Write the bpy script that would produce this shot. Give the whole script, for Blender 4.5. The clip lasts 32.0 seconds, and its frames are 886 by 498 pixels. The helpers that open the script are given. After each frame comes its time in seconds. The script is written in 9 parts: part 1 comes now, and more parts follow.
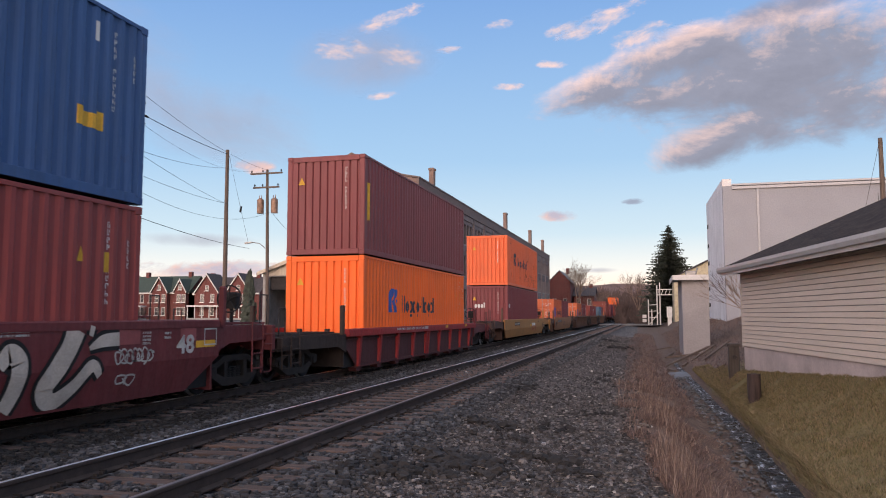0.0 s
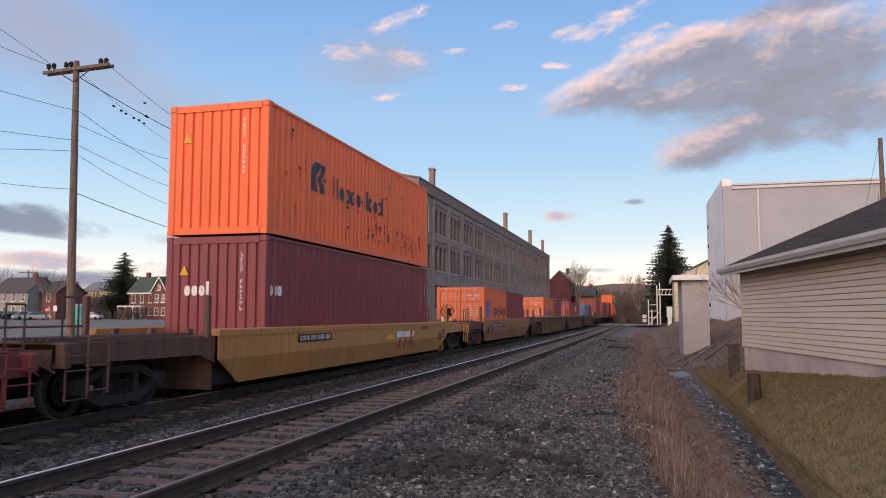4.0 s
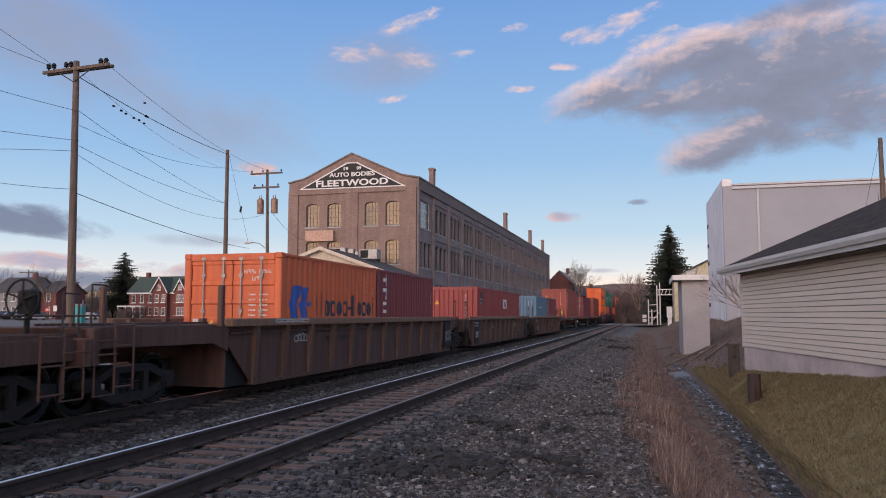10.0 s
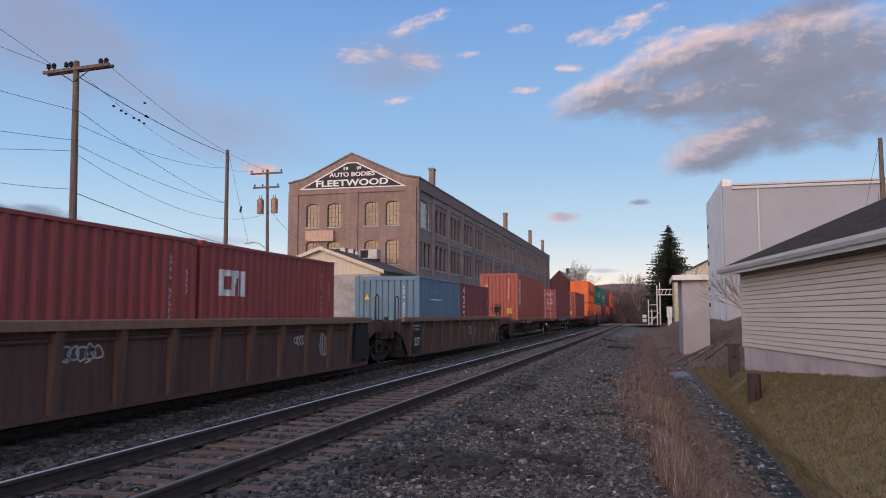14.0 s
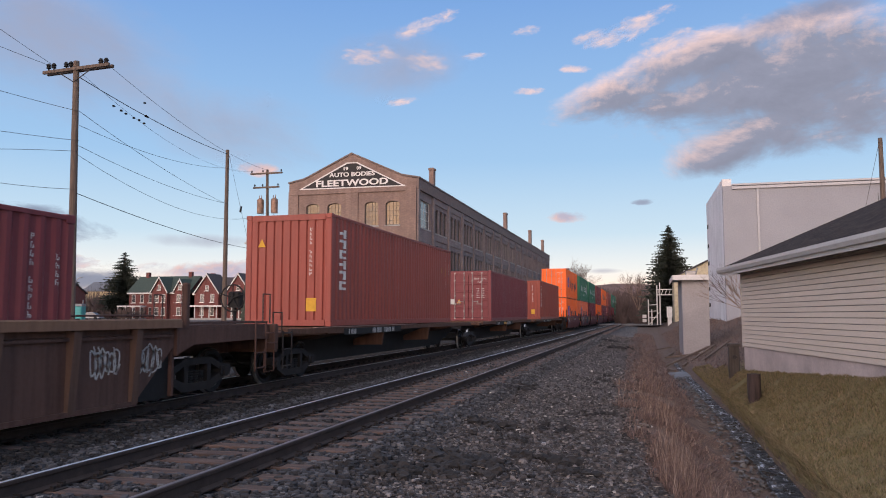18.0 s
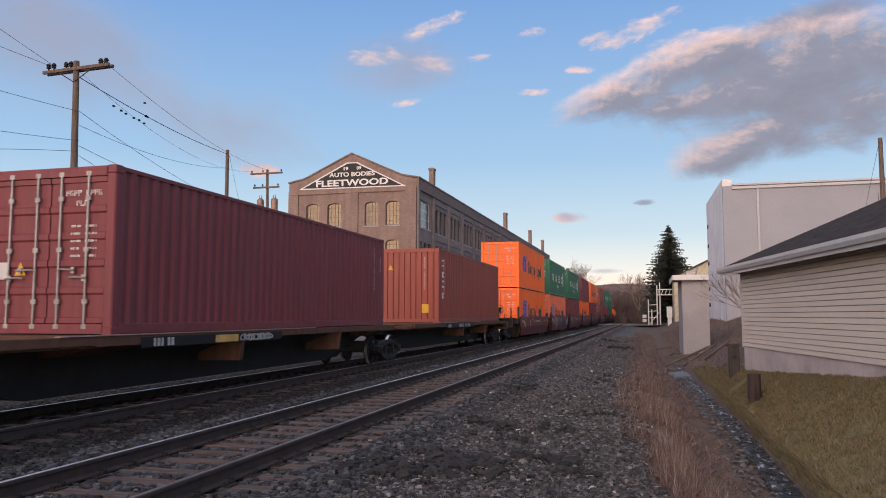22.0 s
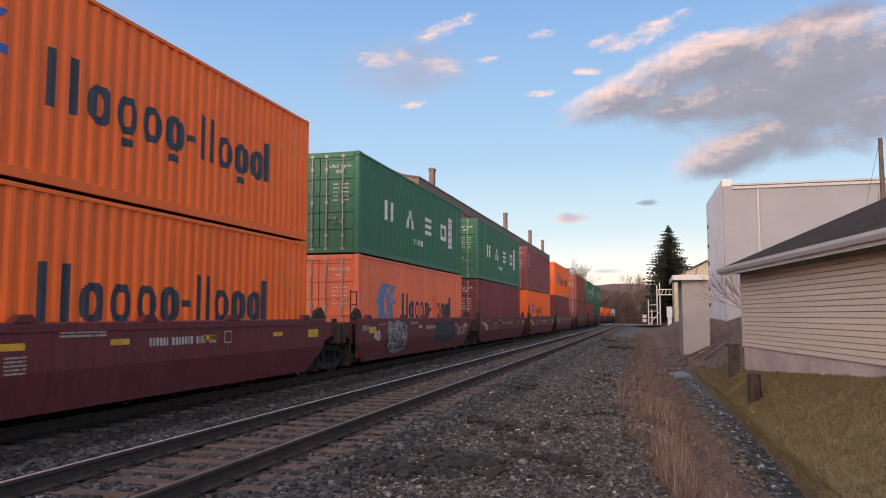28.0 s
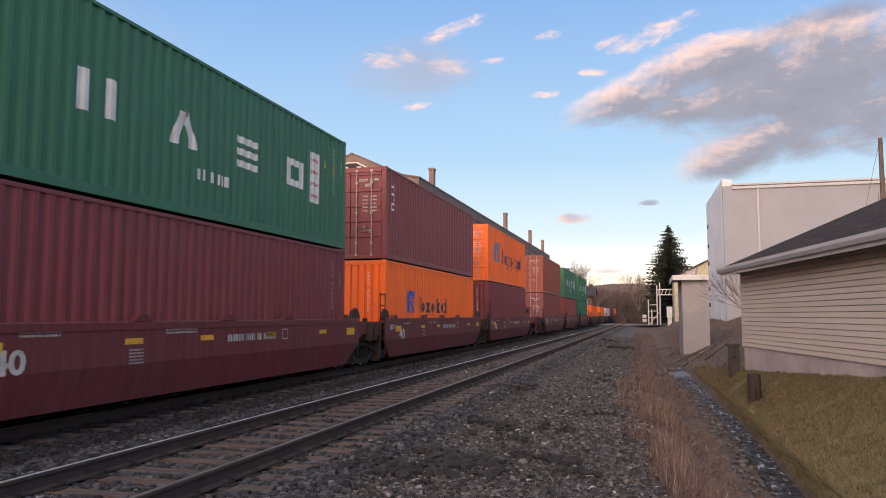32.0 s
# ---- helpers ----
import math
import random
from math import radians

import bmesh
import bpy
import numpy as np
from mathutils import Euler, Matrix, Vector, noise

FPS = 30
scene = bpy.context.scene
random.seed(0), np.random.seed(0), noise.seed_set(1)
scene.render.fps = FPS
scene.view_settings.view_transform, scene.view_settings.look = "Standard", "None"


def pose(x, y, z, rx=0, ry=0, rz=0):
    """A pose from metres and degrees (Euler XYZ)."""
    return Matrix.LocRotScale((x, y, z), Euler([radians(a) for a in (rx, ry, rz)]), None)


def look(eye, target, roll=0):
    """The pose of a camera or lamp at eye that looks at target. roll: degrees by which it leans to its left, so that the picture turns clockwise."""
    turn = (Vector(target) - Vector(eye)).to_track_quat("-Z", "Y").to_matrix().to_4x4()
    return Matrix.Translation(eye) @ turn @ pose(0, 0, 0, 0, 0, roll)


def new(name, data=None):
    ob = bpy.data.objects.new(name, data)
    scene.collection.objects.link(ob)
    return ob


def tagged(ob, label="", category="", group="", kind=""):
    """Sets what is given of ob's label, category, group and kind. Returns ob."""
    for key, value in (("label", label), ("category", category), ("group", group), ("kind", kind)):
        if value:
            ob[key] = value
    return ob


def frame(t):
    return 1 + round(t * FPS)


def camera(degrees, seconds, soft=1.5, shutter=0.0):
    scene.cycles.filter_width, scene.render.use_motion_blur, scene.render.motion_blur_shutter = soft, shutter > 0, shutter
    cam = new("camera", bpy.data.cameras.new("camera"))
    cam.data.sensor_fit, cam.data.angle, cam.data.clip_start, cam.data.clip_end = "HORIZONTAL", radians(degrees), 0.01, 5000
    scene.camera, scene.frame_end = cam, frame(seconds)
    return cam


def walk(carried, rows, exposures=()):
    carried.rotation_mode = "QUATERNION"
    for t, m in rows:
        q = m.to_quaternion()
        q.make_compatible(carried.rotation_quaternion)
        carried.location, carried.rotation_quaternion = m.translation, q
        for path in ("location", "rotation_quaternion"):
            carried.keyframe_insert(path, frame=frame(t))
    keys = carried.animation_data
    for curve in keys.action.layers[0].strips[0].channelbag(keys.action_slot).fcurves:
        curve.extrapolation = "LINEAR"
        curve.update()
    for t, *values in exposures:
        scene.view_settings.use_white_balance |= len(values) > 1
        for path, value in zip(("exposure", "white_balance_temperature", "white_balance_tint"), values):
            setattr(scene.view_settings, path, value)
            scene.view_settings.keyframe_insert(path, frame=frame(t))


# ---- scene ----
# X runs across the tracks (right is positive), Y along them, away from the camera; z = 0 is the top of the rails.
cam = camera(60.5, 32.0, soft=1.0, shutter=0.12)
STAND = pose(0.0, 0.0, 1.492, 94.975, 0.0, 15.04)
walk(cam, [(0.0, STAND), (32.0, STAND)], exposures=[(0.0, 0.84, 7000, 15), (1.0, 0.74, 6800, 15), (2.2, 0.96, 7200, 15), (3.2, 0.9, 7150, 15), (6.0, 0.94, 7150, 15), (7.2, 0.68, 6550, 15), (13.0, 0.6, 6500, 15), (17.0, 0.68, 6600, 15), (20.0, 0.82, 7050, 15), (22.0, 0.74, 7000, 15), (25.0, 0.82, 7150, 15), (29.0, 0.98, 7400, 15), (32.0, 1.04, 7450, 15)])

# ---------------------------------------------------------------- light
SUN_ELEVATION, SUN_AZIMUTH = radians(4.0), radians(189.0)   # low in the west, behind the camera
world = bpy.data.worlds.new("dusk_sky")
scene.world = world
world.use_nodes = True
_wn, _wl = world.node_tree.nodes, world.node_tree.links
_sky = _wn.new("ShaderNodeTexSky")
_sky.sky_type = "NISHITA"
_sky.sun_disc = False
_sky.sun_elevation = SUN_ELEVATION
_sky.sun_rotation = SUN_AZIMUTH
_sky.air_density, _sky.dust_density, _sky.ozone_density = 2.0, 1.2, 2.0
_bg = _wn["Background"]
_veil = _wn.new("ShaderNodeMix")            # thin high veil that evens the sky out
_veil.data_type = "RGBA"
_veil.inputs[0].default_value = 0.84
_dir = _wn.new("ShaderNodeTexCoord")
_up = _wn.new("ShaderNodeSeparateXYZ")
_wl.new(_dir.outputs["Generated"], _up.inputs[0])
_haze = _wn.new("ShaderNodeValToRGB")       # pale and peach at the horizon, deeper blue above, unseen zenith brightened as fill light
while len(_haze.color_ramp.elements) < 8:
    _haze.color_ramp.elements.new(0.5)
for _e, (_p, _c) in zip(_haze.color_ramp.elements, ((0.0, (1.45, 0.95, 0.68)), (0.03, (1.4, 1.14, 0.92)), (0.058, (0.95, 1.05, 1.06)), (0.105, (0.6, 0.86, 1.05)), (0.2, (0.35, 0.64, 0.99)), (0.4, (0.18, 0.41, 0.86)), (0.6, (0.36, 0.52, 0.86)), (1.0, (0.8, 0.84, 0.95)))):
    _e.position, _e.color = _p, (*_c, 1.0)
_wl.new(_up.outputs["Z"], _haze.inputs["Fac"])
_gain = _wn.new("ShaderNodeMix")
_gain.data_type, _gain.blend_type = "RGBA", "MULTIPLY"
_gain.inputs[0].default_value = 1.0
_gain.inputs[7].default_value = (5.6, 5.6, 5.6, 1.0)
_wl.new(_haze.outputs["Color"], _gain.inputs[6])
_wl.new(_gain.outputs[2], _veil.inputs[7])
_wl.new(_sky.outputs["Color"], _veil.inputs[6])
# the sunset's glow, low behind the camera
_near = _wn.new("ShaderNodeVectorMath")
_near.operation, _near.inputs[1].default_value = "DOT_PRODUCT", (math.sin(SUN_AZIMUTH), math.cos(SUN_AZIMUTH), 0.05)
_wl.new(_dir.outputs["Generated"], _near.inputs[0])
_glow = _wn.new("ShaderNodeValToRGB")
while len(_glow.color_ramp.elements) < 4:
    _glow.color_ramp.elements.new(0.5)
for _e, (_p, _c) in zip(_glow.color_ramp.elements, ((0.15, (0.0, 0.0, 0.0)), (0.6, (0.14, 0.1, 0.09)), (0.9, (0.45, 0.27, 0.17)), (1.0, (1.0, 0.56, 0.25)))):
    _e.position, _e.color = _p, (*_c, 1.0)
_wl.new(_near.outputs["Value"], _glow.inputs["Fac"])
_warm = _wn.new("ShaderNodeMix")
_warm.data_type, _warm.blend_type = "RGBA", "MULTIPLY"
_warm.inputs[0].default_value = 1.0
_warm.inputs[7].default_value = (9.0, 9.0, 9.0, 1.0)
_wl.new(_glow.outputs["Color"], _warm.inputs[6])
_sum = _wn.new("ShaderNodeMix")
_sum.data_type, _sum.blend_type = "RGBA", "ADD"
_sum.inputs[0].default_value = 1.0
_wl.new(_veil.outputs[2], _sum.inputs[6])
_wl.new(_warm.outputs[2], _sum.inputs[7])
_wl.new(_sum.outputs[2], _bg.inputs["Color"])
_bg.inputs["Strength"].default_value = 0.11
_sun = bpy.data.lights.new("sun", "SUN")
_sun.energy, _sun.angle, _sun.color = 2.3, radians(65.0), (1.0, 0.82, 0.7)
_toward = Vector((math.sin(SUN_AZIMUTH) * math.cos(SUN_ELEVATION), math.cos(SUN_AZIMUTH) * math.cos(SUN_ELEVATION), math.sin(SUN_ELEVATION)))
new("sun", _sun).matrix_world = look(_toward * 100, (0, 0, 0))


# ---------------------------------------------------------------- materials
def material(name, rough=0.7, metal=0.0):
    m = bpy.data.materials.new(name)
    m.use_nodes = True
    b = m.node_tree.nodes["Principled BSDF"]
    b.inputs["Roughness"].default_value, b.inputs["Metallic"].default_value = rough, metal
    return m, m.node_tree.nodes, m.node_tree.links, b


def ramp(nodes, links, fac, stops):
    r = nodes.new("ShaderNodeValToRGB")
    while len(r.color_ramp.elements) < len(stops):
        r.color_ramp.elements.new(0.5)
    for e, (pos, col) in zip(r.color_ramp.elements, stops):
        e.position, e.color = pos, (*col, 1.0)
    links.new(fac, r.inputs["Fac"])
    return r.outputs["Color"]


def mixcol(nodes, links, fac, a, b, blend="MIX"):
    n = nodes.new("ShaderNodeMix")
    n.data_type, n.blend_type = "RGBA", blend
    for key, value in ((0, fac), (6, a), (7, b)):
        if isinstance(value, (int, float)):
            n.inputs[key].default_value = value
        elif isinstance(value, tuple):
            n.inputs[key].default_value = (*value, 1.0)
        else:
            links.new(value, n.inputs[key])
    return n.outputs[2]


def tex_noise(nodes, links, vec, scale, detail=5.0, rough=0.6):
    n = nodes.new("ShaderNodeTexNoise")
    n.inputs["Scale"].default_value, n.inputs["Detail"].default_value, n.inputs["Roughness"].default_value = scale, detail, rough
    if vec is not None:
        links.new(vec, n.inputs["Vector"])
    return n.outputs["Fac"]


def coords(nodes, links, stretch=(1, 1, 1), shift_random=False):
    c = nodes.new("ShaderNodeTexCoord")
    mp = nodes.new("ShaderNodeMapping")
    mp.inputs["Scale"].default_value = stretch
    links.new(c.outputs["Object"], mp.inputs["Vector"])
    if shift_random:
        info = nodes.new("ShaderNodeObjectInfo")
        mul = nodes.new("ShaderNodeMath")
        mul.operation, mul.inputs[1].default_value = "MULTIPLY", 57.0
        links.new(info.outputs["Random"], mul.inputs[0])
        links.new(mul.outputs[0], mp.inputs["Location"])
    return mp.outputs["Vector"]


def bump(nodes, links, bsdf, height, strength=0.3, distance=0.02):
    b = nodes.new("ShaderNodeBump")
    b.inputs["Strength"].default_value, b.inputs["Distance"].default_value = strength, distance
    links.new(height, b.inputs["Height"])
    links.new(b.outputs["Normal"], bsdf.inputs["Normal"])


def plain(name, col, rough=0.7, metal=0.0, vary=0.25, scale=3.0, grain=40.0, bumpy=0.15, stretch=(1, 1, 1)):
    """A surface with variation at two scales and fine relief."""
    m, n, l, b = material(name, rough, metal)
    v = coords(n, l, stretch, True)
    big, fine = tex_noise(n, l, v, scale, 4), tex_noise(n, l, v, grain, 3)
    dark = tuple(c * (1 - vary) for c in col)
    lite = tuple(min(1, c * (1 + vary)) for c in col)
    base = ramp(n, l, big, [(0.3, dark), (0.7, lite)])
    base = mixcol(n, l, 0.5, base, ramp(n, l, fine, [(0.3, (0.62, 0.62, 0.62)), (0.7, (1, 1, 1))]), "MULTIPLY")
    l.new(base, b.inputs["Base Color"])
    if bumpy:
        bump(n, l, b, fine, bumpy, 0.01)
    return m


def painted_steel(name, col, rust=0.25, rough=0.5, grime=0.35, streak=1.0):
    """Faded paint on steel: rain streaks, grime and rust blotches."""
    m, n, l, b = material(name, rough)
    b.inputs["Specular IOR Level"].default_value = 0.3
    v = coords(n, l, (1, 1, 1), True)
    down = coords(n, l, (5.0, 5.0, 0.35), True)
    big, st, fine = tex_noise(n, l, v, 0.55, 4), tex_noise(n, l, down, 1.5 * streak, 6, 0.65), tex_noise(n, l, v, 14.0, 6, 0.7)
    faded = tuple(min(1, c * 0.85 + 0.012) for c in col)
    base = ramp(n, l, big, [(0.35, col), (0.68, faded)])
    base = mixcol(n, l, grime, base, ramp(n, l, st, [(0.32, (0.42, 0.38, 0.36)), (0.62, (1, 1, 1))]), "MULTIPLY")
    spots = n.new("ShaderNodeMath")
    spots.operation = "MULTIPLY"
    l.new(fine, spots.inputs[0])
    l.new(tex_noise(n, l, v, 1.3, 5, 0.7), spots.inputs[1])
    mask = ramp(n, l, spots.outputs[0], [(0.36, (0, 0, 0)), (0.44, (rust, rust, rust))])
    base = mixcol(n, l, mask, base, (0.11, 0.045, 0.025))
    l.new(base, b.inputs["Base Color"])
    l.new(ramp(n, l, fine, [(0.3, (rough - 0.1,) * 3), (0.7, (rough + 0.15,) * 3)]), b.inputs["Roughness"])
    bump(n, l, b, fine, 0.08, 0.006)
    return m


# ---------------------------------------------------------------- mesh tools
class Build:
    """Collects faces of one mesh."""

    def __init__(self):
        self.v, self.f, self.mi = [], [], []
        self.slot = 0

    def face(self, *pts):
        i = len(self.v)
        self.v += [tuple(p) for p in pts]
        self.f.append(tuple(range(i, i + len(pts))))
        self.mi.append(self.slot)

    def box(self, x0, x1, y0, y1, z0, z1, bevel=0.0):
        if bevel:
            return self.bevel_box(x0, x1, y0, y1, z0, z1, bevel)
        i = len(self.v)
        self.v += [(x, y, z) for z in (z0, z1) for y in (y0, y1) for x in (x0, x1)]
        for q in ((0, 2, 3, 1), (4, 5, 7, 6), (0, 1, 5, 4), (2, 6, 7, 3), (0, 4, 6, 2), (1, 3, 7, 5)):
            self.f.append(tuple(i + k for k in q))
            self.mi.append(self.slot)

    def bevel_box(self, x0, x1, y0, y1, z0, z1, b):
        """A box with its upright and top edges cut."""
        ring = lambda a: [(x0 + a + b, y0 + a), (x1 - a - b, y0 + a), (x1 - a, y0 + a + b), (x1 - a, y1 - a - b), (x1 - a - b, y1 - a), (x0 + a + b, y1 - a), (x0 + a, y1 - a - b), (x0 + a, y0 + a + b)]
        self.loft([[(x, y, z0) for x, y in ring(0)], [(x, y, z1 - b) for x, y in ring(0)], [(x, y, z1) for x, y in ring(b * 0.9)]])

    def loft(self, rings, caps=True, closed=True):
        i, n = len(self.v), len(rings[0])
        for r in rings:
            self.v += [tuple(p) for p in r]
        for k in range(len(rings) - 1):
            for j in range(n if closed else n - 1):
                a, b2 = i + k * n + j, i + k * n + (j + 1) % n
                self.f.append((a, b2, b2 + n, a + n))
                self.mi.append(self.slot)
        if caps:
            self.f.append(tuple(range(i + n - 1, i - 1, -1)))
            self.f.append(tuple(range(i + (len(rings) - 1) * n, i + len(rings) * n)))
            self.mi += [self.slot, self.slot]

    def tube(self, p0, p1, r0, r1=None, seg=8, caps=True):
        p0, p1 = Vector(p0), Vector(p1)
        r1 = r0 if r1 is None else r1
        d = (p1 - p0).normalized()
        a = d.orthogonal().normalized()
        c = d.cross(a)
        rings = []
        for p, r in ((p0, r0), (p1, r1)):
            rings.append([p + a * (r * math.cos(2 * math.pi * k / seg)) + c * (r * math.sin(2 * math.pi * k / seg)) for k in range(seg)])
        self.loft(rings, caps)

    def path(self, pts, r, seg=6):
        """One bent tube through all the points."""
        pts = [Vector(p) for p in pts]
        rings, side = [], None
        for k, p in enumerate(pts):
            d = ((pts[min(k + 1, len(pts) - 1)] - p).normalized() + (p - pts[max(k - 1, 0)]).normalized()).normalized()
            side = d.orthogonal().normalized() if side is None else (side - d * side.dot(d)).normalized()
            c = d.cross(side)
            rings.append([p + side * (r * math.cos(2 * math.pi * j / seg)) + c * (r * math.sin(2 * math.pi * j / seg)) for j in range(seg)])
        self.loft(rings)

    def prism(self, outline, axis, a, b):
        """An outline of (u, w) drawn out along an axis from a to b. axis x: (y, z); axis y: (x, z); axis z: (x, y)."""
        put = {"x": lambda u, w, t: (t, u, w), "y": lambda u, w, t: (u, t, w), "z": lambda u, w, t: (u, w, t)}[axis]
        self.loft([[put(u, w, a) for u, w in outline], [put(u, w, b) for u, w in outline]])

    def mesh(self, name, *mats, smooth=False):
        me = bpy.data.meshes.new(name)
        me.from_pydata(self.v, [], self.f)
        for m in mats:
            me.materials.append(m)
        if len(mats) > 1:
            me.polygons.foreach_set("material_index", self.mi)
        bm = bmesh.new()
        bm.from_mesh(me)
        bmesh.ops.recalc_face_normals(bm, faces=bm.faces)
        bm.to_mesh(me)
        bm.free()
        if smooth:
            me.polygons.foreach_set("use_smooth", [True] * len(me.polygons))
            me.set_sharp_from_angle(angle=radians(35))
        me.update()
        return me


def part(name, data, mat, parent, label="", smooth=False, at=None):
    """Links a mesh, or what a Build has collected, as one object under a thing or a part."""
    me = data.mesh(name, mat, smooth=smooth) if isinstance(data, Build) else data
    ob = new(name, me)
    ob.parent = parent
    if at is not None:
        ob.matrix_basis = at
    return tagged(ob, label=label)


def thing(name, label, category, at=None, group="", kind=""):
    ob = new(name)
    ob.empty_display_size = 0.3
    if at is not None:
        ob.matrix_basis = at
    return tagged(ob, label, category, group, kind)


def single(name, data, mat, label, category, at=None, group="", kind="", smooth=False):
    """A thing that is one mesh."""
    me = data.mesh(name, mat, smooth=smooth) if isinstance(data, Build) else data
    ob = new(name, me)
    if at is not None:
        ob.matrix_basis = at
    return tagged(ob, label, category, group, kind)


def lettering(name, text, size, mat, parent, at, width=None, label="", depth=0.004):
    """Readable words in the built-in font, as a mesh in the XZ plane facing -Y before `at` turns it."""
    cu = bpy.data.curves.new(name, "FONT")
    cu.body, cu.size, cu.extrude, cu.align_x = text, size, depth, "CENTER"
    cu.resolution_u, cu.offset = 3, size * 0.028
    tmp = bpy.data.objects.new("tmp", cu)
    scene.collection.objects.link(tmp)
    bpy.context.view_layer.update()
    me = bpy.data.meshes.new_from_object(tmp.evaluated_get(bpy.context.evaluated_depsgraph_get()))
    bpy.data.objects.remove(tmp)
    bpy.data.curves.remove(cu)
    xs = [v.co.x for v in me.vertices]
    k = width / (max(xs) - min(xs)) if width else 1.0
    me.transform(Matrix.Diagonal((k, 1, 1, 1)))
    me.transform(Matrix.Rotation(radians(90), 4, "X"))
    me.name = name
    me.materials.clear()
    me.materials.append(mat)
    ob = new(name, me)
    ob.parent = parent
    ob.matrix_basis = at
    return tagged(ob, label=label)
# ---------------------------------------------------------------- ground
TRACK_A, TRACK_B = -4.885, -8.985       # centre lines of the empty and of the busy track


def ditch_x(y):
    return np.interp(y, [-40, 0, 8, 12, 18, 26, 42, 70, 130], [2.4, 1.9, 1.72, 1.66, 1.64, 1.44, 1.1, 0.9, 0.9])


def wall_x(y):
    """The line of the garage's long wall, which runs a little askew."""
    return 2.56 + (23.0 - y) * 0.1556


def ground_z(x, y):
    x, y = np.asarray(x, float), np.asarray(y, float)
    xd = ditch_x(y)
    lot = np.interp(-x, [12, 13.5, 40, 110, 400, 1500], [-0.2, 0.12, 0.2, 0.62, 6.0, 30.0])
    bed = np.interp(x, [-12.0, -11.0, -10.3, -7.7, -7.3, -6.95, -6.6, -6.2, -3.6, -3.2, -2.3, -1.0], [-0.26, -0.2, -0.215, -0.215, -0.2, -0.24, -0.2, -0.215, -0.215, -0.22, -0.35, -0.42])
    u = x - xd
    depth = np.interp(y, [-40, 30, 60, 120], [0.5, 0.5, 0.38, 0.0])
    left = -0.42 - depth * np.clip((u + 1.9) / 1.45, 0, 1) ** 1.5
    base = np.interp(y, [0, 14.4, 23, 27, 40, 60, 120], [0.95, 0.42, -0.08, -0.2, -0.25, 0.1, 0.2])
    run = np.clip(wall_x(y) - xd - 0.42, 0.5, 6)
    rise = np.clip((u - 0.42) / np.where(y < 27, run, 1.6), 0, 1)
    rise = np.where(y < 22, rise ** 1.5, rise)
    brink = -0.42 - depth * 0.35
    bank = np.where(u < 0.42, -0.42 - depth + (brink + 0.42 + depth) * np.clip((u - 0.28) / 0.12, 0, 1), brink + (base - brink) * rise)
    bank = np.where(y > 25, bank + np.clip(u - 1.4, 0, 6) * 0.36 * np.clip((y - 25) / 8, 0, 1), bank)
    right = np.where(u > -0.3, np.where(u < 0.28, -0.42 - depth, bank), left)
    z = np.where(x < -12, lot, np.where(x < -1.0, bed, np.minimum(right, 6)))
    far = np.clip((y - 180) / 500, 0, 1)
    return z + far * 3.0 * np.clip((np.abs(x + 7) - 8) / 30, 0, 1)


def zone_masks(x, y):
    """How much of lawn, of bare earth and of asphalt each place has."""
    xd = ditch_x(y)
    u = x - xd
    lawn = np.clip((u - 0.3) / 0.14, 0, 1) * np.clip((31 - y) / 4, 0, 1)
    edge = np.interp(y, [0, 8.6, 9.4, 11.2, 14, 19, 26, 43, 130], [1.2, 0.4, 0.25, -0.08, -0.3, -0.62, -0.7, -0.6, -1.6])
    earth = np.clip((x - edge + 0.35) / 0.7, 0, 1)
    tar = np.clip((-12.6 - x) / 0.8, 0, 1)
    bed = np.clip((-2.5 - x) / 0.8, 0, 1) * np.clip((x + 13.0) / 0.8, 0, 1)
    # Strip under the train: its shade is put into the colour, along with grime.
    foul_shade = np.clip((-6.95 - x) / 0.35, 0, 1) * np.clip((x + 11.6) / 0.6, 0, 1)
    return lawn, earth, tar, bed, foul_shade


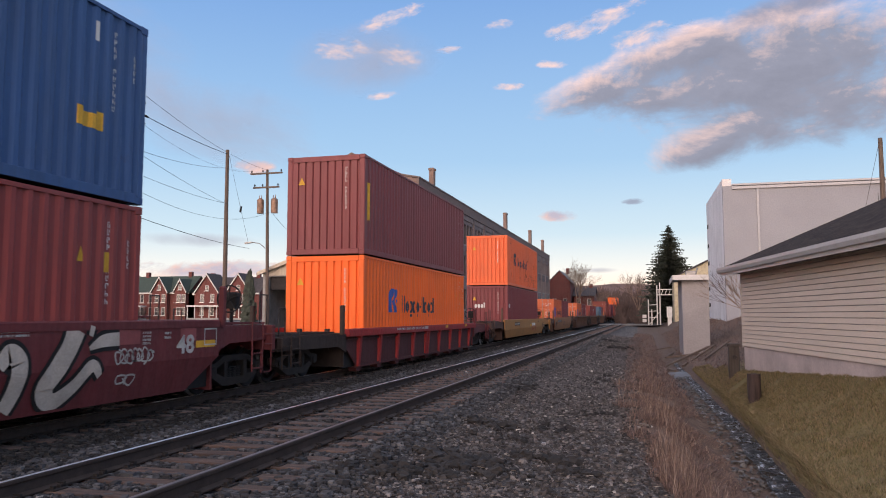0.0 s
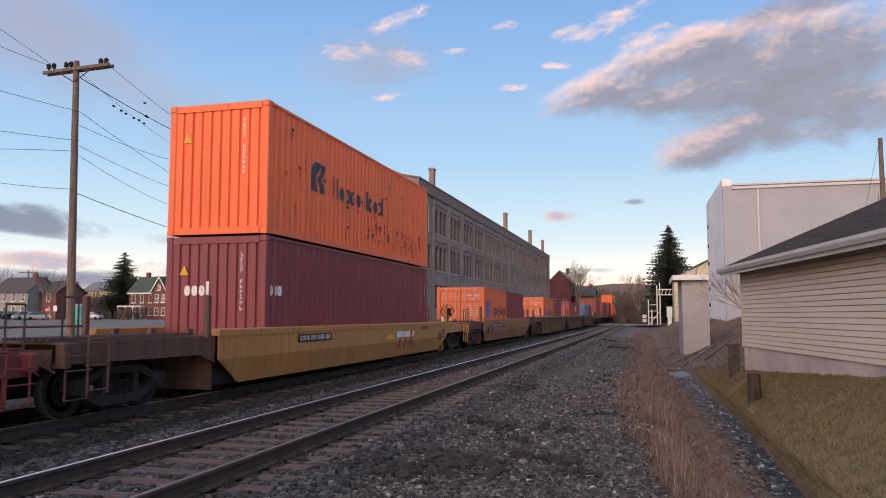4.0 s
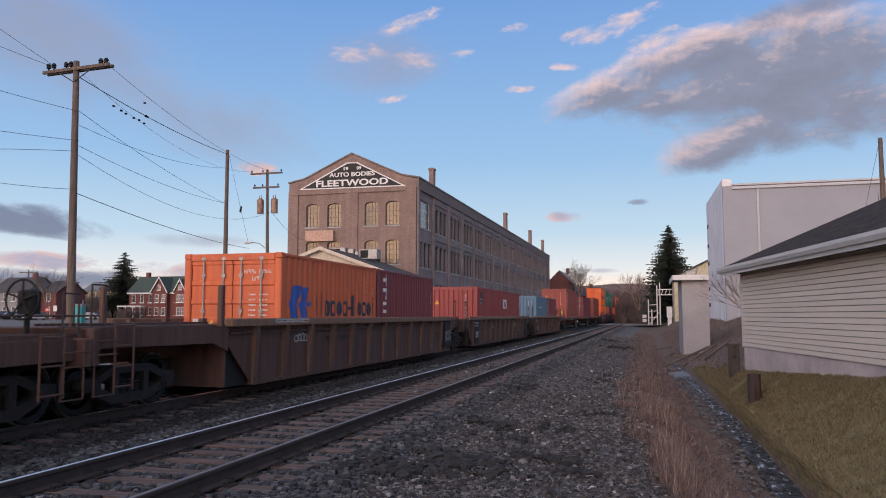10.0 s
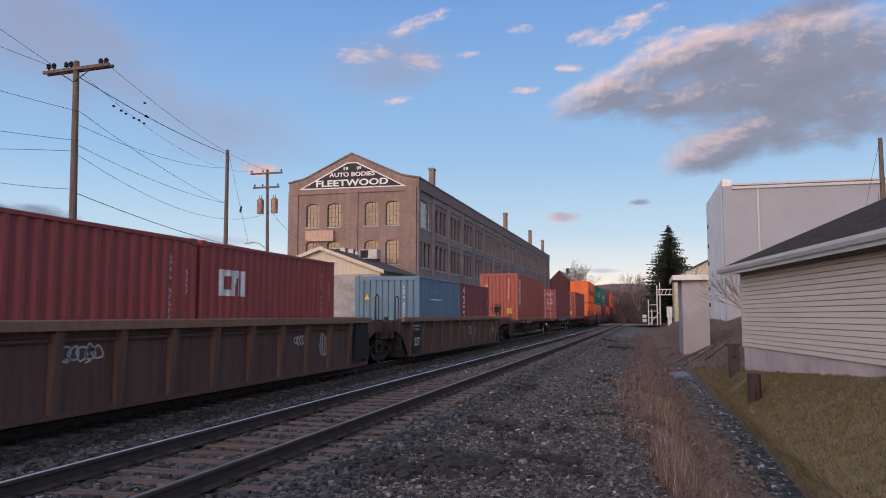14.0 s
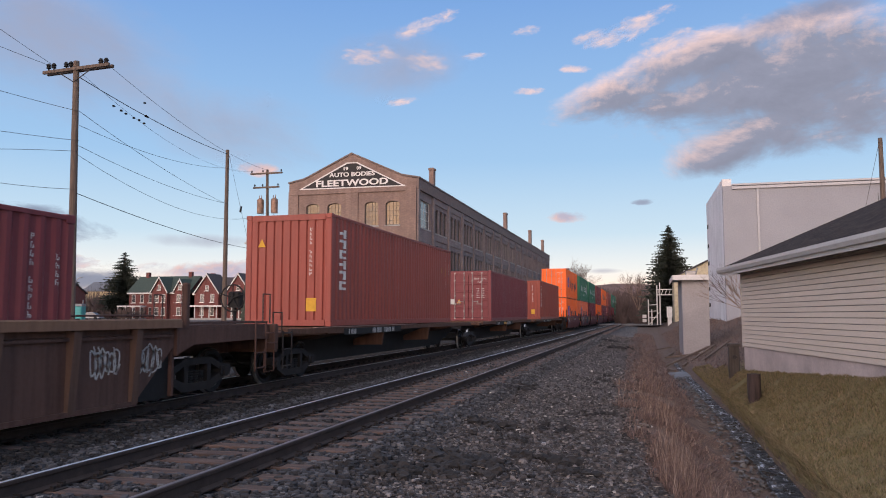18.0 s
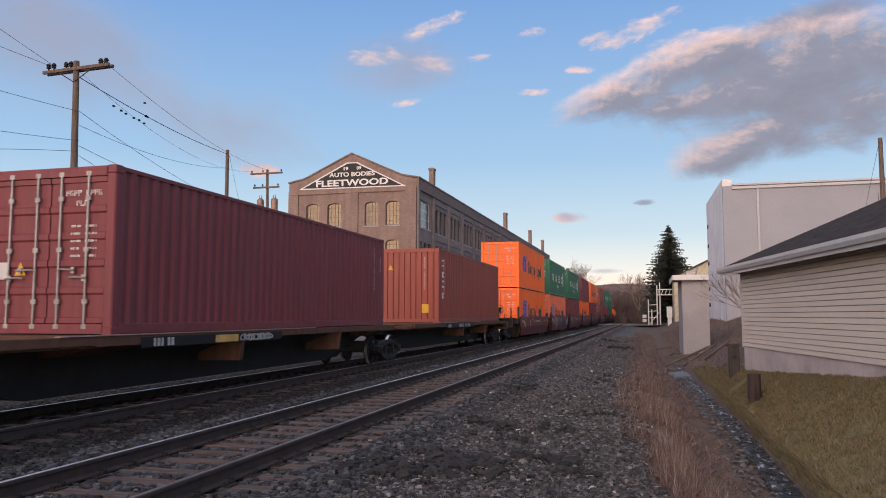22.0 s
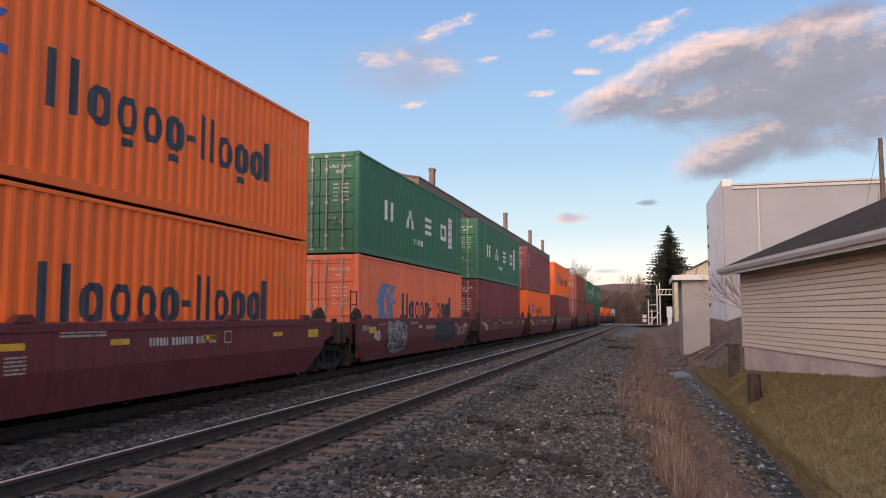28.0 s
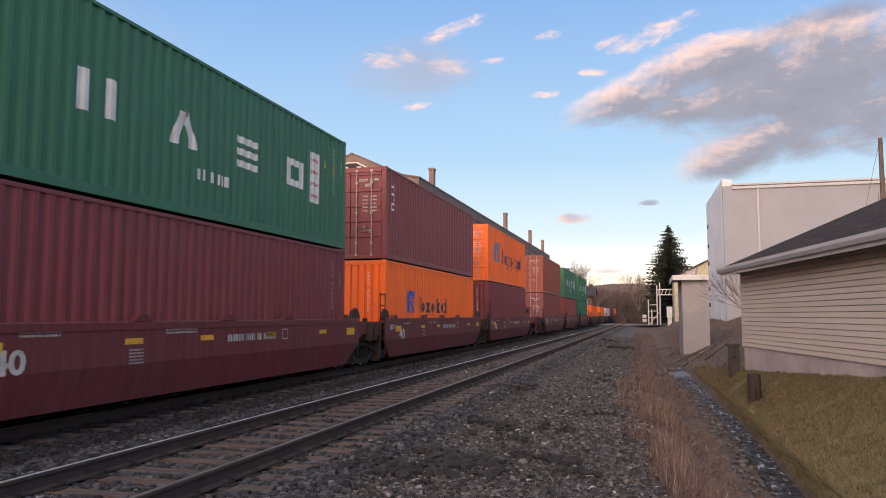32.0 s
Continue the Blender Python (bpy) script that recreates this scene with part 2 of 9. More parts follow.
def mat_ground():
    m, n, l, b = material("ballast_and_earth", 0.9)
    v = coords(n, l)
    cells = n.new("ShaderNodeTexVoronoi")
    cells.inputs["Scale"].default_value = 40.0
    l.new(v, cells.inputs["Vector"])
    sep = n.new("ShaderNodeSeparateColor")
    l.new(cells.outputs["Color"], sep.inputs["Color"])
    stone = ramp(n, l, sep.outputs[0], [(0.0, (0.018, 0.016, 0.016)), (0.45, (0.055, 0.049, 0.048)), (0.85, (0.15, 0.135, 0.13)), (1.0, (0.34, 0.32, 0.3))])
    patch = tex_noise(n, l, v, 0.45, 6, 0.65)
    stone = mixcol(n, l, ramp(n, l, patch, [(0.45, (0, 0, 0)), (0.68, (0.7, 0.7, 0.7))]), stone, (0.05, 0.045, 0.045))
    at = n.new("ShaderNodeAttribute")
    at.attribute_name = "bed"
    stone = mixcol(n, l, at.outputs["Fac"], stone, mixcol(n, l, 1.0, stone, (0.38, 0.39, 0.42), "MULTIPLY"))
    earth = ramp(n, l, tex_noise(n, l, v, 5.0, 8, 0.7), [(0.3, (0.05, 0.034, 0.027)), (0.5, (0.115, 0.076, 0.058)), (0.72, (0.2, 0.145, 0.11))])
    lawn = ramp(n, l, tex_noise(n, l, v, 1.3, 10, 0.75), [(0.3, (0.085, 0.06, 0.038)), (0.44, (0.15, 0.125, 0.058)), (0.56, (0.2, 0.172, 0.075)), (0.66, (0.24, 0.18, 0.105)), (0.76, (0.3, 0.23, 0.16))])
    tar = ramp(n, l, tex_noise(n, l, v, 0.35, 8, 0.7), [(0.3, (0.085, 0.082, 0.08)), (0.7, (0.16, 0.154, 0.148))])
    wob = tex_noise(n, l, v, 3.0, 5, 0.7)
    col = stone
    # Near-black of that strip: grime and the train's shade in one colour.
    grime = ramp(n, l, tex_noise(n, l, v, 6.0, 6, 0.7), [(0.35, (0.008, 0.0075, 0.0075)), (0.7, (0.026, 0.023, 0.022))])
    for name, other in (("earth", earth), ("lawn", lawn), ("tar", tar), ("foul_shade", grime)):
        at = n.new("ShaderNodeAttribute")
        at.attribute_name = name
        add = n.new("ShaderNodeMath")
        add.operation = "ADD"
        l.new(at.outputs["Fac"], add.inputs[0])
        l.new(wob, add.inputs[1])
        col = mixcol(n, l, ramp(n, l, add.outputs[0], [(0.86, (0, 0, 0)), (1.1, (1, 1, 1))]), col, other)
    l.new(col, b.inputs["Base Color"])
    inv = n.new("ShaderNodeMath")
    inv.operation, inv.inputs[0].default_value = "SUBTRACT", 1.0
    l.new(cells.outputs["Distance"], inv.inputs[1])
    bump(n, l, b, inv.outputs[0], 0.7, 0.03)
    return m


def make_ground():
    xs = np.concatenate([[-1600, -900, -500, -300, -180, -110, -70, -45, -30, -22, -17, -14.5], np.arange(-13.5, 7.0, 0.2), [7.5, 8.5, 10, 13, 18, 26, 40, 70, 140, 300, 700, 1600]])
    ys = np.concatenate([[-600, -200, -60, -20, -6], np.arange(-2, 40, 0.25), np.arange(40, 140, 2.0), [145, 155, 170, 190, 220, 260, 320, 400, 520, 700, 1000, 1500, 2400]])
    gx, gy = np.meshgrid(xs, ys)
    rough = np.where((np.abs(gx) < 12) & (gy < 60), 1.0, 0.0)
    z = ground_z(gx, gy) + rough * (np.random.rand(*gx.shape) - 0.5) * 0.02
    w, h = len(xs), len(ys)
    verts = np.stack([gx, gy, z], -1).reshape(-1, 3)
    i = np.arange(w * h).reshape(h, w)
    quads = np.stack([i[:-1, :-1], i[:-1, 1:], i[1:, 1:], i[1:, :-1]], -1).reshape(-1, 4)
    me = bpy.data.meshes.new("ground")
    me.from_pydata(verts.tolist(), [], quads.tolist())
    for name, values in zip(("lawn", "earth", "tar", "bed", "foul_shade"), zone_masks(gx, gy)):
        me.attributes.new(name, "FLOAT", "POINT").data.foreach_set("value", values.reshape(-1).astype(np.float32))
    me.polygons.foreach_set("use_smooth", [True] * len(me.polygons))
    me.materials.append(mat_ground())
    return tagged(new("ground", me), "dark gravel, mossy lawn and asphalt ground", "ground", kind="structure")


make_ground()

M_RAIL = plain("rail_web_rust", (0.05, 0.035, 0.03), 0.75, 0.2, 0.3, 6, 60)
M_SHINE, _n, _l, _b = material("polished_rail_head", 0.38, 1.0)
_l.new(ramp(_n, _l, tex_noise(_n, _l, coords(_n, _l, (1, 0.1, 1)), 8.0, 4), [(0.3, (0.7, 0.69, 0.69)), (0.7, (0.9, 0.89, 0.88))]), _b.inputs["Base Color"])
M_DULL, _n, _l, _b = material("dull_rail_head", 0.5, 0.9)
_l.new(ramp(_n, _l, tex_noise(_n, _l, coords(_n, _l, (1, 0.1, 1)), 8.0, 4), [(0.3, (0.16, 0.13, 0.125)), (0.7, (0.3, 0.26, 0.25))]), _b.inputs["Base Color"])
M_TIE = plain("weathered_tie_wood", (0.105, 0.07, 0.058), 0.9, 0.0, 0.5, 2.5, 30, 0.5, (1.0, 8.0, 4.0))
M_IRON = plain("dark_rusty_iron", (0.026, 0.022, 0.021), 0.8, 0.3, 0.35, 5, 50)


def make_track(x0, label, near, far, dense):
    track = thing("railway_track", label, "railway track", pose(x0, 0, 0), kind="structure")
    for side in (-1, 1):
        c = side * 0.7525
        b = Build()
        b.prism([(c - 0.07, -0.172), (c + 0.07, -0.172), (c + 0.07, -0.158), (c + 0.012, -0.138), (c + 0.009, -0.05), (c + 0.036, -0.035), (c + 0.036, -0.008), (c + 0.03, -0.0015), (c - 0.03, -0.0015), (c - 0.036, -0.008), (c - 0.036, -0.035), (c - 0.009, -0.05), (c - 0.012, -0.138), (c - 0.07, -0.158)], "y", -30, 300)
        rail = part("rail", b, M_RAIL, track)
        b = Build()
        b.prism([(c - 0.022, -0.0014), (c + 0.022, -0.0014), (c + 0.021, 0.0), (c + 0.016, 0.0022), (c + 0.006, 0.0036), (c - 0.006, 0.0036), (c - 0.016, 0.0022), (c - 0.021, 0.0)], "y", -30, 300)
        part("running_surface", b, M_DULL if side > 0 and dense else M_SHINE, rail, "dull brown running surface" if side > 0 and dense else "polished steel running surface")
    return track


track_near = make_track(TRACK_A, "empty railway track with polished rails on wooden ties", 4, 150, True)
track_far = make_track(TRACK_B, "railway track with polished rails under the freight train", 4, 90, False)
M_CONC = plain("worn_concrete", (0.33, 0.32, 0.31), 0.85, 0, 0.2, 1.2, 30, 0.3)
# ---------------------------------------------------------------- the train
def travel(t):
    """How far the train has come at t seconds; its pace swells a little around the middle."""
    ts = np.linspace(0, t, 81)
    return float(np.trapz(np.interp(ts, [0, 4, 8, 13, 16, 20, 24, 32], [7.18, 7.22, 7.3, 7.32, 7.22, 7.18, 7.17, 7.17]), ts)) if t > 0 else 0.0


MOVERS = []          # (object, place along the train, height, sideways offset)


def on_train(ob, s, z=0.0):
    MOVERS.append((ob, s, z))
    ob.matrix_basis = track_pose(s, z)
    return ob


def track_pose(s, z):
    """The busy track is straight for 250 m and then bends away to the left behind the town."""
    y0, radius = 250.0, 420.0
    if s <= y0:
        return pose(TRACK_B, s, z)
    a = min((s - y0) / radius, 1.4)
    return pose(TRACK_B - radius * (1 - math.cos(a)), y0 + radius * math.sin(a), z, 0, 0, math.degrees(a))


PAINT = {
    "dull_orange": painted_steel("weathered_orange_paint", (0.6, 0.14, 0.055), 0.45, 0.55, 0.35),
    "orange": painted_steel("orange_container_paint", (0.95, 0.165, 0.028), 0.2, 0.55, 0.2),
    "rusty_orange": painted_steel("sun_bleached_orange_paint", (0.8, 0.15, 0.05), 0.7, 0.5, 0.3),
    "pale_orange": painted_steel("faded_salmon_paint", (0.82, 0.19, 0.09), 0.3, 0.5, 0.25),
    "maroon": painted_steel("maroon_container_paint", (0.225, 0.055, 0.06), 0.3),
    "wine": painted_steel("wine_red_container_paint", (0.2, 0.042, 0.05), 0.2),
    "red": painted_steel("red_container_paint", (0.28, 0.055, 0.052), 0.3),
    "brick": painted_steel("brick_red_container_paint", (0.31, 0.072, 0.054), 0.35),
    "russet": painted_steel("russet_container_paint", (0.285, 0.064, 0.046), 0.5),
    "blue": painted_steel("blue_container_paint", (0.035, 0.1, 0.26), 0.2),
    "slate": painted_steel("slate_blue_container_paint", (0.1, 0.18, 0.26), 0.35),
    "green": painted_steel("green_container_paint", (0.03, 0.155, 0.088), 0.2, 0.5, 0.25),
    "white": painted_steel("white_container_paint", (0.6, 0.6, 0.58), 0.3),
}
CAR = {
    "red": painted_steel("maroon_well_car_paint", (0.15, 0.031, 0.035), 0.3, 0.6, 0.5),
    "tan": painted_steel("mustard_well_car_paint", (0.45, 0.215, 0.07), 0.4, 0.6, 0.5),
    "mud": painted_steel("mud_stained_tan_paint", (0.36, 0.165, 0.075), 0.6, 0.65, 0.75),
    "brown": painted_steel("brown_well_car_paint", (0.125, 0.07, 0.05), 0.5, 0.65, 0.6),
    "scarlet": painted_steel("red_well_car_paint", (0.33, 0.022, 0.025), 0.3, 0.6, 0.5),
    "ochre": painted_steel("ochre_brown_chord_paint", (0.21, 0.12, 0.077), 0.35, 0.65, 0.4),
    "rust_plate": painted_steel("dirty_brown_plate_paint", (0.11, 0.058, 0.045), 0.5, 0.7, 0.65),
    "dull_red": painted_steel("sooty_red_plate_paint", (0.085, 0.022, 0.024), 0.3, 0.7, 0.6),
    "grime": painted_steel("grimy_brown_end_paint", (0.042, 0.027, 0.022), 0.5, 0.75, 0.6),
    "spine": painted_steel("brown_spine_car_paint", (0.12, 0.055, 0.032), 0.55, 0.7, 0.6),
}
M_BLACK = plain("black_grime_steel", (0.011, 0.0105, 0.011), 0.75, 0.2, 0.4, 4, 40)
M_DARK = plain("dark_shadow_steel", (0.035, 0.03, 0.03), 0.8, 0.1, 0.35, 4, 40)
M_GALV = plain("galvanised_steel", (0.34, 0.33, 0.32), 0.5, 0.6, 0.25, 4, 40)
M_WHITE = plain("white_sign_paint", (0.66, 0.66, 0.64), 0.7, 0, 0.12, 4, 40, 0.05)
M_CHALK = plain("white_spray_paint", (0.45, 0.44, 0.42), 0.8, 0, 0.3, 4, 40, 0.05)
M_YELLOW = plain("yellow_sign_paint", (0.66, 0.36, 0.03), 0.7, 0, 0.2, 4, 40, 0.05)
M_NAVY = plain("dark_blue_lettering_paint", (0.03, 0.038, 0.06), 0.65, 0, 0.2, 4, 40, 0.05)
M_ROYAL = plain("royal_blue_mark_paint", (0.03, 0.1, 0.4), 0.6, 0, 0.2, 4, 40, 0.05)
M_WORN = plain("worn_blue_mark_paint", (0.13, 0.2, 0.32), 0.7, 0, 0.3, 4, 40, 0.05)
M_TREAD, _n, _l, _b = material("polished_wheel_tread", 0.3, 1.0)
_b.inputs["Base Color"].default_value = (0.6, 0.59, 0.57, 1)
MESHES = {}


def shared(key, make):
    if key not in MESHES:
        MESHES[key] = make()
    return MESHES[key]


PITCH, OUTER, SLOPE = 0.278, 0.079, 0.052


def dip(y, y0, pitch=PITCH, outer=OUTER, slope=SLOPE, depth=0.036):
    """How deep the corrugated wall lies at y."""
    u = (y - y0) % pitch
    if u < outer:
        return 0.0
    if u < outer + slope:
        return depth * (u - outer) / slope
    if u < pitch - slope:
        return depth
    return depth * (pitch - u) / slope


def corrugated(y0, y1, z0, z1, face, pitch=PITCH, outer=OUTER, slope=SLOPE, depth=0.036):
    """Points along a corrugated wall between y0 and y1; face(y, dip, z) places them."""
    ys, y = [y0], y0
    while y < y1:
        for k in (outer, outer + slope, pitch - slope, pitch):
            if y + k < y1 - 1e-4:
                ys.append(y + k)
        y += pitch
    ys.append(y1)
    b = Build()
    n = len(ys)
    for z in (z0, z1):
        b.v += [face(q, dip(q, y0, pitch, outer, slope, depth) if y0 < q < y1 else 0.0, z) for q in ys]
    b.f = [(k, k + 1, n + k + 1, n + k) for k in range(n - 1)]
    b.mi = [0] * (n - 1)
    return b


HALF = 1.219


def on_side(rects, L, lift=0.004):
    """Painted shapes that follow the corrugated side: each (y0, y1, z0, z1[, lean])."""
    b = Build()
    for r in rects:
        y0, y1, z0, z1 = r[:4]
        lean = r[4] if len(r) > 4 else 0.0
        if lean:
            n = max(2, math.ceil(abs(lean) / 0.025))
            strips = [(y0 + lean * (k + 0.5) / n, y1 + lean * (k + 0.5) / n, z0 + (z1 - z0) * k / n, z0 + (z1 - z0) * (k + 1) / n) for k in range(n)]
            part_of = on_side(strips, L, lift)
            base = len(b.v)
            b.v += part_of.v
            b.f += [tuple(base + i for i in f) for f in part_of.f]
            b.mi += part_of.mi
            continue
        cuts = {y0, y1}
        k = math.floor((y0 - 0.15) / PITCH) - 1
        while 0.15 + k * PITCH < y1:
            for q in (0, OUTER, OUTER + SLOPE, PITCH - SLOPE):
                y = 0.15 + k * PITCH + q
                if y0 < y < y1:
                    cuts.add(y)
            k += 1
        cuts = sorted(cuts)
        for a, c in zip(cuts, cuts[1:]):
            xa, xc = (HALF - 0.012 - dip(q, 0.15) + lift for q in (a, c))
            b.face((xa, a, z0), (xc, c, z0), (xc, c, z1), (xa, a, z1))
    return b


def bowl(y, z, w, h, stroke, n=14):
    """A round-cornered ring in thin level strips."""
    out = []
    for k in range(n):
        z0, z1 = z + h * k / n, z + h * (k + 1) / n
        u = abs((k + 0.5) / n * 2 - 1)
        reach = w / 2 * (1 - u ** 2.6) ** (1 / 2.6)
        v = u * h / max(h - 2 * stroke * 0.8, 1e-3)
        c = y + w / 2
        if v < 1:
            gap = (w / 2 - stroke) * (1 - v ** 2.6) ** (1 / 2.6)
            out += [(c - reach, c - gap, z0, z1), (c + gap, c + reach, z0, z1)]
        else:
            out.append((c - reach, c + reach, z0, z1))
    return out


def word_shapes(y, z, size, pattern, stroke=0.2, fit=None):
    """A row of plain bars and rings as tall and wide as a painted word. h: two tall bars, o: ring, g: ring over a short bar, d: ring and tall bar, l: one tall bar, -: dash, space."""
    out, w, start = [], size * stroke, y
    for ch in pattern:
        if ch == "h":
            out += [(y, y + w, z, z + size), (y + size * 0.46, y + size * 0.46 + w, z, z + size)]
            y += size * 0.9
        elif ch in "ogd":
            out += bowl(y, z - size * 0.02, size * 0.56, size * 0.72, w * 0.95)
            y += size * 0.7
            if ch == "g":
                out.append((y - size * 0.58, y - size * 0.26, z - size * 0.26, z - size * 0.1))
            elif ch == "d":
                out.append((y - size * 0.06, y - size * 0.06 + w, z, z + size))
                y += size * 0.2
        elif ch == "l":
            out += [(y, y + w, z, z + size)]
            y += size * 0.34
        elif ch == "-":
            out += [(y, y + size * 0.3, z + size * 0.3, z + size * 0.44)]
            y += size * 0.44
        else:
            y += size * 0.6
    k = fit / (y - start) if fit else 1.0
    return [(start + (a - start) * k, start + (b - start) * k, c, e) for a, b, c, e in out]


def small_print(y, z, rows, wide, tall, gap, seed):
    """Rows of short bars for print that cannot be read."""
    r, out = random.Random(seed), []
    for k in range(rows):
        q = y
        while q < y + wide:
            w = tall * r.uniform(0.22, 0.6)
            out.append((q, q + w, z - k * gap, z - k * gap + tall))
            q += w + tall * (0.22 if r.random() < 0.85 else 0.8)
    return out


def end_decal(rects, lift=0.006):
    b = Build()
    for x0, x1, z0, z1 in rects:
        b.face((x0, -lift, z0), (x1, -lift, z0), (x1, -lift, z1), (x0, -lift, z1))
    return b


def container(s, z, L, H, colour, near, label, marks=(), seed=0, group="freight containers", end_marks=()):
    """A corrugated box. near: 'wall' or 'door' on the end that leads. marks: painted shapes on its side."""
    mat = PAINT[colour]
    box = thing("shipping_container", label, "shipping container", group=group)
    key = (L, H, colour)

    def side():
        return corrugated(0.15, L - 0.15, 0.15, H - 0.06, lambda y, d, zz: (HALF - 0.012 - d, y, zz)).mesh("side_wall", mat)
    part("side_wall", shared(("side", key), side), mat, box)
    part("side_wall", shared(("side", key), side), mat, box, at=pose(0, L, 0, 0, 0, 180))
    part("roof", shared(("roof", key), lambda: corrugated(0.1, L - 0.1, -HALF + 0.06, HALF - 0.06, lambda y, d, zz: (zz, y, H - 0.012 - d * 0.5), 0.42, 0.2, 0.03).mesh("roof", mat)), mat, box)

    def floor():
        b = Build()
        b.box(-HALF + 0.06, HALF - 0.06, 0.05, L - 0.05, 0.03, 0.15)
        return b.mesh("underframe", M_DARK)
    part("underframe", shared(("floor", L), floor), M_DARK, box)

    def rail(z0, z1):
        b = Build()
        b.box(-0.03, 0.03, 0.16, L - 0.16, z0, z1, 0.008)
        return b.mesh("side_rail", mat)
    for x in (-1, 1):
        part("top_rail", shared(("trail", key), lambda: rail(H - 0.075, H - 0.012)), mat, box, at=pose(x * (HALF - 0.033), 0, 0))
        part("bottom_rail", shared(("brail", key), lambda: rail(0.012, 0.16)), mat, box, at=pose(x * (HALF - 0.033), 0, 0))

    def beam(z0, z1):
        b = Build()
        b.box(-HALF + 0.17, HALF - 0.17, 0.004, 0.09, z0, z1, 0.01)
        return b.mesh("end_beam", mat)

    def post():
        b = Build()
        b.box(-0.085, 0.085, -0.075, 0.075, 0.118, H - 0.118, 0.02)
        return b.mesh("corner_post", mat)

    def casting():
        b = Build()
        b.box(-0.081, 0.081, -0.089, 0.089, 0.0, 0.118, 0.012)
        b.tube((-0.082, 0, 0.06), (0.084, 0, 0.06), 0.03, seg=8)
        return b.mesh("corner_casting", mat)
    for y, turn in ((0, 0), (L, 180)):
        part("header", shared(("head", key), lambda: beam(H - 0.16, H - 0.01)), mat, box, at=pose(0, y, 0, 0, 0, turn))
        part("sill", shared(("sill", key), lambda: beam(0.01, 0.16)), mat, box, at=pose(0, y, 0, 0, 0, turn))
        for x in (-1, 1):
            px, py = x * (HALF - 0.087), y + (0.079 if y == 0 else -0.079)
            part("corner_post", shared(("post", key), post), mat, box, at=pose(px, py, 0))
            for zz in (0.0, H - 0.118):
                part("corner_casting", shared(("cast", colour), casting), mat, box, at=pose(x * (HALF - 0.081), y + (0.089 if y == 0 else -0.089), zz))

    def end_wall():
        return corrugated(-HALF + 0.17, HALF - 0.17, 0.16, H - 0.16, lambda q, d, zz: (q, 0.03 + d, zz), 0.232, 0.15, 0.022, 0.045).mesh("end_wall", mat)
    part("end_wall", shared(("end", key), end_wall), mat, box, at=pose(0, L, 0, 0, 0, 180))
    if near == "wall":
        part("end_wall", shared(("end", key), end_wall), mat, box)
    else:
        def leaf():
            b = Build()
            w = HALF - 0.185
            prof = [(0.17, 0.03), (0.25, 0.03), (0.26, 0.055)]
            for k in range(1, 5):
                zz = 0.25 + (H - 0.5) * k / 5
                prof += [(zz - 0.07, 0.055), (zz - 0.04, 0.03), (zz + 0.04, 0.03), (zz + 0.07, 0.055)]
            prof += [(H - 0.26, 0.055), (H - 0.25, 0.03), (H - 0.17, 0.03), (H - 0.17, 0.09), (0.17, 0.09)]
            b.loft([[(x, d, zz) for zz, d in prof] for x in (0.012, w)])
            return b.mesh("door", mat)

        def lock():
            b = Build()
            b.tube((0, 0, 0.1), (0, 0, H - 0.1), 0.02, seg=8)
            for zz in (0.12, 0.5, H * 0.5, H - 0.5, H - 0.12):
                b.box(-0.045, 0.045, -0.012, 0.03, zz - 0.035, zz + 0.035)
            return b.mesh("locking_bar", M_GALV)

        def grip():
            b = Build()
            b.path([(0, -0.02, 0), (0.1, -0.045, 0.012), (0.32, -0.045, 0.0)], 0.014)
            b.box(0.24, 0.3, -0.02, 0.03, -0.05, 0.05)
            return b.mesh("door_handle", M_GALV)
        for side_sign in (-1, 1):
            door = part("door", shared(("leaf", key), leaf), mat, box, at=pose(0, 0, 0) if side_sign > 0 else Matrix.Diagonal((-1, 1, 1, 1)))
            for q, tall in ((0.22, 0.98), (0.72, 0.86)):
                part("locking_bar", shared(("lock", H), lock), M_GALV, door, "galvanised locking bar", at=pose(q, 0.012, 0))
                part("door_handle", shared("grip", grip), M_GALV, door, "steel door handle", at=pose(q + (0.0 if q < 0.5 else -0.3), 0.012, tall))
    rnd = random.Random(seed + 3)
    if near == "wall":
        tagged(part("marking", end_decal(small_print_end(0.62, H - 0.45, 11, rnd)), M_WHITE, box, "column of white serial marks"), kind="stuff")
        part("warning_sign", warn(-0.75, H - 0.75), M_YELLOW, box, "small yellow triangular sign")
    else:
        rects = door_print(0.3, H - 0.46, 0.66, rnd) + door_print(0.5, H - 0.62, 0.22, rnd) + small_print(0.42, H - 0.95, 5, 0.16, 0.035, 0.115, seed + 9) + small_print(0.68, H - 0.95, 5, 0.2, 0.035, 0.115, seed + 10)
        tagged(part("marking", end_decal(rects, -0.02), M_WHITE, box, "rows of white print bars"), kind="stuff")
        part("label_plate", end_decal([(-0.98, -0.74, 0.85, 1.12)], -0.02), PAINT["white"], box, "pale data plate")
        part("warning_sign", warn(-0.5, 1.0, -0.02), M_YELLOW, box, "small yellow triangular sign")
    tagged(part("marking", on_side(column_print(L - 0.75, H - 0.4, 11, rnd), L), M_WHITE, box, "column of small white marks"), kind="stuff")
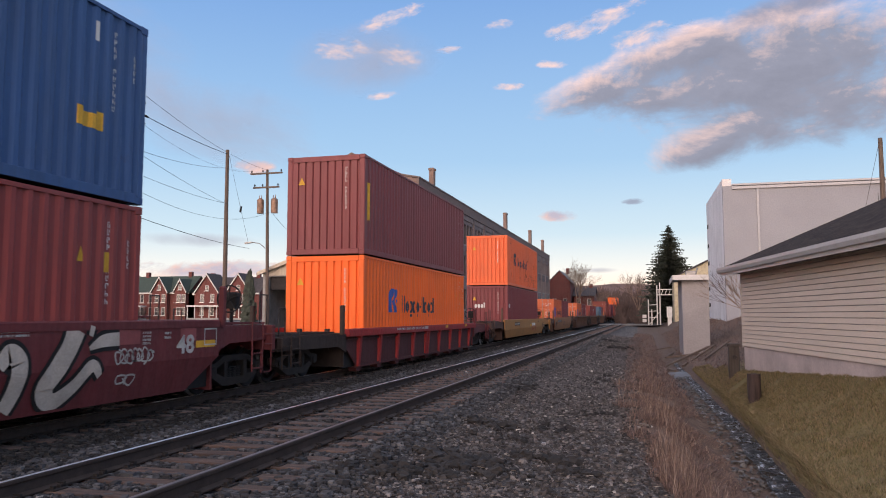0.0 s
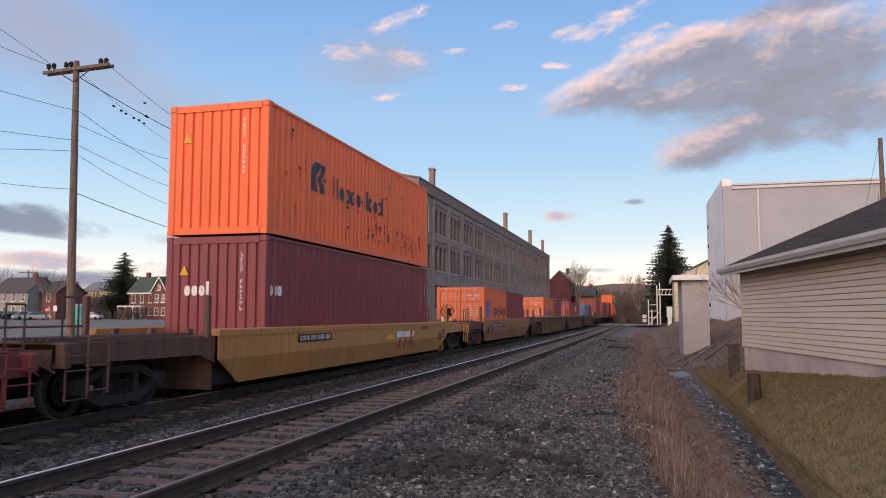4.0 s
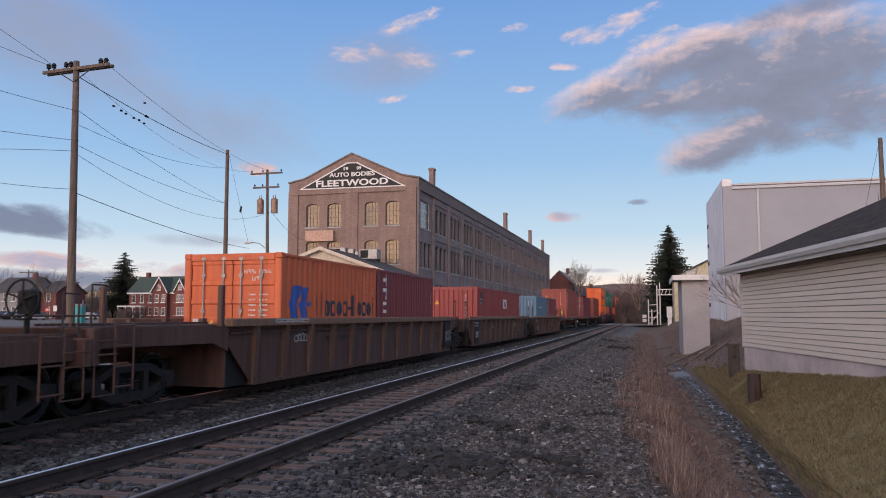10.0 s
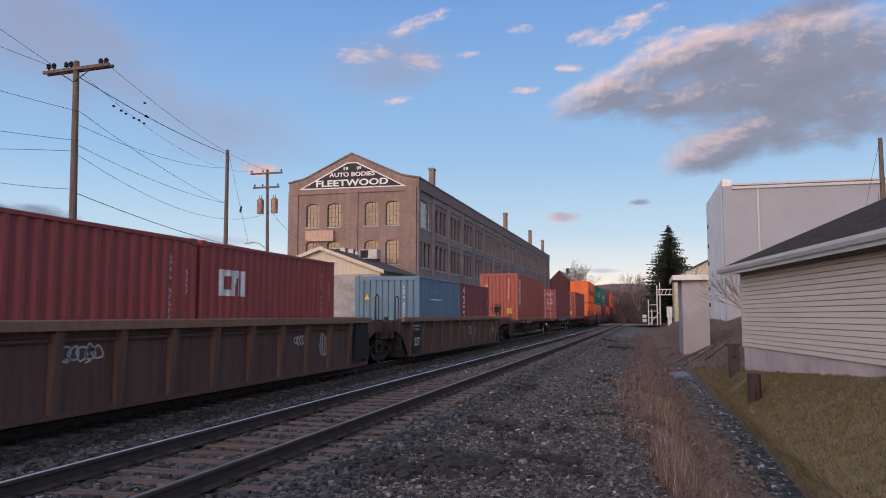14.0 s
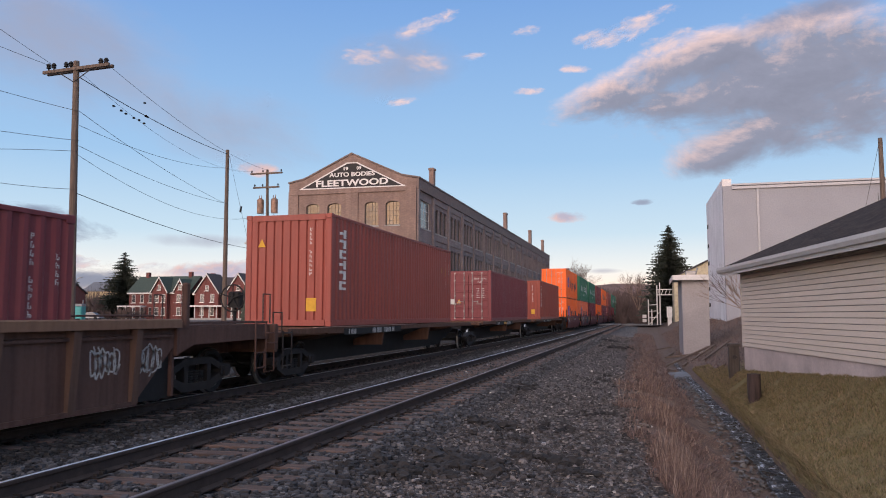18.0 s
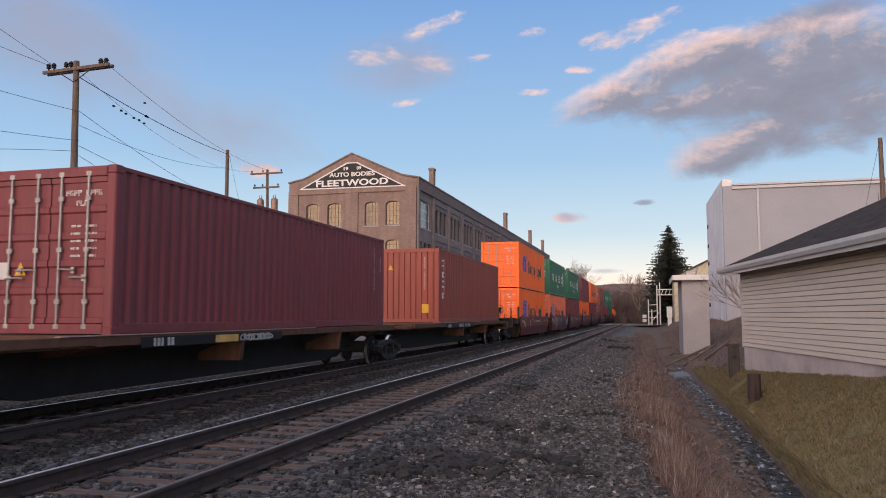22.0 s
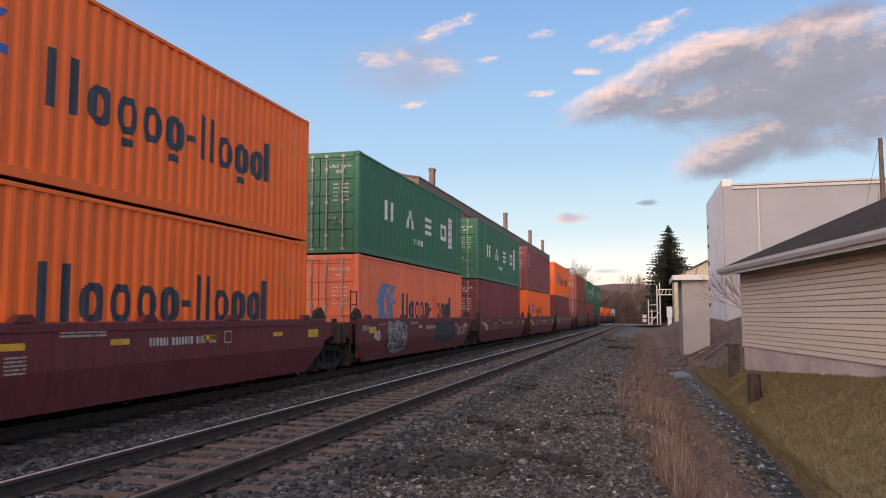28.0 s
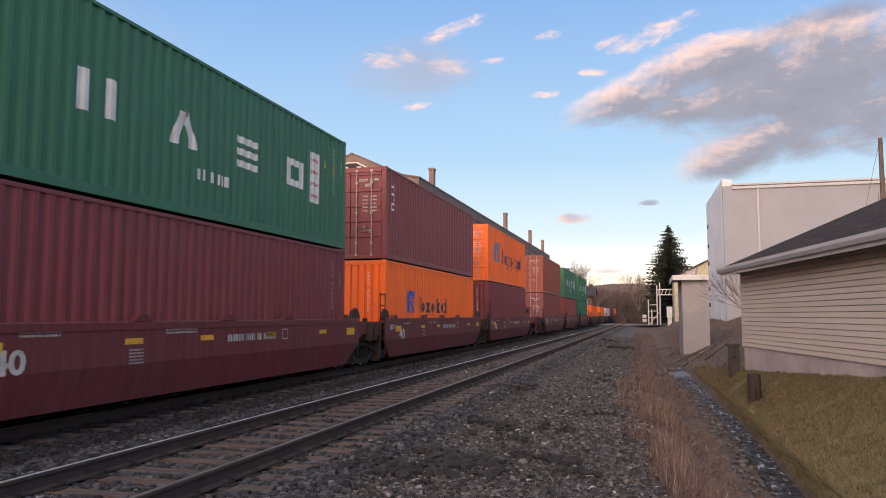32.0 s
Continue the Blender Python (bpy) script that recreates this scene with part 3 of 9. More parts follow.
    if seed % 3 and L > 7:
        y = 0.15 + round((L - 1.75) / PITCH) * PITCH + 0.145       # flat in the bottom of one corrugation
        b = Build()
        x = HALF - 0.012 - 0.036 + 0.006
        b.face((x, y - 0.03, 1.95), (x, y + 0.12, 1.95), (x, y + 0.045, 2.17))
        part("warning_sign", b, M_YELLOW, box, "yellow triangular sign")
        b = Build()
        b.face((x, y + 0.53, 1.82), (x, y + 0.64, 1.82), (x, y + 0.64, 2.12), (x, y + 0.53, 2.12))
        part("height_plate", b, M_YELLOW, box, "yellow height plate")
    for rects, m, text in marks:
        tagged(part("painted_mark", on_side(rects, L, 0.009 if "pink" in text else 0.004), m, box, text), kind="stuff")
    for rects, m, text in end_marks:
        tagged(part("painted_mark", end_decal(rects, -0.022), m, box, text), kind="stuff")
    return on_train(box, s, z)


def glyph(rnd):
    """The strokes (across, up, tall) of one unreadable small mark."""
    out = [(0.0, 0.0, 0.085), (0.042, rnd.choice((0.0, 0.04)), 0.045)]
    out += [(q, rnd.choice((0.0, 0.036, 0.072)), 0.014) for q in (0.014, 0.028)]
    return out


def small_print_end(x, z, count, rnd):
    return [(x + a, x + a + 0.014, z - k * 0.115 + c, z - k * 0.115 + c + e) for k in range(count) if k not in (4,) for a, c, e in glyph(rnd)]


def door_print(x, z, wide, rnd):
    return [(x + q * 0.075 + a, x + q * 0.075 + a + 0.014, z + c, z + c + e) for q in range(round(wide / 0.075)) if q != 4 for a, c, e in glyph(rnd)]


def column_print(y, z, count, rnd):
    return [(y + a, y + a + 0.015, z - k * 0.115 + c, z - k * 0.115 + c + e) for k in range(count) if k not in (4,) for a, c, e in glyph(rnd)] + [(y + 0.42 + a, y + 0.42 + a + 0.015, z - 0.25 - k * 0.115 + c, z - 0.25 - k * 0.115 + c + e) for k in range(4) for a, c, e in glyph(rnd)]


def warn(x, z, lift=0.006):
    b = Build()
    b.face((x - 0.11, -lift, z - 0.09), (x + 0.11, -lift, z - 0.09), (x, -lift, z + 0.12))
    return b
def wheel_mesh():
    b = Build()
    prof = [(0.0, 0.1), (0.0, 0.16), (0.035, 0.3), (0.0, 0.36), (-0.005, 0.395), (0.02, 0.42), (0.075, 0.424), (0.105, 0.428), (0.12, 0.45), (0.135, 0.45), (0.145, 0.39), (0.12, 0.34), (0.1, 0.16), (0.14, 0.1)]
    n = 26
    b.loft([[(x, r * math.cos(2 * math.pi * k / n), r * math.sin(2 * math.pi * k / n)) for k in range(n)] for x, r in prof])
    for k in range(4):
        a = math.pi * k / 2
        b.tube((-0.004, 0.22 * math.cos(a), 0.22 * math.sin(a)), (0.03, 0.22 * math.cos(a), 0.22 * math.sin(a)), 0.035, seg=6)
    return b.mesh("wheel", M_BLACK, smooth=True)


def tread_mesh():
    b = Build()
    n = 26
    b.loft([[(x, r * math.cos(2 * math.pi * k / n), r * math.sin(2 * math.pi * k / n)) for k in range(n)] for x, r in ((0.022, 0.424), (0.1, 0.431), (0.1, 0.4), (0.022, 0.4))])
    return b.mesh("tread", M_TREAD, smooth=True)


def frame_mesh():
    """The cast side frame of a three-piece truck."""
    b = Build()
    out = [(-1.12, 0.42), (-1.08, 0.55), (-0.78, 0.58), (-0.42, 0.72), (0.42, 0.72), (0.78, 0.58), (1.08, 0.55), (1.12, 0.42), (0.98, 0.33), (0.74, 0.36), (0.46, 0.16), (-0.46, 0.16), (-0.74, 0.36), (-0.98, 0.33)]
    hole = [(-0.3, 0.28), (-0.3, 0.6), (0.3, 0.6), (0.3, 0.28)]
    b.prism([(-1.12, 0.42), (-1.08, 0.55), (-0.78, 0.58), (-0.42, 0.72), (0.42, 0.72), (0.78, 0.58), (1.08, 0.55), (1.12, 0.42), (0.98, 0.36), (0.8, 0.44), (0.42, 0.6), (-0.42, 0.6), (-0.8, 0.44), (-0.98, 0.36)], "x", -0.09, 0.09)
    b.prism([(-0.95, 0.36), (-0.78, 0.42), (-0.36, 0.28), (0.36, 0.28), (0.78, 0.42), (0.95, 0.36), (0.46, 0.14), (-0.46, 0.14)], "x", -0.085, 0.085)
    for y in (-0.36, 0.36):
        b.box(-0.085, 0.085, y - 0.06, y + 0.06, 0.27, 0.62)
    for y in (-0.89, 0.89):
        b.tube((-0.02, y, 0.42), (0.14, y, 0.42), 0.1, 0.085, seg=10)
        b.box(-0.11, 0.11, y - 0.16, y + 0.16, 0.36, 0.53)
    return b.mesh("side_frame", M_IRON)


def spring_mesh():
    b = Build()
    rings = []
    for k in range(5):
        for dz, r in ((0.0, 0.055), (0.012, 0.075), (0.03, 0.075)):
            rings.append([(r * math.cos(2 * math.pi * j / 9), r * math.sin(2 * math.pi * j / 9), 0.275 + k * 0.045 + dz) for j in range(9)])
    b.loft(rings)
    return b.mesh("spring", M_BLACK)


def axle_mesh():
    b = Build()
    b.tube((-0.98, 0, 0), (0.98, 0, 0), 0.075, seg=10)
    return b.mesh("axle", M_BLACK)


WHEELS = []


def truck(car, y, name="truck"):
    """A four-wheel truck under a car: thing > truck > its pieces."""
    t = new(name)
    t.empty_display_size = 0.2
    t.parent = car
    t.matrix_basis = pose(0, y, 0)
    tagged(t, label="black cast-steel four-wheel truck")
    b = Build()
    b.box(-0.9, 0.9, -0.2, 0.2, 0.42, 0.68)
    part("bolster", shared("bolster", lambda: b.mesh("bolster", M_BLACK)), M_BLACK, t)
    for x in (-1, 1):
        part("side_frame", shared("sideframe", frame_mesh), M_IRON, t, at=pose(x * 1.0, 0, 0))
        for y_s in (-0.17, 0.0, 0.17):
            part("spring", shared("springs", spring_mesh), M_BLACK, t, at=pose(x * 1.0, y_s, 0))
    for ay in (-0.89, 0.89):
        part("axle", shared("axle", axle_mesh), M_BLACK, t, at=pose(0, ay, 0.424))
        for x in (-1, 1):
            turn = 0 if x < 0 else 180
            w = part("wheel", shared("wheel", wheel_mesh), M_BLACK, t, at=pose(x * 0.83, ay, 0.424, 0, 0, turn))
            WHEELS.append((w, x * 0.83, ay, turn, car))
            tr = part("tread", shared("tread", tread_mesh), M_TREAD, t, "bright worn wheel tread", at=pose(x * 0.83, ay, 0.424, 0, 0, turn))
    return t


def handrail(car, pts, r=0.017, mat=None, name="handrail"):
    b = Build()
    b.path(pts, r)
    return part(name, b, mat or M_DARK, car)


def ladder(car, x, y, z0, z1, wide=0.42, mat=None):
    b = Build()
    for dy in (0, wide):
        b.tube((x, y + dy, z0), (x, y + dy, z1), 0.018, seg=6)
    k = int((z1 - z0) / 0.32)
    for q in range(k + 1):
        z = z0 + 0.06 + q * (z1 - z0 - 0.1) / max(k, 1)
        b.tube((x, y, z), (x, y + wide, z), 0.016, seg=6)
    return part("ladder", b, mat or M_DARK, car)


def brake_wheel(car, x, y, z, r=0.28):
    b = Build()
    n = 18
    for k in range(n):
        a, c = 2 * math.pi * k / n, 2 * math.pi * (k + 1) / n
        b.tube((x + r * math.cos(a), y, z + r * math.sin(a)), (x + r * math.cos(c), y, z + r * math.sin(c)), 0.017, seg=5)
    for k in range(5):
        a = 2 * math.pi * k / 5 + 0.3
        b.tube((x, y, z), (x + r * math.cos(a), y, z + r * math.sin(a)), 0.014, seg=5)
    b.box(x - 0.14, x + 0.14, y + 0.03, y + 0.22, z - 0.2, z + 0.14, 0.03)
    b.tube((x, y + 0.1, z - 0.7), (x, y + 0.1, z), 0.04, seg=6)
    return part("brake_wheel", b, M_BLACK, car, "black iron hand-brake wheel")


def coupler(car, y, way):
    b = Build()
    b.box(-0.12, 0.12, min(y, y + way * 0.75), max(y, y + way * 0.75), 0.72, 0.95, 0.02)
    b.box(-0.18, 0.2, min(y + way * 0.65, y + way * 0.95), max(y + way * 0.65, y + way * 0.95), 0.68, 1.0, 0.05)
    part("coupler", b, M_BLACK, car)
    h = Build()
    pts = [(0.3, y + way * (0.05 + 0.1 * k), 0.62 - 0.22 * math.sin(math.pi * k / 10)) for k in range(11)]
    h.path(pts, 0.022)
    part("air_hose", h, M_BLACK, car)


def side_plates(car, y0, y1, top, low, mat, kind, wall=1.4, cut0=0.9, cut1=0.9, rib_gap=1.32, trim=None, rib_mat=None):
    """Both sides of a well: chord, plate and, on some cars, stiffening ribs."""
    for sx in (1, -1):
        X = lambda x: sx * x
        b = Build()
        if kind == "smooth":
            mid = low + (top - low) * 0.46
            ring0 = [(X(wall), y0, mid), (X(wall), y0, top - 0.1), (X(wall - 0.03), y0, top - 0.1), (X(wall - 0.03), y0, mid)]
            b.loft([ring0, [(x, y1, z) for x, _, z in ring0]])
            out, inn = wall, wall - 0.11
            b.face((X(out), y0, mid), (X(out), y1, mid), (X(inn), y1 - cut1, low), (X(inn), y0 + cut0, low))
            b.face((X(inn), y0 + cut0, low), (X(inn), y1 - cut1, low), (X(inn - 0.35), y1 - cut1, low + 0.02), (X(inn - 0.35), y0 + cut0, low + 0.02))
            b.face((X(out - 0.03), y0, mid), (X(out - 0.03), y1, mid), (X(inn - 0.04), y1 - cut1, low), (X(inn - 0.04), y0 + cut0, low))
        else:
            out = wall - 0.135
            b.prism([(y0, top - 0.1), (y1, top - 0.1), (y1, top - 0.45), (y1 - cut1, low), (y0 + cut0, low), (y0, top - 0.45)], "x", X(out), X(out - 0.03))
            b.box(min(X(out - 0.36), X(out + 0.05)), max(X(out - 0.36), X(out + 0.05)), y0 + cut0, y1 - cut1, low - 0.02, low + 0.05)
            b.prism([(X(out), top - 0.3), (X(out + 0.05), top - 0.3), (X(out + 0.05), top - 0.26), (X(out), top - 0.24)], "y", y0 + 0.1, y1 - 0.1)
        plate = part("side_plate", b, mat, car)
        for y_a, y_b in ((y0, y0 + cut0), (y1 - cut1, y1)):
            if y_b - y_a > 0.3:
                arch = Build()
                arch.box(min(X(wall - 0.24), X(wall - 0.22)), max(X(wall - 0.24), X(wall - 0.22)), y_a, y_b + (0.3 if y_a == y0 else 0.0), low, top - 0.14)
                part("wheel_arch", arch, M_BLACK, car)
        if kind == "ribbed":
            count = max(2, round((y1 - y0 - cut0 - cut1) / rib_gap))
            for k in range(count + 1):
                y = y0 + cut0 + 0.05 + (y1 - y0 - cut0 - cut1 - 0.1) * k / count
                r = Build()
                foot = out + (0.1 if rib_mat is mat else 0.05)
                for q in ((-0.13, 0.13) if trim is CAR["scarlet"] and k == count // 2 else (0.0,)):
                    r.loft([[(X(out - 0.01), y + q - 0.085, low), (X(out - 0.01), y + q + 0.085, low), (X(foot), y + q + 0.075, low), (X(foot), y + q - 0.075, low)], [(X(out - 0.01), y + q - 0.085, top - 0.12), (X(out - 0.01), y + q + 0.085, top - 0.12), (X(wall - 0.01), y + q + 0.075, top - 0.12), (X(wall - 0.01), y + q - 0.075, top - 0.12)]])
                part("rib", r, rib_mat or mat, plate)
                if trim is CAR["scarlet"]:
                    r = Build()
                    r.prism([(y - 0.2, low - 0.02), (y + 0.2, low - 0.02), (y + 0.13, low - 0.13), (y - 0.13, low - 0.13)], "x", X(out - 0.2), X(out + 0.03))
                    part("rib_foot", r, mat, plate)
        c = Build()
        deep = 0.2 if trim is CAR["scarlet"] else 0.15 if kind == "ribbed" else 0.13
        c.box(min(X(wall - 0.17), X(wall + 0.015)), max(X(wall - 0.17), X(wall + 0.015)), y0 - 0.02, y1 + 0.02, top - deep, top, 0.02)
        part("top_chord", c, trim or mat, car)
    f = Build()
    f.box(-wall + 0.2, wall - 0.2, y0 + cut0, y1 - cut1, low + 0.04, low + 0.1)
    for k in range(5):
        y = y0 + cut0 + 0.6 + (y1 - y0 - cut0 - cut1 - 1.2) * k / 4
        f.box(-wall + 0.2, wall - 0.2, y - 0.12, y + 0.12, low - 0.01, low + 0.04)
    part("well_floor", f, mat, car)


def end_structure(car, y_in, y_out, top, mat, way, rails=True, couple=True, brake=False, ladd=True, wall=1.4, side=None, stops=False):
    """The deck over a truck, with its sill, steps, rails and coupler. way: -1 for the leading end."""
    a, b2 = min(y_in, y_out), max(y_in, y_out)
    b = Build()
    z = top - 0.12
    b.prism([(a, z), (b2, z), (b2, z - 0.1), (a, z - 0.1)], "x", -1.25, 1.25)
    b.box(-0.35, 0.35, a, b2, 0.7, z - 0.1)
    part("end_deck", b, mat, car)
    k = Build()
    e0, e1 = (y_out, y_out + 0.16) if way < 0 else (y_out - 0.16, y_out)
    k.box(-1.45, 1.45, e0, e1, 0.78, top - 0.12, 0.02)
    part("end_sill", k, mat, car)
    for sx in (1, -1):
        g = Build()
        q = [(y_in, top - 0.14), (y_in, top - 0.62), (y_in + way * 0.5, top - 0.45), (y_out, top - 0.42), (y_out, top - 0.14)]
        g.prism(q, "x", sx * (wall - 0.14), sx * (wall - 0.08))
        part("end_side", g, side or mat, car)
        if stops:
            g = Build()
            g.prism([(y_in - way * 0.5, top), (y_in + way * 0.1, top), (y_in + way * 0.05, top + 0.14), (y_in - way * 0.15, top + 0.28), (y_in - way * 0.4, top + 0.2)], "x", sx * (wall - 0.12), sx * (wall - 0.02))
            part("end_stop", g, mat, car)
    bulk = Build()
    bulk.box(-wall + 0.15, wall - 0.15, y_in - 0.03, y_in + 0.03, 0.14, top - 0.1)
    for x in (-0.8, 0.0, 0.8):
        bulk.box(x - 0.05, x + 0.05, min(y_in, y_in + way * 0.14), max(y_in, y_in + way * 0.14), 0.5, top)
    part("bulkhead", bulk, mat, car)
    if couple:
        coupler(car, y_out, way)
    if rails:
        y = y_out - way * 0.12
        for x in (1.3, -1.3):
            handrail(car, [(x, y, top - 0.1), (x, y, top + 0.5), (x, y - way * 0.3, top + 0.5), (x, y - way * 0.3, top - 0.1)])
            p = Build()
            p.box(x - 0.055, x + 0.055, y_in + way * 0.25 - 0.06, y_in + way * 0.25 + 0.06, top - 0.15, top + 0.62, 0.02)
            part("guide_post", p, mat, car)
    if ladd:
        y = y_out - way * 0.5 - (0.42 if way > 0 else 0)
        for x in (1.42, -1.42):
            ladder(car, x, y, 0.38, top + (0.75 if stops else -0.05), mat=mat)
            if not rails and not stops:
                handrail(car, [(x * 0.95, y + 0.05, top - 0.1), (x * 0.95, y + 0.05, top + 0.6), (x * 0.95, y + 0.2, top + 0.66), (x * 0.95, y + 0.36, top + 0.6), (x * 0.95, y + 0.36, top - 0.1)], 0.018, mat, "ladder_hoop")
    if brake:
        brake_wheel(car, 0.55, y_out - way * 0.35, top + 0.42)
    if rails:
        for x in (1.4, -1.4):
            y = y_out - way * 0.1
            handrail(car, [(x, y, 0.8), (x, y, 0.34), (x, y - way * 0.42, 0.34), (x, y - way * 0.42, 0.8)], 0.016, mat, "stirrup_step")
            for zz in (top - 0.3, top - 0.5):
                handrail(car, [(x + math.copysign(0.02, x), y, zz), (x + math.copysign(0.08, x), y, zz), (x + math.copysign(0.08, x), y - way * 0.4, zz), (x + math.copysign(0.02, x), y - way * 0.4, zz)], 0.012, mat, "grab_iron")
        handrail(car, [(1.38, y_out + way * 0.06, 0.72), (1.1, y_out + way * 0.08, 0.86), (0.2, y_out + way * 0.08, 0.86), (0.12, y_out + way * 0.3, 0.98)], 0.014, mat, "uncoupling_lever")
        handrail(car, [(-1.25, y_in + way * 0.4, top + 0.05), (-1.25, y_out - way * 0.5, top + 0.05)], 0.02, mat, "air_pipe")
        walk_way = Build()
        for k in range(7):
            x = 0.45 + k * 0.12
            walk_way.box(x - 0.02, x + 0.02, min(y_in + way * 0.5, y_out), max(y_in + way * 0.5, y_out), top - 0.1, top - 0.06)
        tagged(part("walkway", walk_way, mat, car), kind="stuff")


def cone_guides(car, y, top, mat):
    """Stacking guides that stand proud of the chord."""
    for x in (1.36, -1.36):
        b = Build()
        b.prism([(y - 0.2, top), (y + 0.2, top), (y + 0.1, top + 0.1), (y - 0.1, top + 0.1)], "x", x - 0.06, x + 0.06)
        part("container_guide", b, mat, car)


def well_car(label, s, L, y0, y1, top, low, colour, kind, trucks, ends, group="freight cars", rib_gap=1.32, cut=0.9, trim=None, plate=None, cut_far=None):
    """s: where its load begins; y0..y1: its side plates, counted from s. ends: for each end how far out and how it is made."""
    car = thing("well_car", label, "railcar", group=group)
    mat = CAR[colour]
    side_plates(car, y0, y1, top, low, CAR[plate] if plate else mat, kind, cut0=cut, cut1=cut if cut_far is None else cut_far, rib_gap=rib_gap, trim=trim, rib_mat=trim if plate == "dull_red" else mat)
    for way, reach, style in ends:
        y_in = y0 if way < 0 else y1
        if style == "full":
            end_structure(car, y_in, y_in + way * reach, top, mat if way > 0 and colour not in ("mud", "brown") else CAR["rust_plate"] if colour in ("tan", "mud", "brown") else CAR["grime"], way, brake=(way > 0))
        elif style == "brake":
            end_structure(car, y_in, y_in + way * reach, top, CAR["grime"], way, brake=True)
        else:
            end_structure(car, y_in, y_in + way * reach, top, CAR["grime"], way, rails=False, couple=False, ladd=(style == "ladder"), side=mat, stops=kind == "smooth")
    for ty in trucks:
        truck(car, ty)
    return on_train(car, s, 0.0)


def spine_car(label, s, y0, y1, L, trucks, ends):
    """A skeletal car: one deep centre sill, outriggers and end decks."""
    car = thing("spine_car", label, "railcar", group="freight cars")
    mat = CAR["spine"]
    b = Build()
    b.prism([(y0 + 0.3, 1.12), (y1 - 0.3, 1.12), (y1 - 0.3, 0.85), (y1 - 2.9, 0.27), (y0 + 2.9, 0.27), (y0 + 0.3, 0.85)], "x", -0.4, 0.4)
    part("centre_sill", b, M_BLACK, car)
    for y in (0.1, L - 0.1):
        d = Build()
        d.prism([(-1.38, 1.19), (1.38, 1.19), (1.38, 1.04), (0.5, 0.86), (-0.5, 0.86), (-1.38, 1.04)], "y", y - 0.6, y + 0.6)
        part("bolster_deck", d, mat, car)
    for sx in (1, -1):
        d = Build()
        d.box(min(sx * 1.26, sx * 1.38), max(sx * 1.26, sx * 1.38), y0 + 0.8, y1 - 0.8, 1.06, 1.19, 0.01)
        part("side_rail", d, mat, car)
        for y in (L * 0.3, L * 0.7):
            q = Build()
            q.prism([(sx * 1.36, 1.06), (sx * 1.3, 0.62), (sx * 1.22, 0.62), (sx * 0.36, 0.6), (sx * 0.36, 0.75), (sx * 1.16, 1.06)], "y", y - 0.06, y + 0.06)
            part("outrigger", q, mat, car)
        plate = Build()
        plate.box(min(sx * 1.38, sx * 1.386), max(sx * 1.38, sx * 1.386), 0.5, 5.2, 0.985, 1.15)
        part("number_board", plate, M_BLACK, car, "dark board with worn white marks")
    for way, y_end, style in ends:
        d = Build()
        y_in = 0.2 if way < 0 else L - 0.2
        d.box(-1.3, 1.3, min(y_in + way * 0.5, y_end), max(y_in + way * 0.5, y_end), 1.02, 1.12, 0.01)
        part("end_deck", d, mat, car)
        if style == "full":
            k = Build()
            k.box(-1.42, 1.42, min(y_end, y_end - way * 0.16), max(y_end, y_end - way * 0.16), 0.72, 1.16, 0.02)
            part("end_sill", k, mat, car)
            coupler(car, y_end, way)
            ladder(car, 1.42, y_end - way * 0.4 - (0.42 if way > 0 else 0), 0.35, 1.15)
            handrail(car, [(1.34, y_end - way * 0.1, 1.1), (1.34, y_end - way * 0.1, 1.55), (1.34, y_end - way * 0.5, 1.55), (1.34, y_end - way * 0.5, 1.1)])
            st = Build()
            for x0, x1 in ((0.1, 0.45), (0.8, 1.15)):
                st.box(x0, x1, y_end - 0.012 if way < 0 else y_end, y_end if way < 0 else y_end + 0.012, 0.95, 1.15)
            part("hazard_plate", st, M_YELLOW, car, "yellow warning plates")
    for ty in trucks:
        truck(car, ty)
    return on_train(car, s, 0.0)


# ---- what the train carries, in order of passing
L40, L20, HC, STD = 12.192, 6.058, 2.896, 2.591


def logo(y, z, w, h):
    """A slanted two-blade company mark in a field w wide and h tall."""
    m = [(0.0, 0.41, 0.5, 1.0, 0.25), (0.12, 0.5, 0.0, 0.5, -0.12), (0.49, 0.75, 0.5, 0.97, 0.22), (0.58, 0.88, 0.0, 0.5, -0.13), (0.8, 1.0, 0.42, 0.54, 0.0)]
    return [(y + a * w, y + b * w, z + c * h, z + e * h, f * w) for a, b, c, e, f in m]


def carrier(mark, word, size, blue=None):
    """The big mark and word on an orange box's side. mark: (y, z, w, h); word: (y, z, w)."""
    return [(logo(*mark), blue or M_ROYAL, "royal blue company mark"), (word_shapes(word[0], word[1], size, "hogog-llogd", 0.2, word[2]), M_NAVY, "dark blue company word shapes")]


BIG_MARK = ((1.5, 1.1, 1.85, 1.05), (4.0, 1.08, 6.3), 0.82)
MID_MARK = ((2.15, 1.27, 0.95, 0.75), (3.5, 1.27, 3.9), 0.55)
SHORT_MARK = ((0.4, 1.08, 1.15, 0.8), (1.88, 1.18, 4.0), 0.56)


M_PINK = plain("pink_print_paint", (0.5, 0.09, 0.16), 0.7, 0, 0.2, 4, 40, 0.05)


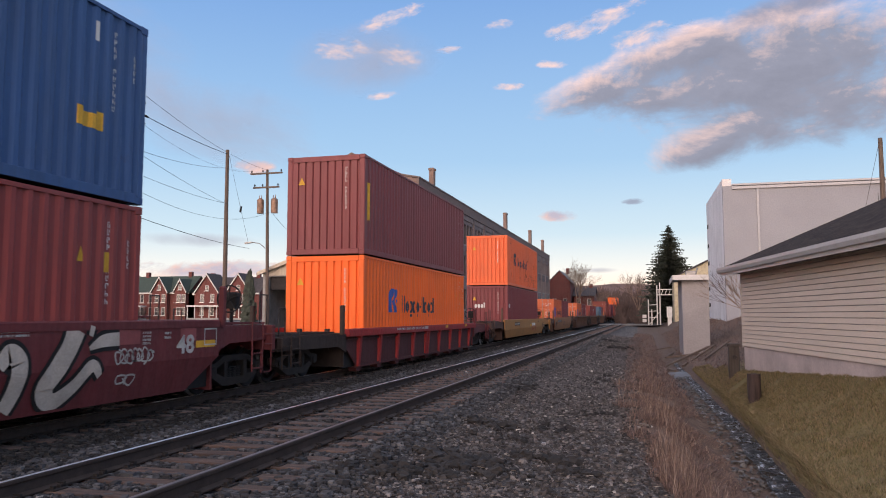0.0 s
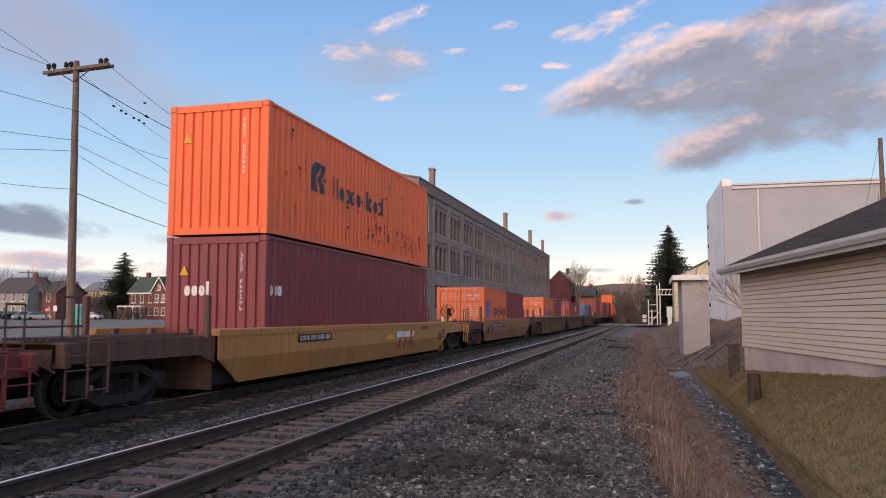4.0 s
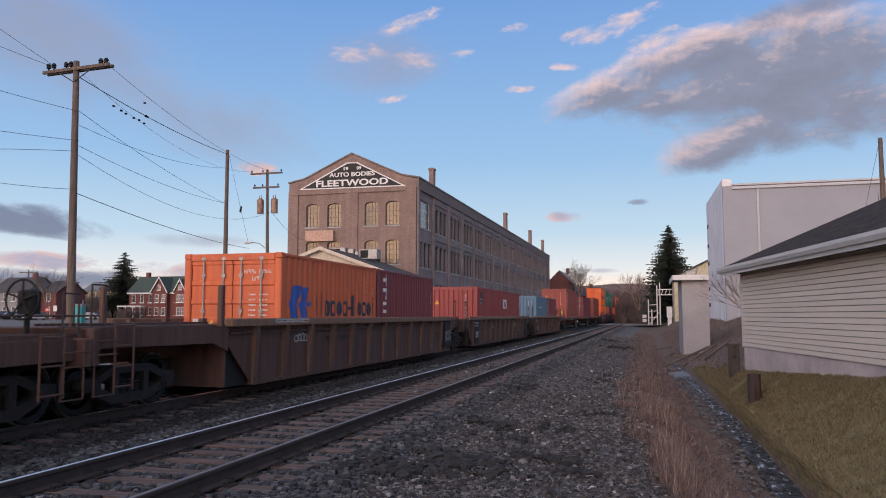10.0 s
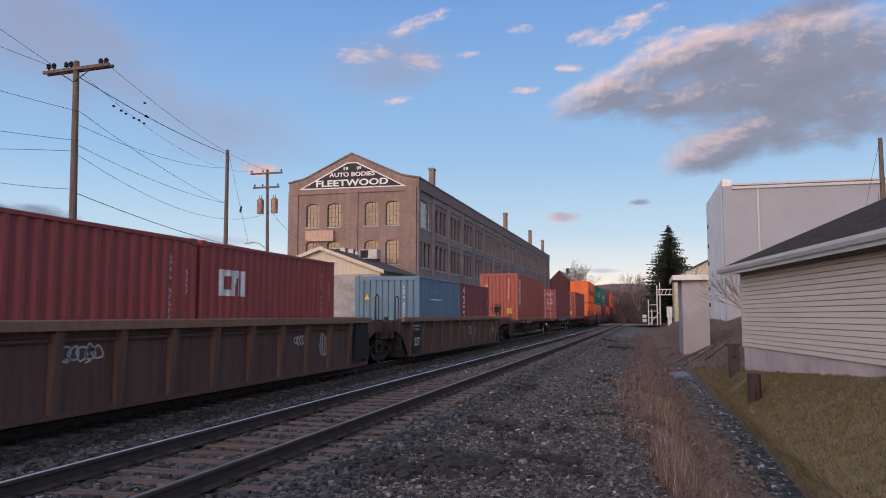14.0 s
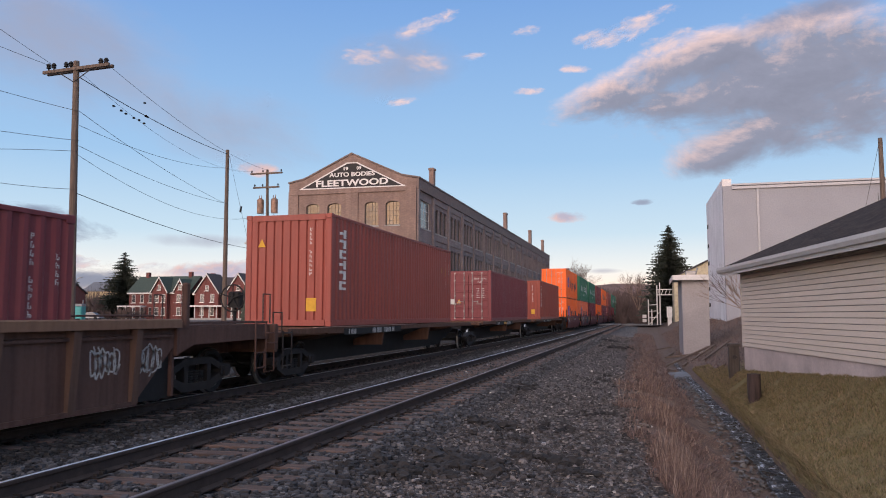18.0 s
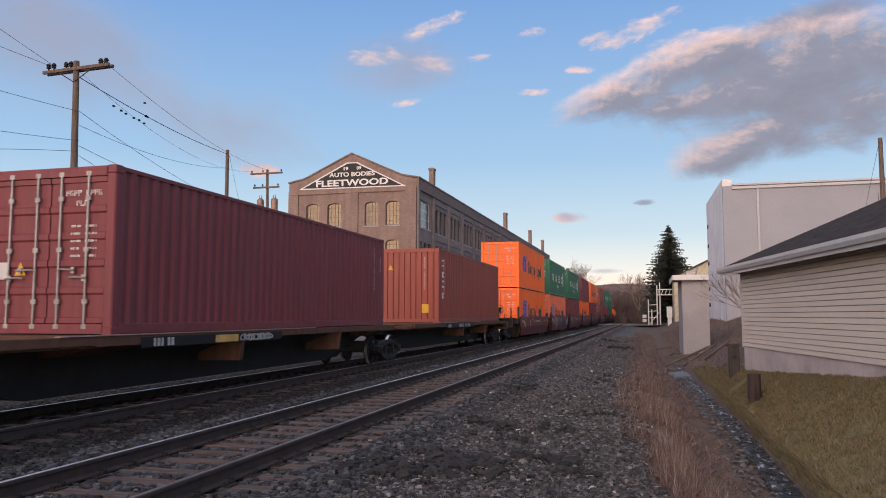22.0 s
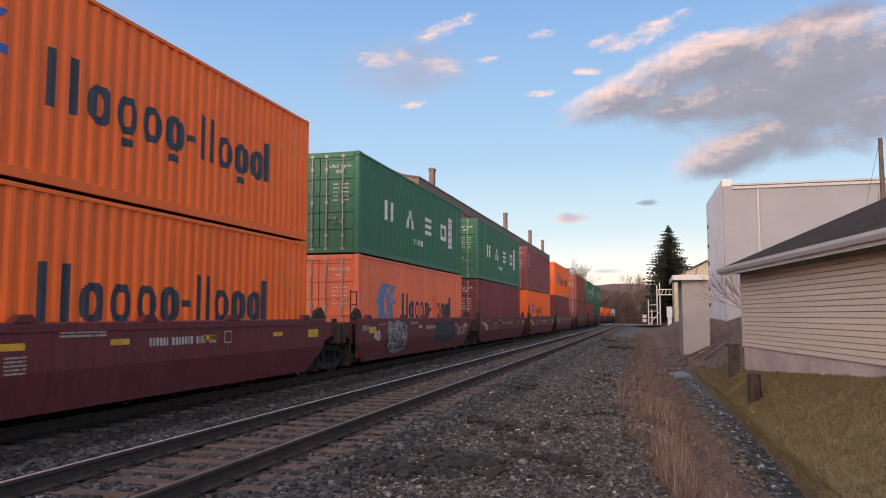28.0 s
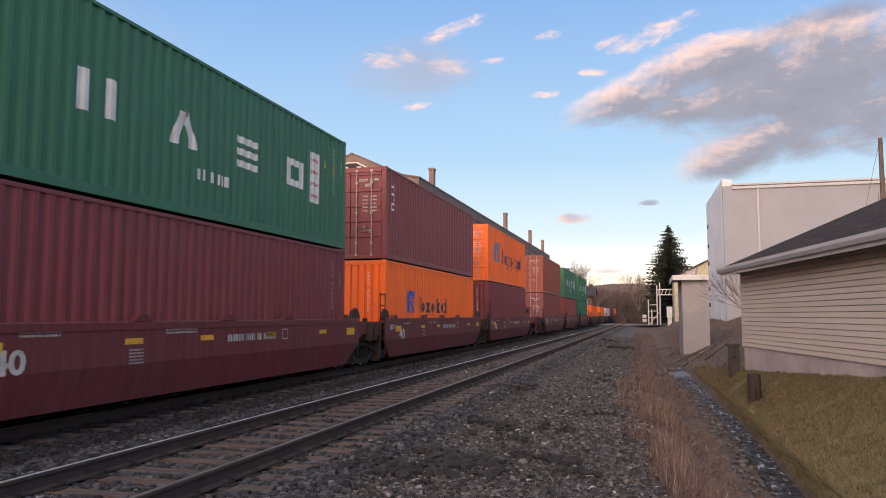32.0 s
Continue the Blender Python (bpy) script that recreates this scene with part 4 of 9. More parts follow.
def big_letters(mat, text):
    """Four wide white block shapes, a striped plate and a line of print."""
    rects, y, z, w, h, step = [], 2.25, 1.2, 0.84, 0.62, 2.17
    t, q = 0.24, 0.16
    for k, bars in enumerate((((0, t, 0, 1), (w - t, w, 0, 1)), ((0, t, 0, 1, 0.28), (w - t, w, 0, 1, -0.28)), ((0, w, 0, 0.22), (0, w, 0.39, 0.61), (0, w, 0.78, 1)), ((0, t, 0, 1), (t, w, 0, 0.24), (t, w, 0.76, 1), (w - t, w, 0.24, 0.76)))):
        rects += [(y + k * step + a, y + k * step + b, z + c * h, z + e * h, *more) for a, b, c, e, *more in bars]
    rects += [(10.03, 10.5, 0.97, 2.2)]
    rects += small_print(5.3, 0.7, 1, 1.05, 0.2, 0.2, 5)
    pink = [(10.09 + 0.05 * j, 10.12 + 0.05 * j, 1.1 + 0.29 * k, 1.18 + 0.29 * k) for k in range(4) for j in range(7)]
    return [(rects, mat, text), (pink, M_PINK, "rows of pink bars on a white plate")]


def tall_word(y, z, size, count, mat, text, wide=None, gap=1.22):
    """A word painted one block under the other."""
    rects, w, q = [], wide or size * 0.85, (wide or size) * 0.27
    for k in range(count):
        zz = z - k * size * gap
        if k % 3 == 0:
            rects += [(y, y + w, zz + size * 0.38, zz + size * 0.68), (y + w - q, y + w, zz, zz + size)]
        elif k % 3 == 1:
            rects += [(y, y + w, zz + size * 0.68, zz + size), (y + w * 0.5, y + w, zz, zz + size * 0.26), (y + w - q, y + w, zz + size * 0.26, zz + size * 0.68)]
        else:
            rects += [(y, y + w, zz, zz + size * 0.28), (y, y + w, zz + size * 0.7, zz + size), (y, y + q * 0.8, zz + size * 0.28, zz + size * 0.7)]
    return (rects, mat, text)


def rust_runs(y0, y1, z0, z1, count, seed):
    """Scattered rust blisters with short runs below them."""
    r, out = random.Random(seed), []
    for _ in range(count):
        y, z = r.uniform(y0, y1), r.uniform(z0, z1)
        w, h = r.uniform(0.02, 0.1), r.uniform(0.02, 0.06)
        out += [(y, y + w, z, z + h), (y + w * 0.3, y + w * 0.6, z - r.uniform(0.05, 0.3), z)]
    return (out, CAR["grime"], "dark rust blisters and runs")


def stack(s, low, high, floor_z, seeds, low_H=HC, low_end=()):
    z1 = floor_z + low_H + 0.035
    container(s, floor_z, L40, low_H, *low, seed=seeds, end_marks=low_end)
    container(s, z1, L40, HC, *high, seed=seeds + 1)


# first car in view: blue over maroon
well_car("maroon well car with a white spray-painted scrawl", -1.8, L40, -2.05, L40 + 2.05, 1.41, 0.2, "red", "smooth", [-3.2, 15.4], [(-1, 2.6, "full"), (1, 2.1, "full")])
container(-1.8, 0.31, L40, HC, "red", "wall", "faded maroon corrugated container low in a well car", seed=11)
container(-1.8, 3.24, L40, HC, "blue", "wall", "weathered blue corrugated container stacked on a maroon one", [([(L40 - 1.5, L40 - 0.95, 0.98, 1.2), (L40 - 1.5, L40 - 1.38, 1.2, 1.26), (L40 - 1.07, L40 - 0.95, 1.2, 1.26)], M_YELLOW, "yellow notice"), (small_print(L40 - 1.2, 2.3, 1, 0.01, 0.3, 0.2, 3), M_WHITE, "white print bars")], seed=12)
# B
well_car("dark red ribbed well car with a scarlet top chord", 20.25, L40, -1.5, L40 + 1.5, 1.13, 0.1, "red", "ribbed", [-3.95, 14.85], [(-1, 3.9, "full"), (1, 3.0, "full")], trim=CAR["scarlet"], plate="dull_red", rib_gap=1.7)
stack(20.25, ("orange", "wall", "bright orange corrugated container low in a well car", carrier(*MID_MARK)), ("maroon", "wall", "dark maroon corrugated container stacked on an orange one", [([(0.3, 0.45, 1.0, 2.1)], M_YELLOW, "yellow strip")]), 0.31, 20)
# C
well_car("mustard yellow well car with a dark number board", 43.3, L40, -2.05, L40 + 2.05, 1.24, 0.2, "tan", "smooth", [-4.3, 16.5], [(-1, 3.9, "full"), (1, 3.7, "full")])
stack(43.3, ("wine", "wall", "wine red corrugated container low in a mustard well car", [(word_shapes(0.25, 1.62, 0.3, "oool", 0.28, 0.62), M_WHITE, "short white word shapes")]), ("rusty_orange", "wall", "sun-bleached orange container with rust patches", carrier(*MID_MARK, M_NAVY) + [rust_runs(6.0, 11.3, 0.45, 1.0, 90, 5), rust_runs(0.6, 11.5, 0.3, 2.5, 45, 6)]), 0.3, 30, low_end=[(word_shapes(-0.75, 1.62, 0.3, "oool", 0.28, 0.62), M_WHITE, "short white word shapes")])
# D
well_car("mustard yellow well car carrying two short containers", 65.55, L40, -1.0, L40 + 1.0, 1.29, 0.22, "mud", "smooth", [-2.45, 14.65], [(-1, 3.1, "full"), (1, 2.8, "full")])
container(65.55, 0.29, L20, STD, "dull_orange", "door", "orange short container with closed doors", carrier(*SHORT_MARK), seed=40)
container(71.66, 0.29, L20, STD, "wine", "wall", "wine red short container beside an orange one", seed=41)
# E, F, G: three ribbed wells sharing trucks
well_car("rust-brown ribbed well car with a short ladder", 87.65, L40, -2.3, L40 + 2.3, 1.43, 0.12, "brown", "ribbed", [-4.75, 16.2], [(-1, 3.8, "full"), (1, 1.3, "ladder")], cut=1.0, trim=CAR["ochre"], plate="rust_plate", cut_far=0.08)
container(87.65, 0.29, L20, STD, "dull_orange", "door", "orange short container with closed doors", carrier(*SHORT_MARK), seed=50)
container(93.85, 0.29, L20, STD, "wine", "wall", "wine red short container with white upright marks", [tall_word(0.5, 2.1, 0.34, 3, M_WHITE, "upright white word shapes", 0.42)], seed=51)
well_car("rust-brown ribbed well car with scrawled side plates", 107.6, L40, -2.3, L40 + 2.3, 1.43, 0.12, "brown", "ribbed", [16.1], [(-1, 1.3, "ladder"), (1, 1.3, "ladder")], cut=1.0, trim=CAR["ochre"], plate="rust_plate", cut_far=0.08)
container(107.6, 0.26, L20, STD, "red", "wall", "dusty red short container with a dark logo plate", [([(0.75, 1.25, 1.75, 2.35)], M_NAVY, "dark square mark"), ([(0.8, 1.2, 1.95, 2.05, 0.0), (0.8, 1.2, 1.8, 1.86)], M_WHITE, "pale stripes")], seed=60)
container(113.78, 0.26, L20, STD, "red", "wall", "red short container with a white angular mark", [([(0.66, 0.82, 1.6, 2.1), (0.82, 1.05, 1.98, 2.1), (0.82, 1.05, 1.6, 1.72), (1.1, 1.22, 1.6, 2.1, 0.04), (1.22, 1.38, 1.95, 2.1), (1.32, 1.4, 1.6, 2.0), (1.46, 1.58, 1.6, 2.1)], M_WHITE, "white angular company mark")], seed=61)
well_car("rust-brown ribbed well car with pale sprayed scrawls", 127.4, L40, -2.3, L40 + 2.3, 1.43, 0.12, "brown", "ribbed", [15.5], [(-1, 1.3, "ladder"), (1, 3.4, "full")], cut=1.0, trim=CAR["ochre"], plate="rust_plate")
container(127.4, 0.3, L20, STD, "slate", "wall", "slate blue short container with a pale triangle mark", [([(1.5, 3.0, 1.75, 1.79), (1.62, 1.68, 1.8, 2.15, 0.1), (1.95, 2.02, 1.8, 2.2), (2.2, 2.27, 1.8, 2.2), (2.5, 2.56, 1.8, 2.15, -0.1)], M_WHITE, "pale triangle mark")], seed=70)
container(133.5, 0.3, L20, STD, "wine", "wall", "wine red short container with white upright marks", [tall_word(0.5, 2.1, 0.34, 4, M_WHITE, "upright white word shapes")], seed=71)
# H, I, J: spine cars sharing trucks
spine_car("rusty skeletal spine car on black trucks", 148.55, -3.5, 15.9, L40, [-1.75, 16.35], [(-1, -3.4, "full"), (1, 15.6, "plain")])
container(148.55, 1.21, L40, HC, "brick", "wall", "brick red corrugated container on a spine car", [tall_word(0.63, 2.32, 0.225, 6, M_WHITE, "upright white word shapes", 0.37)], seed=80, end_marks=[([(0.52, 0.8, 0.38, 0.72)], M_YELLOW, "yellow square notice")])
spine_car("rusty skeletal spine car on shared trucks", 169.1, -3.6, 12.7, L40, [13.2], [(-1, -3.3, "plain"), (1, 12.6, "plain")])
container(169.1, 1.2, L40, STD, "wine", "door", "maroon container with closed doors and locking bars", seed=81)
spine_car("rusty skeletal spine car on shared trucks", 187.65, -4.4, 13.9, L40, [11.95], [(-1, -4.2, "plain"), (1, 13.8, "full")])
container(187.65, 1.2, L40, HC, "russet", "wall", "russet corrugated container on a spine car", [tall_word(0.63, 2.32, 0.225, 6, M_WHITE, "upright white word shapes", 0.31)], seed=82, end_marks=[([(0.52, 0.8, 0.38, 0.72)], M_YELLOW, "yellow square notice")])
# K to O: five smooth red wells sharing trucks
FIVE = "dark maroon smooth-sided well car on shared trucks"
LOADS = [
    (206.7, ("orange", "door", "orange container with closed doors in a red well car", carrier(*BIG_MARK)), ("orange", "door", "orange container with closed doors, stacked high", carrier(*BIG_MARK))),
    (222.2, ("pale_orange", "door", "faded salmon container with closed doors in a red well car", carrier(*BIG_MARK, M_WORN)), ("green", "door", "green container with large white shapes, stacked high", big_letters(M_WHITE, "large white block shapes"))),
    (237.7, ("wine", "door", "wine red container with closed doors in a red well car", []), ("green", "door", "green container with large white shapes, stacked high", big_letters(M_WHITE, "large white block shapes"))),
    (253.2, ("orange", "wall", "orange corrugated container in a red well car", carrier(*MID_MARK)), ("maroon", "door", "maroon container with closed doors, stacked high", [tall_word(0.6, 2.2, 0.26, 3, M_WHITE, "upright white word shapes")])),
    (268.8, ("wine", "wall", "wine red corrugated container in a red well car", []), ("orange", "door", "orange container with closed doors, stacked high", carrier(*BIG_MARK, M_WORN))),
    (289.8, ("maroon", "door", "maroon container with closed doors in a red well car", []), ("russet", "door", "russet container with closed doors, stacked high", [])),
    (305.6, ("red", "wall", "red corrugated container in a red well car", []), ("green", "wall", "green container with large white shapes, stacked high", big_letters(M_WHITE, "large white block shapes"))),
    (321.4, ("green", "wall", "green corrugated container in a red well car", []), ("green", "wall", "green container with large white shapes, stacked high", big_letters(M_WHITE, "large white block shapes"))),
]
for i, (s, low, high) in enumerate(LOADS):
    first, last = i in (0, 5), i in (4, 7)
    well_car(FIVE, s, L40, -0.62, L40 + 0.62, 1.4, 0.2, "red", "smooth", ([-3.1] if first else []) + [15.2 if last else 13.86], [(-1, 3.2 if first else 0.95, "brake" if first else "ladder"), (1, 3.2 if last else 0.95, "full" if last else "plain")], cut=0.75)
    stack(s, low, high, 0.31, 100 + 4 * i)
s = 342.0
for i, (colour, H) in enumerate((("orange", STD), ("orange", STD), ("white", STD), ("wine", STD), ("rusty_orange", STD), ("white", HC), ("red", STD))):
    well_car("brown well car with one container", s, L40, -1.0, L40 + 1.0, 1.35, 0.2, "brown", "smooth", [-2.4, 14.6], [(-1, 2.9, "full"), (1, 2.9, "full")])
    container(s, 0.31, L40, H, colour, "wall", {"orange": "orange corrugated container far down the train", "white": "white corrugated container far down the train", "wine": "wine red container far down the train", "rusty_orange": "bleached orange container far down the train", "red": "red corrugated container far down the train"}[colour], seed=200 + i)
    s += 20.4
# ---------------------------------------------------------------- the town
def mat_brick(name, tone, mortar, scale=1.0):
    m, n, l, b = material(name, 0.9)
    c = n.new("ShaderNodeTexCoord")
    sep = n.new("ShaderNodeSeparateXYZ")
    l.new(c.outputs["Object"], sep.inputs[0])
    add = n.new("ShaderNodeMath")
    add.operation = "ADD"
    l.new(sep.outputs[0], add.inputs[0])
    l.new(sep.outputs[1], add.inputs[1])
    com = n.new("ShaderNodeCombineXYZ")
    l.new(add.outputs[0], com.inputs[0])
    l.new(sep.outputs[2], com.inputs[1])
    br = n.new("ShaderNodeTexBrick")
    br.inputs["Scale"].default_value = 1.0
    br.inputs["Brick Width"].default_value, br.inputs["Row Height"].default_value, br.inputs["Mortar Size"].default_value = 0.21 * scale, 0.071 * scale, 0.008
    br.inputs["Color1"].default_value = (*tone, 1)
    br.inputs["Color2"].default_value = (*[t * 0.7 for t in tone], 1)
    br.inputs["Mortar"].default_value = (*mortar, 1)
    l.new(com.outputs[0], br.inputs["Vector"])
    big = tex_noise(n, l, c.outputs["Object"], 0.35, 6, 0.65)
    streak = tex_noise(n, l, coords(n, l, (2.5, 2.5, 0.15)), 1.0, 6, 0.65)
    col = mixcol(n, l, 0.75, br.outputs["Color"], ramp(n, l, big, [(0.3, (0.62, 0.6, 0.6)), (0.7, (1.1, 1.08, 1.05))]), "MULTIPLY")
    col = mixcol(n, l, 0.4, col, ramp(n, l, streak, [(0.35, (0.55, 0.53, 0.52)), (0.6, (1, 1, 1))]), "MULTIPLY")
    l.new(col, b.inputs["Base Color"])
    bump(n, l, b, br.outputs["Fac"], 0.25, -0.01)
    return m


M_BRICK = mat_brick("painted_tan_brick", (0.31, 0.215, 0.183), (0.25, 0.19, 0.165))
M_BRICK_SIDE = mat_brick("weathered_grey_brick", (0.31, 0.25, 0.243), (0.25, 0.21, 0.205))
M_BRICK_RED = mat_brick("red_house_brick", (0.19, 0.05, 0.045), (0.18, 0.1, 0.09))
M_COPING = plain("brown_coping", (0.17, 0.125, 0.112), 0.8)
M_TAR = plain("roof_tar", (0.05, 0.05, 0.055), 0.9)
M_SASH = plain("dark_window_steel", (0.06, 0.055, 0.05), 0.6)
M_SASH_W = plain("white_window_wood", (0.62, 0.61, 0.58), 0.6)
M_SIGNBLACK = plain("black_sign_panel", (0.028, 0.026, 0.026), 0.8)
M_SIGNWHITE = plain("white_painted_letters", (0.72, 0.7, 0.68), 0.75, 0, 0.12)
M_CREAM = plain("cream_metal_siding", (0.55, 0.47, 0.37), 0.6, 0, 0.12, 1, 30, 0.05, (8, 1, 0.3))
M_BLOCK = plain("grey_block_wall", (0.3, 0.29, 0.28), 0.9, 0, 0.25, 1.5, 30)
M_GREENROOF = plain("green_shingle", (0.045, 0.068, 0.055), 0.85, 0, 0.3, 3, 40)
M_DARKROOF = plain("dark_shingle", (0.06, 0.052, 0.055), 0.85, 0, 0.3, 3, 40)
M_GREYROOF = plain("grey_slate_roof", (0.14, 0.15, 0.165), 0.7, 0, 0.2, 3, 40)
M_POLE = plain("weathered_pole_wood", (0.13, 0.095, 0.075), 0.9, 0, 0.35, 3, 30, 0.4, (6, 6, 0.4))
M_WIRE = plain("dark_cable", (0.02, 0.02, 0.022), 0.6)
M_BARK = plain("grey_bark", (0.085, 0.068, 0.06), 0.95, 0, 0.35, 4, 30, 0.5, (3, 3, 0.6))


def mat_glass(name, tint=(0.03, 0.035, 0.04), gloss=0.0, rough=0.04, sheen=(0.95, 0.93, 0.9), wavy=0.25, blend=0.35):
    """Old window glass, opaque: the dark room behind is put into its base colour, under a strong, slightly wavy
    reflection in the sheen colour.
    """
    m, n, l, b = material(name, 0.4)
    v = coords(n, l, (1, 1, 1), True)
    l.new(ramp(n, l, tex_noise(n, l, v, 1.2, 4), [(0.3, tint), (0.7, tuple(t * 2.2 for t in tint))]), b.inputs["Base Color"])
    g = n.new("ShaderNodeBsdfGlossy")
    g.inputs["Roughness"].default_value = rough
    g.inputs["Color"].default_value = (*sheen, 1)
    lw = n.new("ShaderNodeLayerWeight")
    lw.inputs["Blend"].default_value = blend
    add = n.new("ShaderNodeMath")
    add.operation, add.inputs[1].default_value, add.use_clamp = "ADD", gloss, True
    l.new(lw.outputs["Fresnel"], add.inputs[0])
    mx = n.new("ShaderNodeMixShader")
    l.new(add.outputs[0], mx.inputs[0])
    l.new(b.outputs[0], mx.inputs[1])
    l.new(g.outputs[0], mx.inputs[2])
    bp = n.new("ShaderNodeBump")
    bp.inputs["Strength"].default_value, bp.inputs["Distance"].default_value = wavy, 0.02
    l.new(tex_noise(n, l, v, 1.6, 3), bp.inputs["Height"])
    l.new(bp.outputs["Normal"], g.inputs["Normal"])
    l.new(mx.outputs[0], n["Material Output"].inputs["Surface"])
    return m


# The sunset's gold is put into the front panes' reflection by this orange sheen.
M_GLASS = mat_glass("sunset_tinted_glass", gloss=0.02, sheen=(1.0, 0.66, 0.3), wavy=1.0, blend=0.3)
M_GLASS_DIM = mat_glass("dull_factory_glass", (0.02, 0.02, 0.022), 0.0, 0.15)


def pierced(width, height, holes, thick):
    """A wall in the XZ plane, outside at y = 0 and inside at y = thick, with rectangular holes (x0, x1, z0, z1) right through it."""
    b = Build()
    us = sorted({0.0, width, *[h[0] for h in holes], *[h[1] for h in holes]})
    zs = sorted({0.0, height, *[h[2] for h in holes], *[h[3] for h in holes]})
    inside = lambda u, z: any(h[0] < u < h[1] and h[2] < z < h[3] for h in holes)
    for u0, u1 in zip(us, us[1:]):
        run = None
        for z0, z1 in zip(zs, zs[1:]):
            if inside((u0 + u1) / 2, (z0 + z1) / 2):
                if run is not None:
                    b.face((u0, 0, run), (u1, 0, run), (u1, 0, z0), (u0, 0, z0))
                    b.face((u0, thick, run), (u0, thick, z0), (u1, thick, z0), (u1, thick, run))
                run = None
            elif run is None:
                run = z0
        if run is not None:
            b.face((u0, 0, run), (u1, 0, run), (u1, 0, height), (u0, 0, height))
            b.face((u0, thick, run), (u0, thick, height), (u1, thick, height), (u1, thick, run))
    for x0, x1, z0, z1 in holes:
        b.face((x0, 0, z0), (x1, 0, z0), (x1, thick, z0), (x0, thick, z0))
        b.face((x0, 0, z1), (x0, thick, z1), (x1, thick, z1), (x1, 0, z1))
        b.face((x0, 0, z0), (x0, thick, z0), (x0, thick, z1), (x0, 0, z1))
        b.face((x1, 0, z0), (x1, 0, z1), (x1, thick, z1), (x1, thick, z0))
    b.face((0, 0, 0), (0, thick, 0), (0, thick, height), (0, 0, height))
    b.face((width, 0, 0), (width, 0, height), (width, thick, height), (width, thick, 0))
    b.face((0, 0, height), (0, thick, height), (width, thick, height), (width, 0, height))
    return b


def raw(b, name, mat):
    me = bpy.data.meshes.new(name)
    me.from_pydata(b.v, [], b.f)
    me.materials.append(mat)
    me.update()
    return me


def sash(w, h, cols, rows, mat, bar=0.05, edge=0.07):
    b = Build()
    for x0, x1, z0, z1 in ((0, edge, 0, h), (w - edge, w, 0, h), (edge, w - edge, 0, edge), (edge, w - edge, h - edge, h)):
        b.box(x0, x1, 0, 0.08, z0, z1)
    for k in range(1, cols):
        b.box(w * k / cols - bar / 2, w * k / cols + bar / 2, 0.01, 0.07, edge, h - edge)
    for k in range(1, rows):
        b.box(edge, w - edge, 0.012, 0.068, h * k / rows - bar / 2, h * k / rows + bar / 2)
    return b


def window(parent, key, w, h, cols, rows, at, sash_mat, glass, sill_mat=None, arch=None):
    """A window as a part: its frame with the pane, sill and arch as pieces of it."""
    frame_ob = part("window", shared(("sash", key), lambda: sash(w, h, cols, rows, sash_mat).mesh("window", sash_mat)), sash_mat, parent, at=at)

    def pane():
        b = Build()
        b.box(0.02, w - 0.02, 0.035, 0.045, 0.02, h - 0.02)
        return b.mesh("pane", glass)
    part("pane", shared(("pane", key), pane), glass, frame_ob)
    if sill_mat:
        def sill():
            b = Build()
            b.box(-0.1, w + 0.1, -0.26, 0.0, -0.14, 0.0, 0.01)
            return b.mesh("window_sill", sill_mat)
        part("window_sill", shared(("sill", key), sill), sill_mat, frame_ob)
    if arch:
        def fill():
            b = Build()
            n = 9
            for k in range(n):
                a0, a1 = math.pi * k / n, math.pi * (k + 1) / n
                x0, x1 = w / 2 - w / 2 * math.cos(a0), w / 2 - w / 2 * math.cos(a1)
                z0, z1 = h - arch[1] + arch[1] * math.sin(a0), h - arch[1] + arch[1] * math.sin(a1)
                b.face((x0, -0.2, z0), (x1, -0.2, z1), (x1, -0.2, h), (x0, -0.2, h))
                b.face((x0, -0.2, z0), (x0, 0.0, z0), (x1, 0.0, z1), (x1, -0.2, z1))
            return b.mesh("arch", arch[0])
        part("arch", shared(("arch", key), fill), arch[0], frame_ob)
    return frame_ob


FX0, FX1, FY0, FY1, FH = -36.05, -22.09, 72.0, 177.2, 15.2


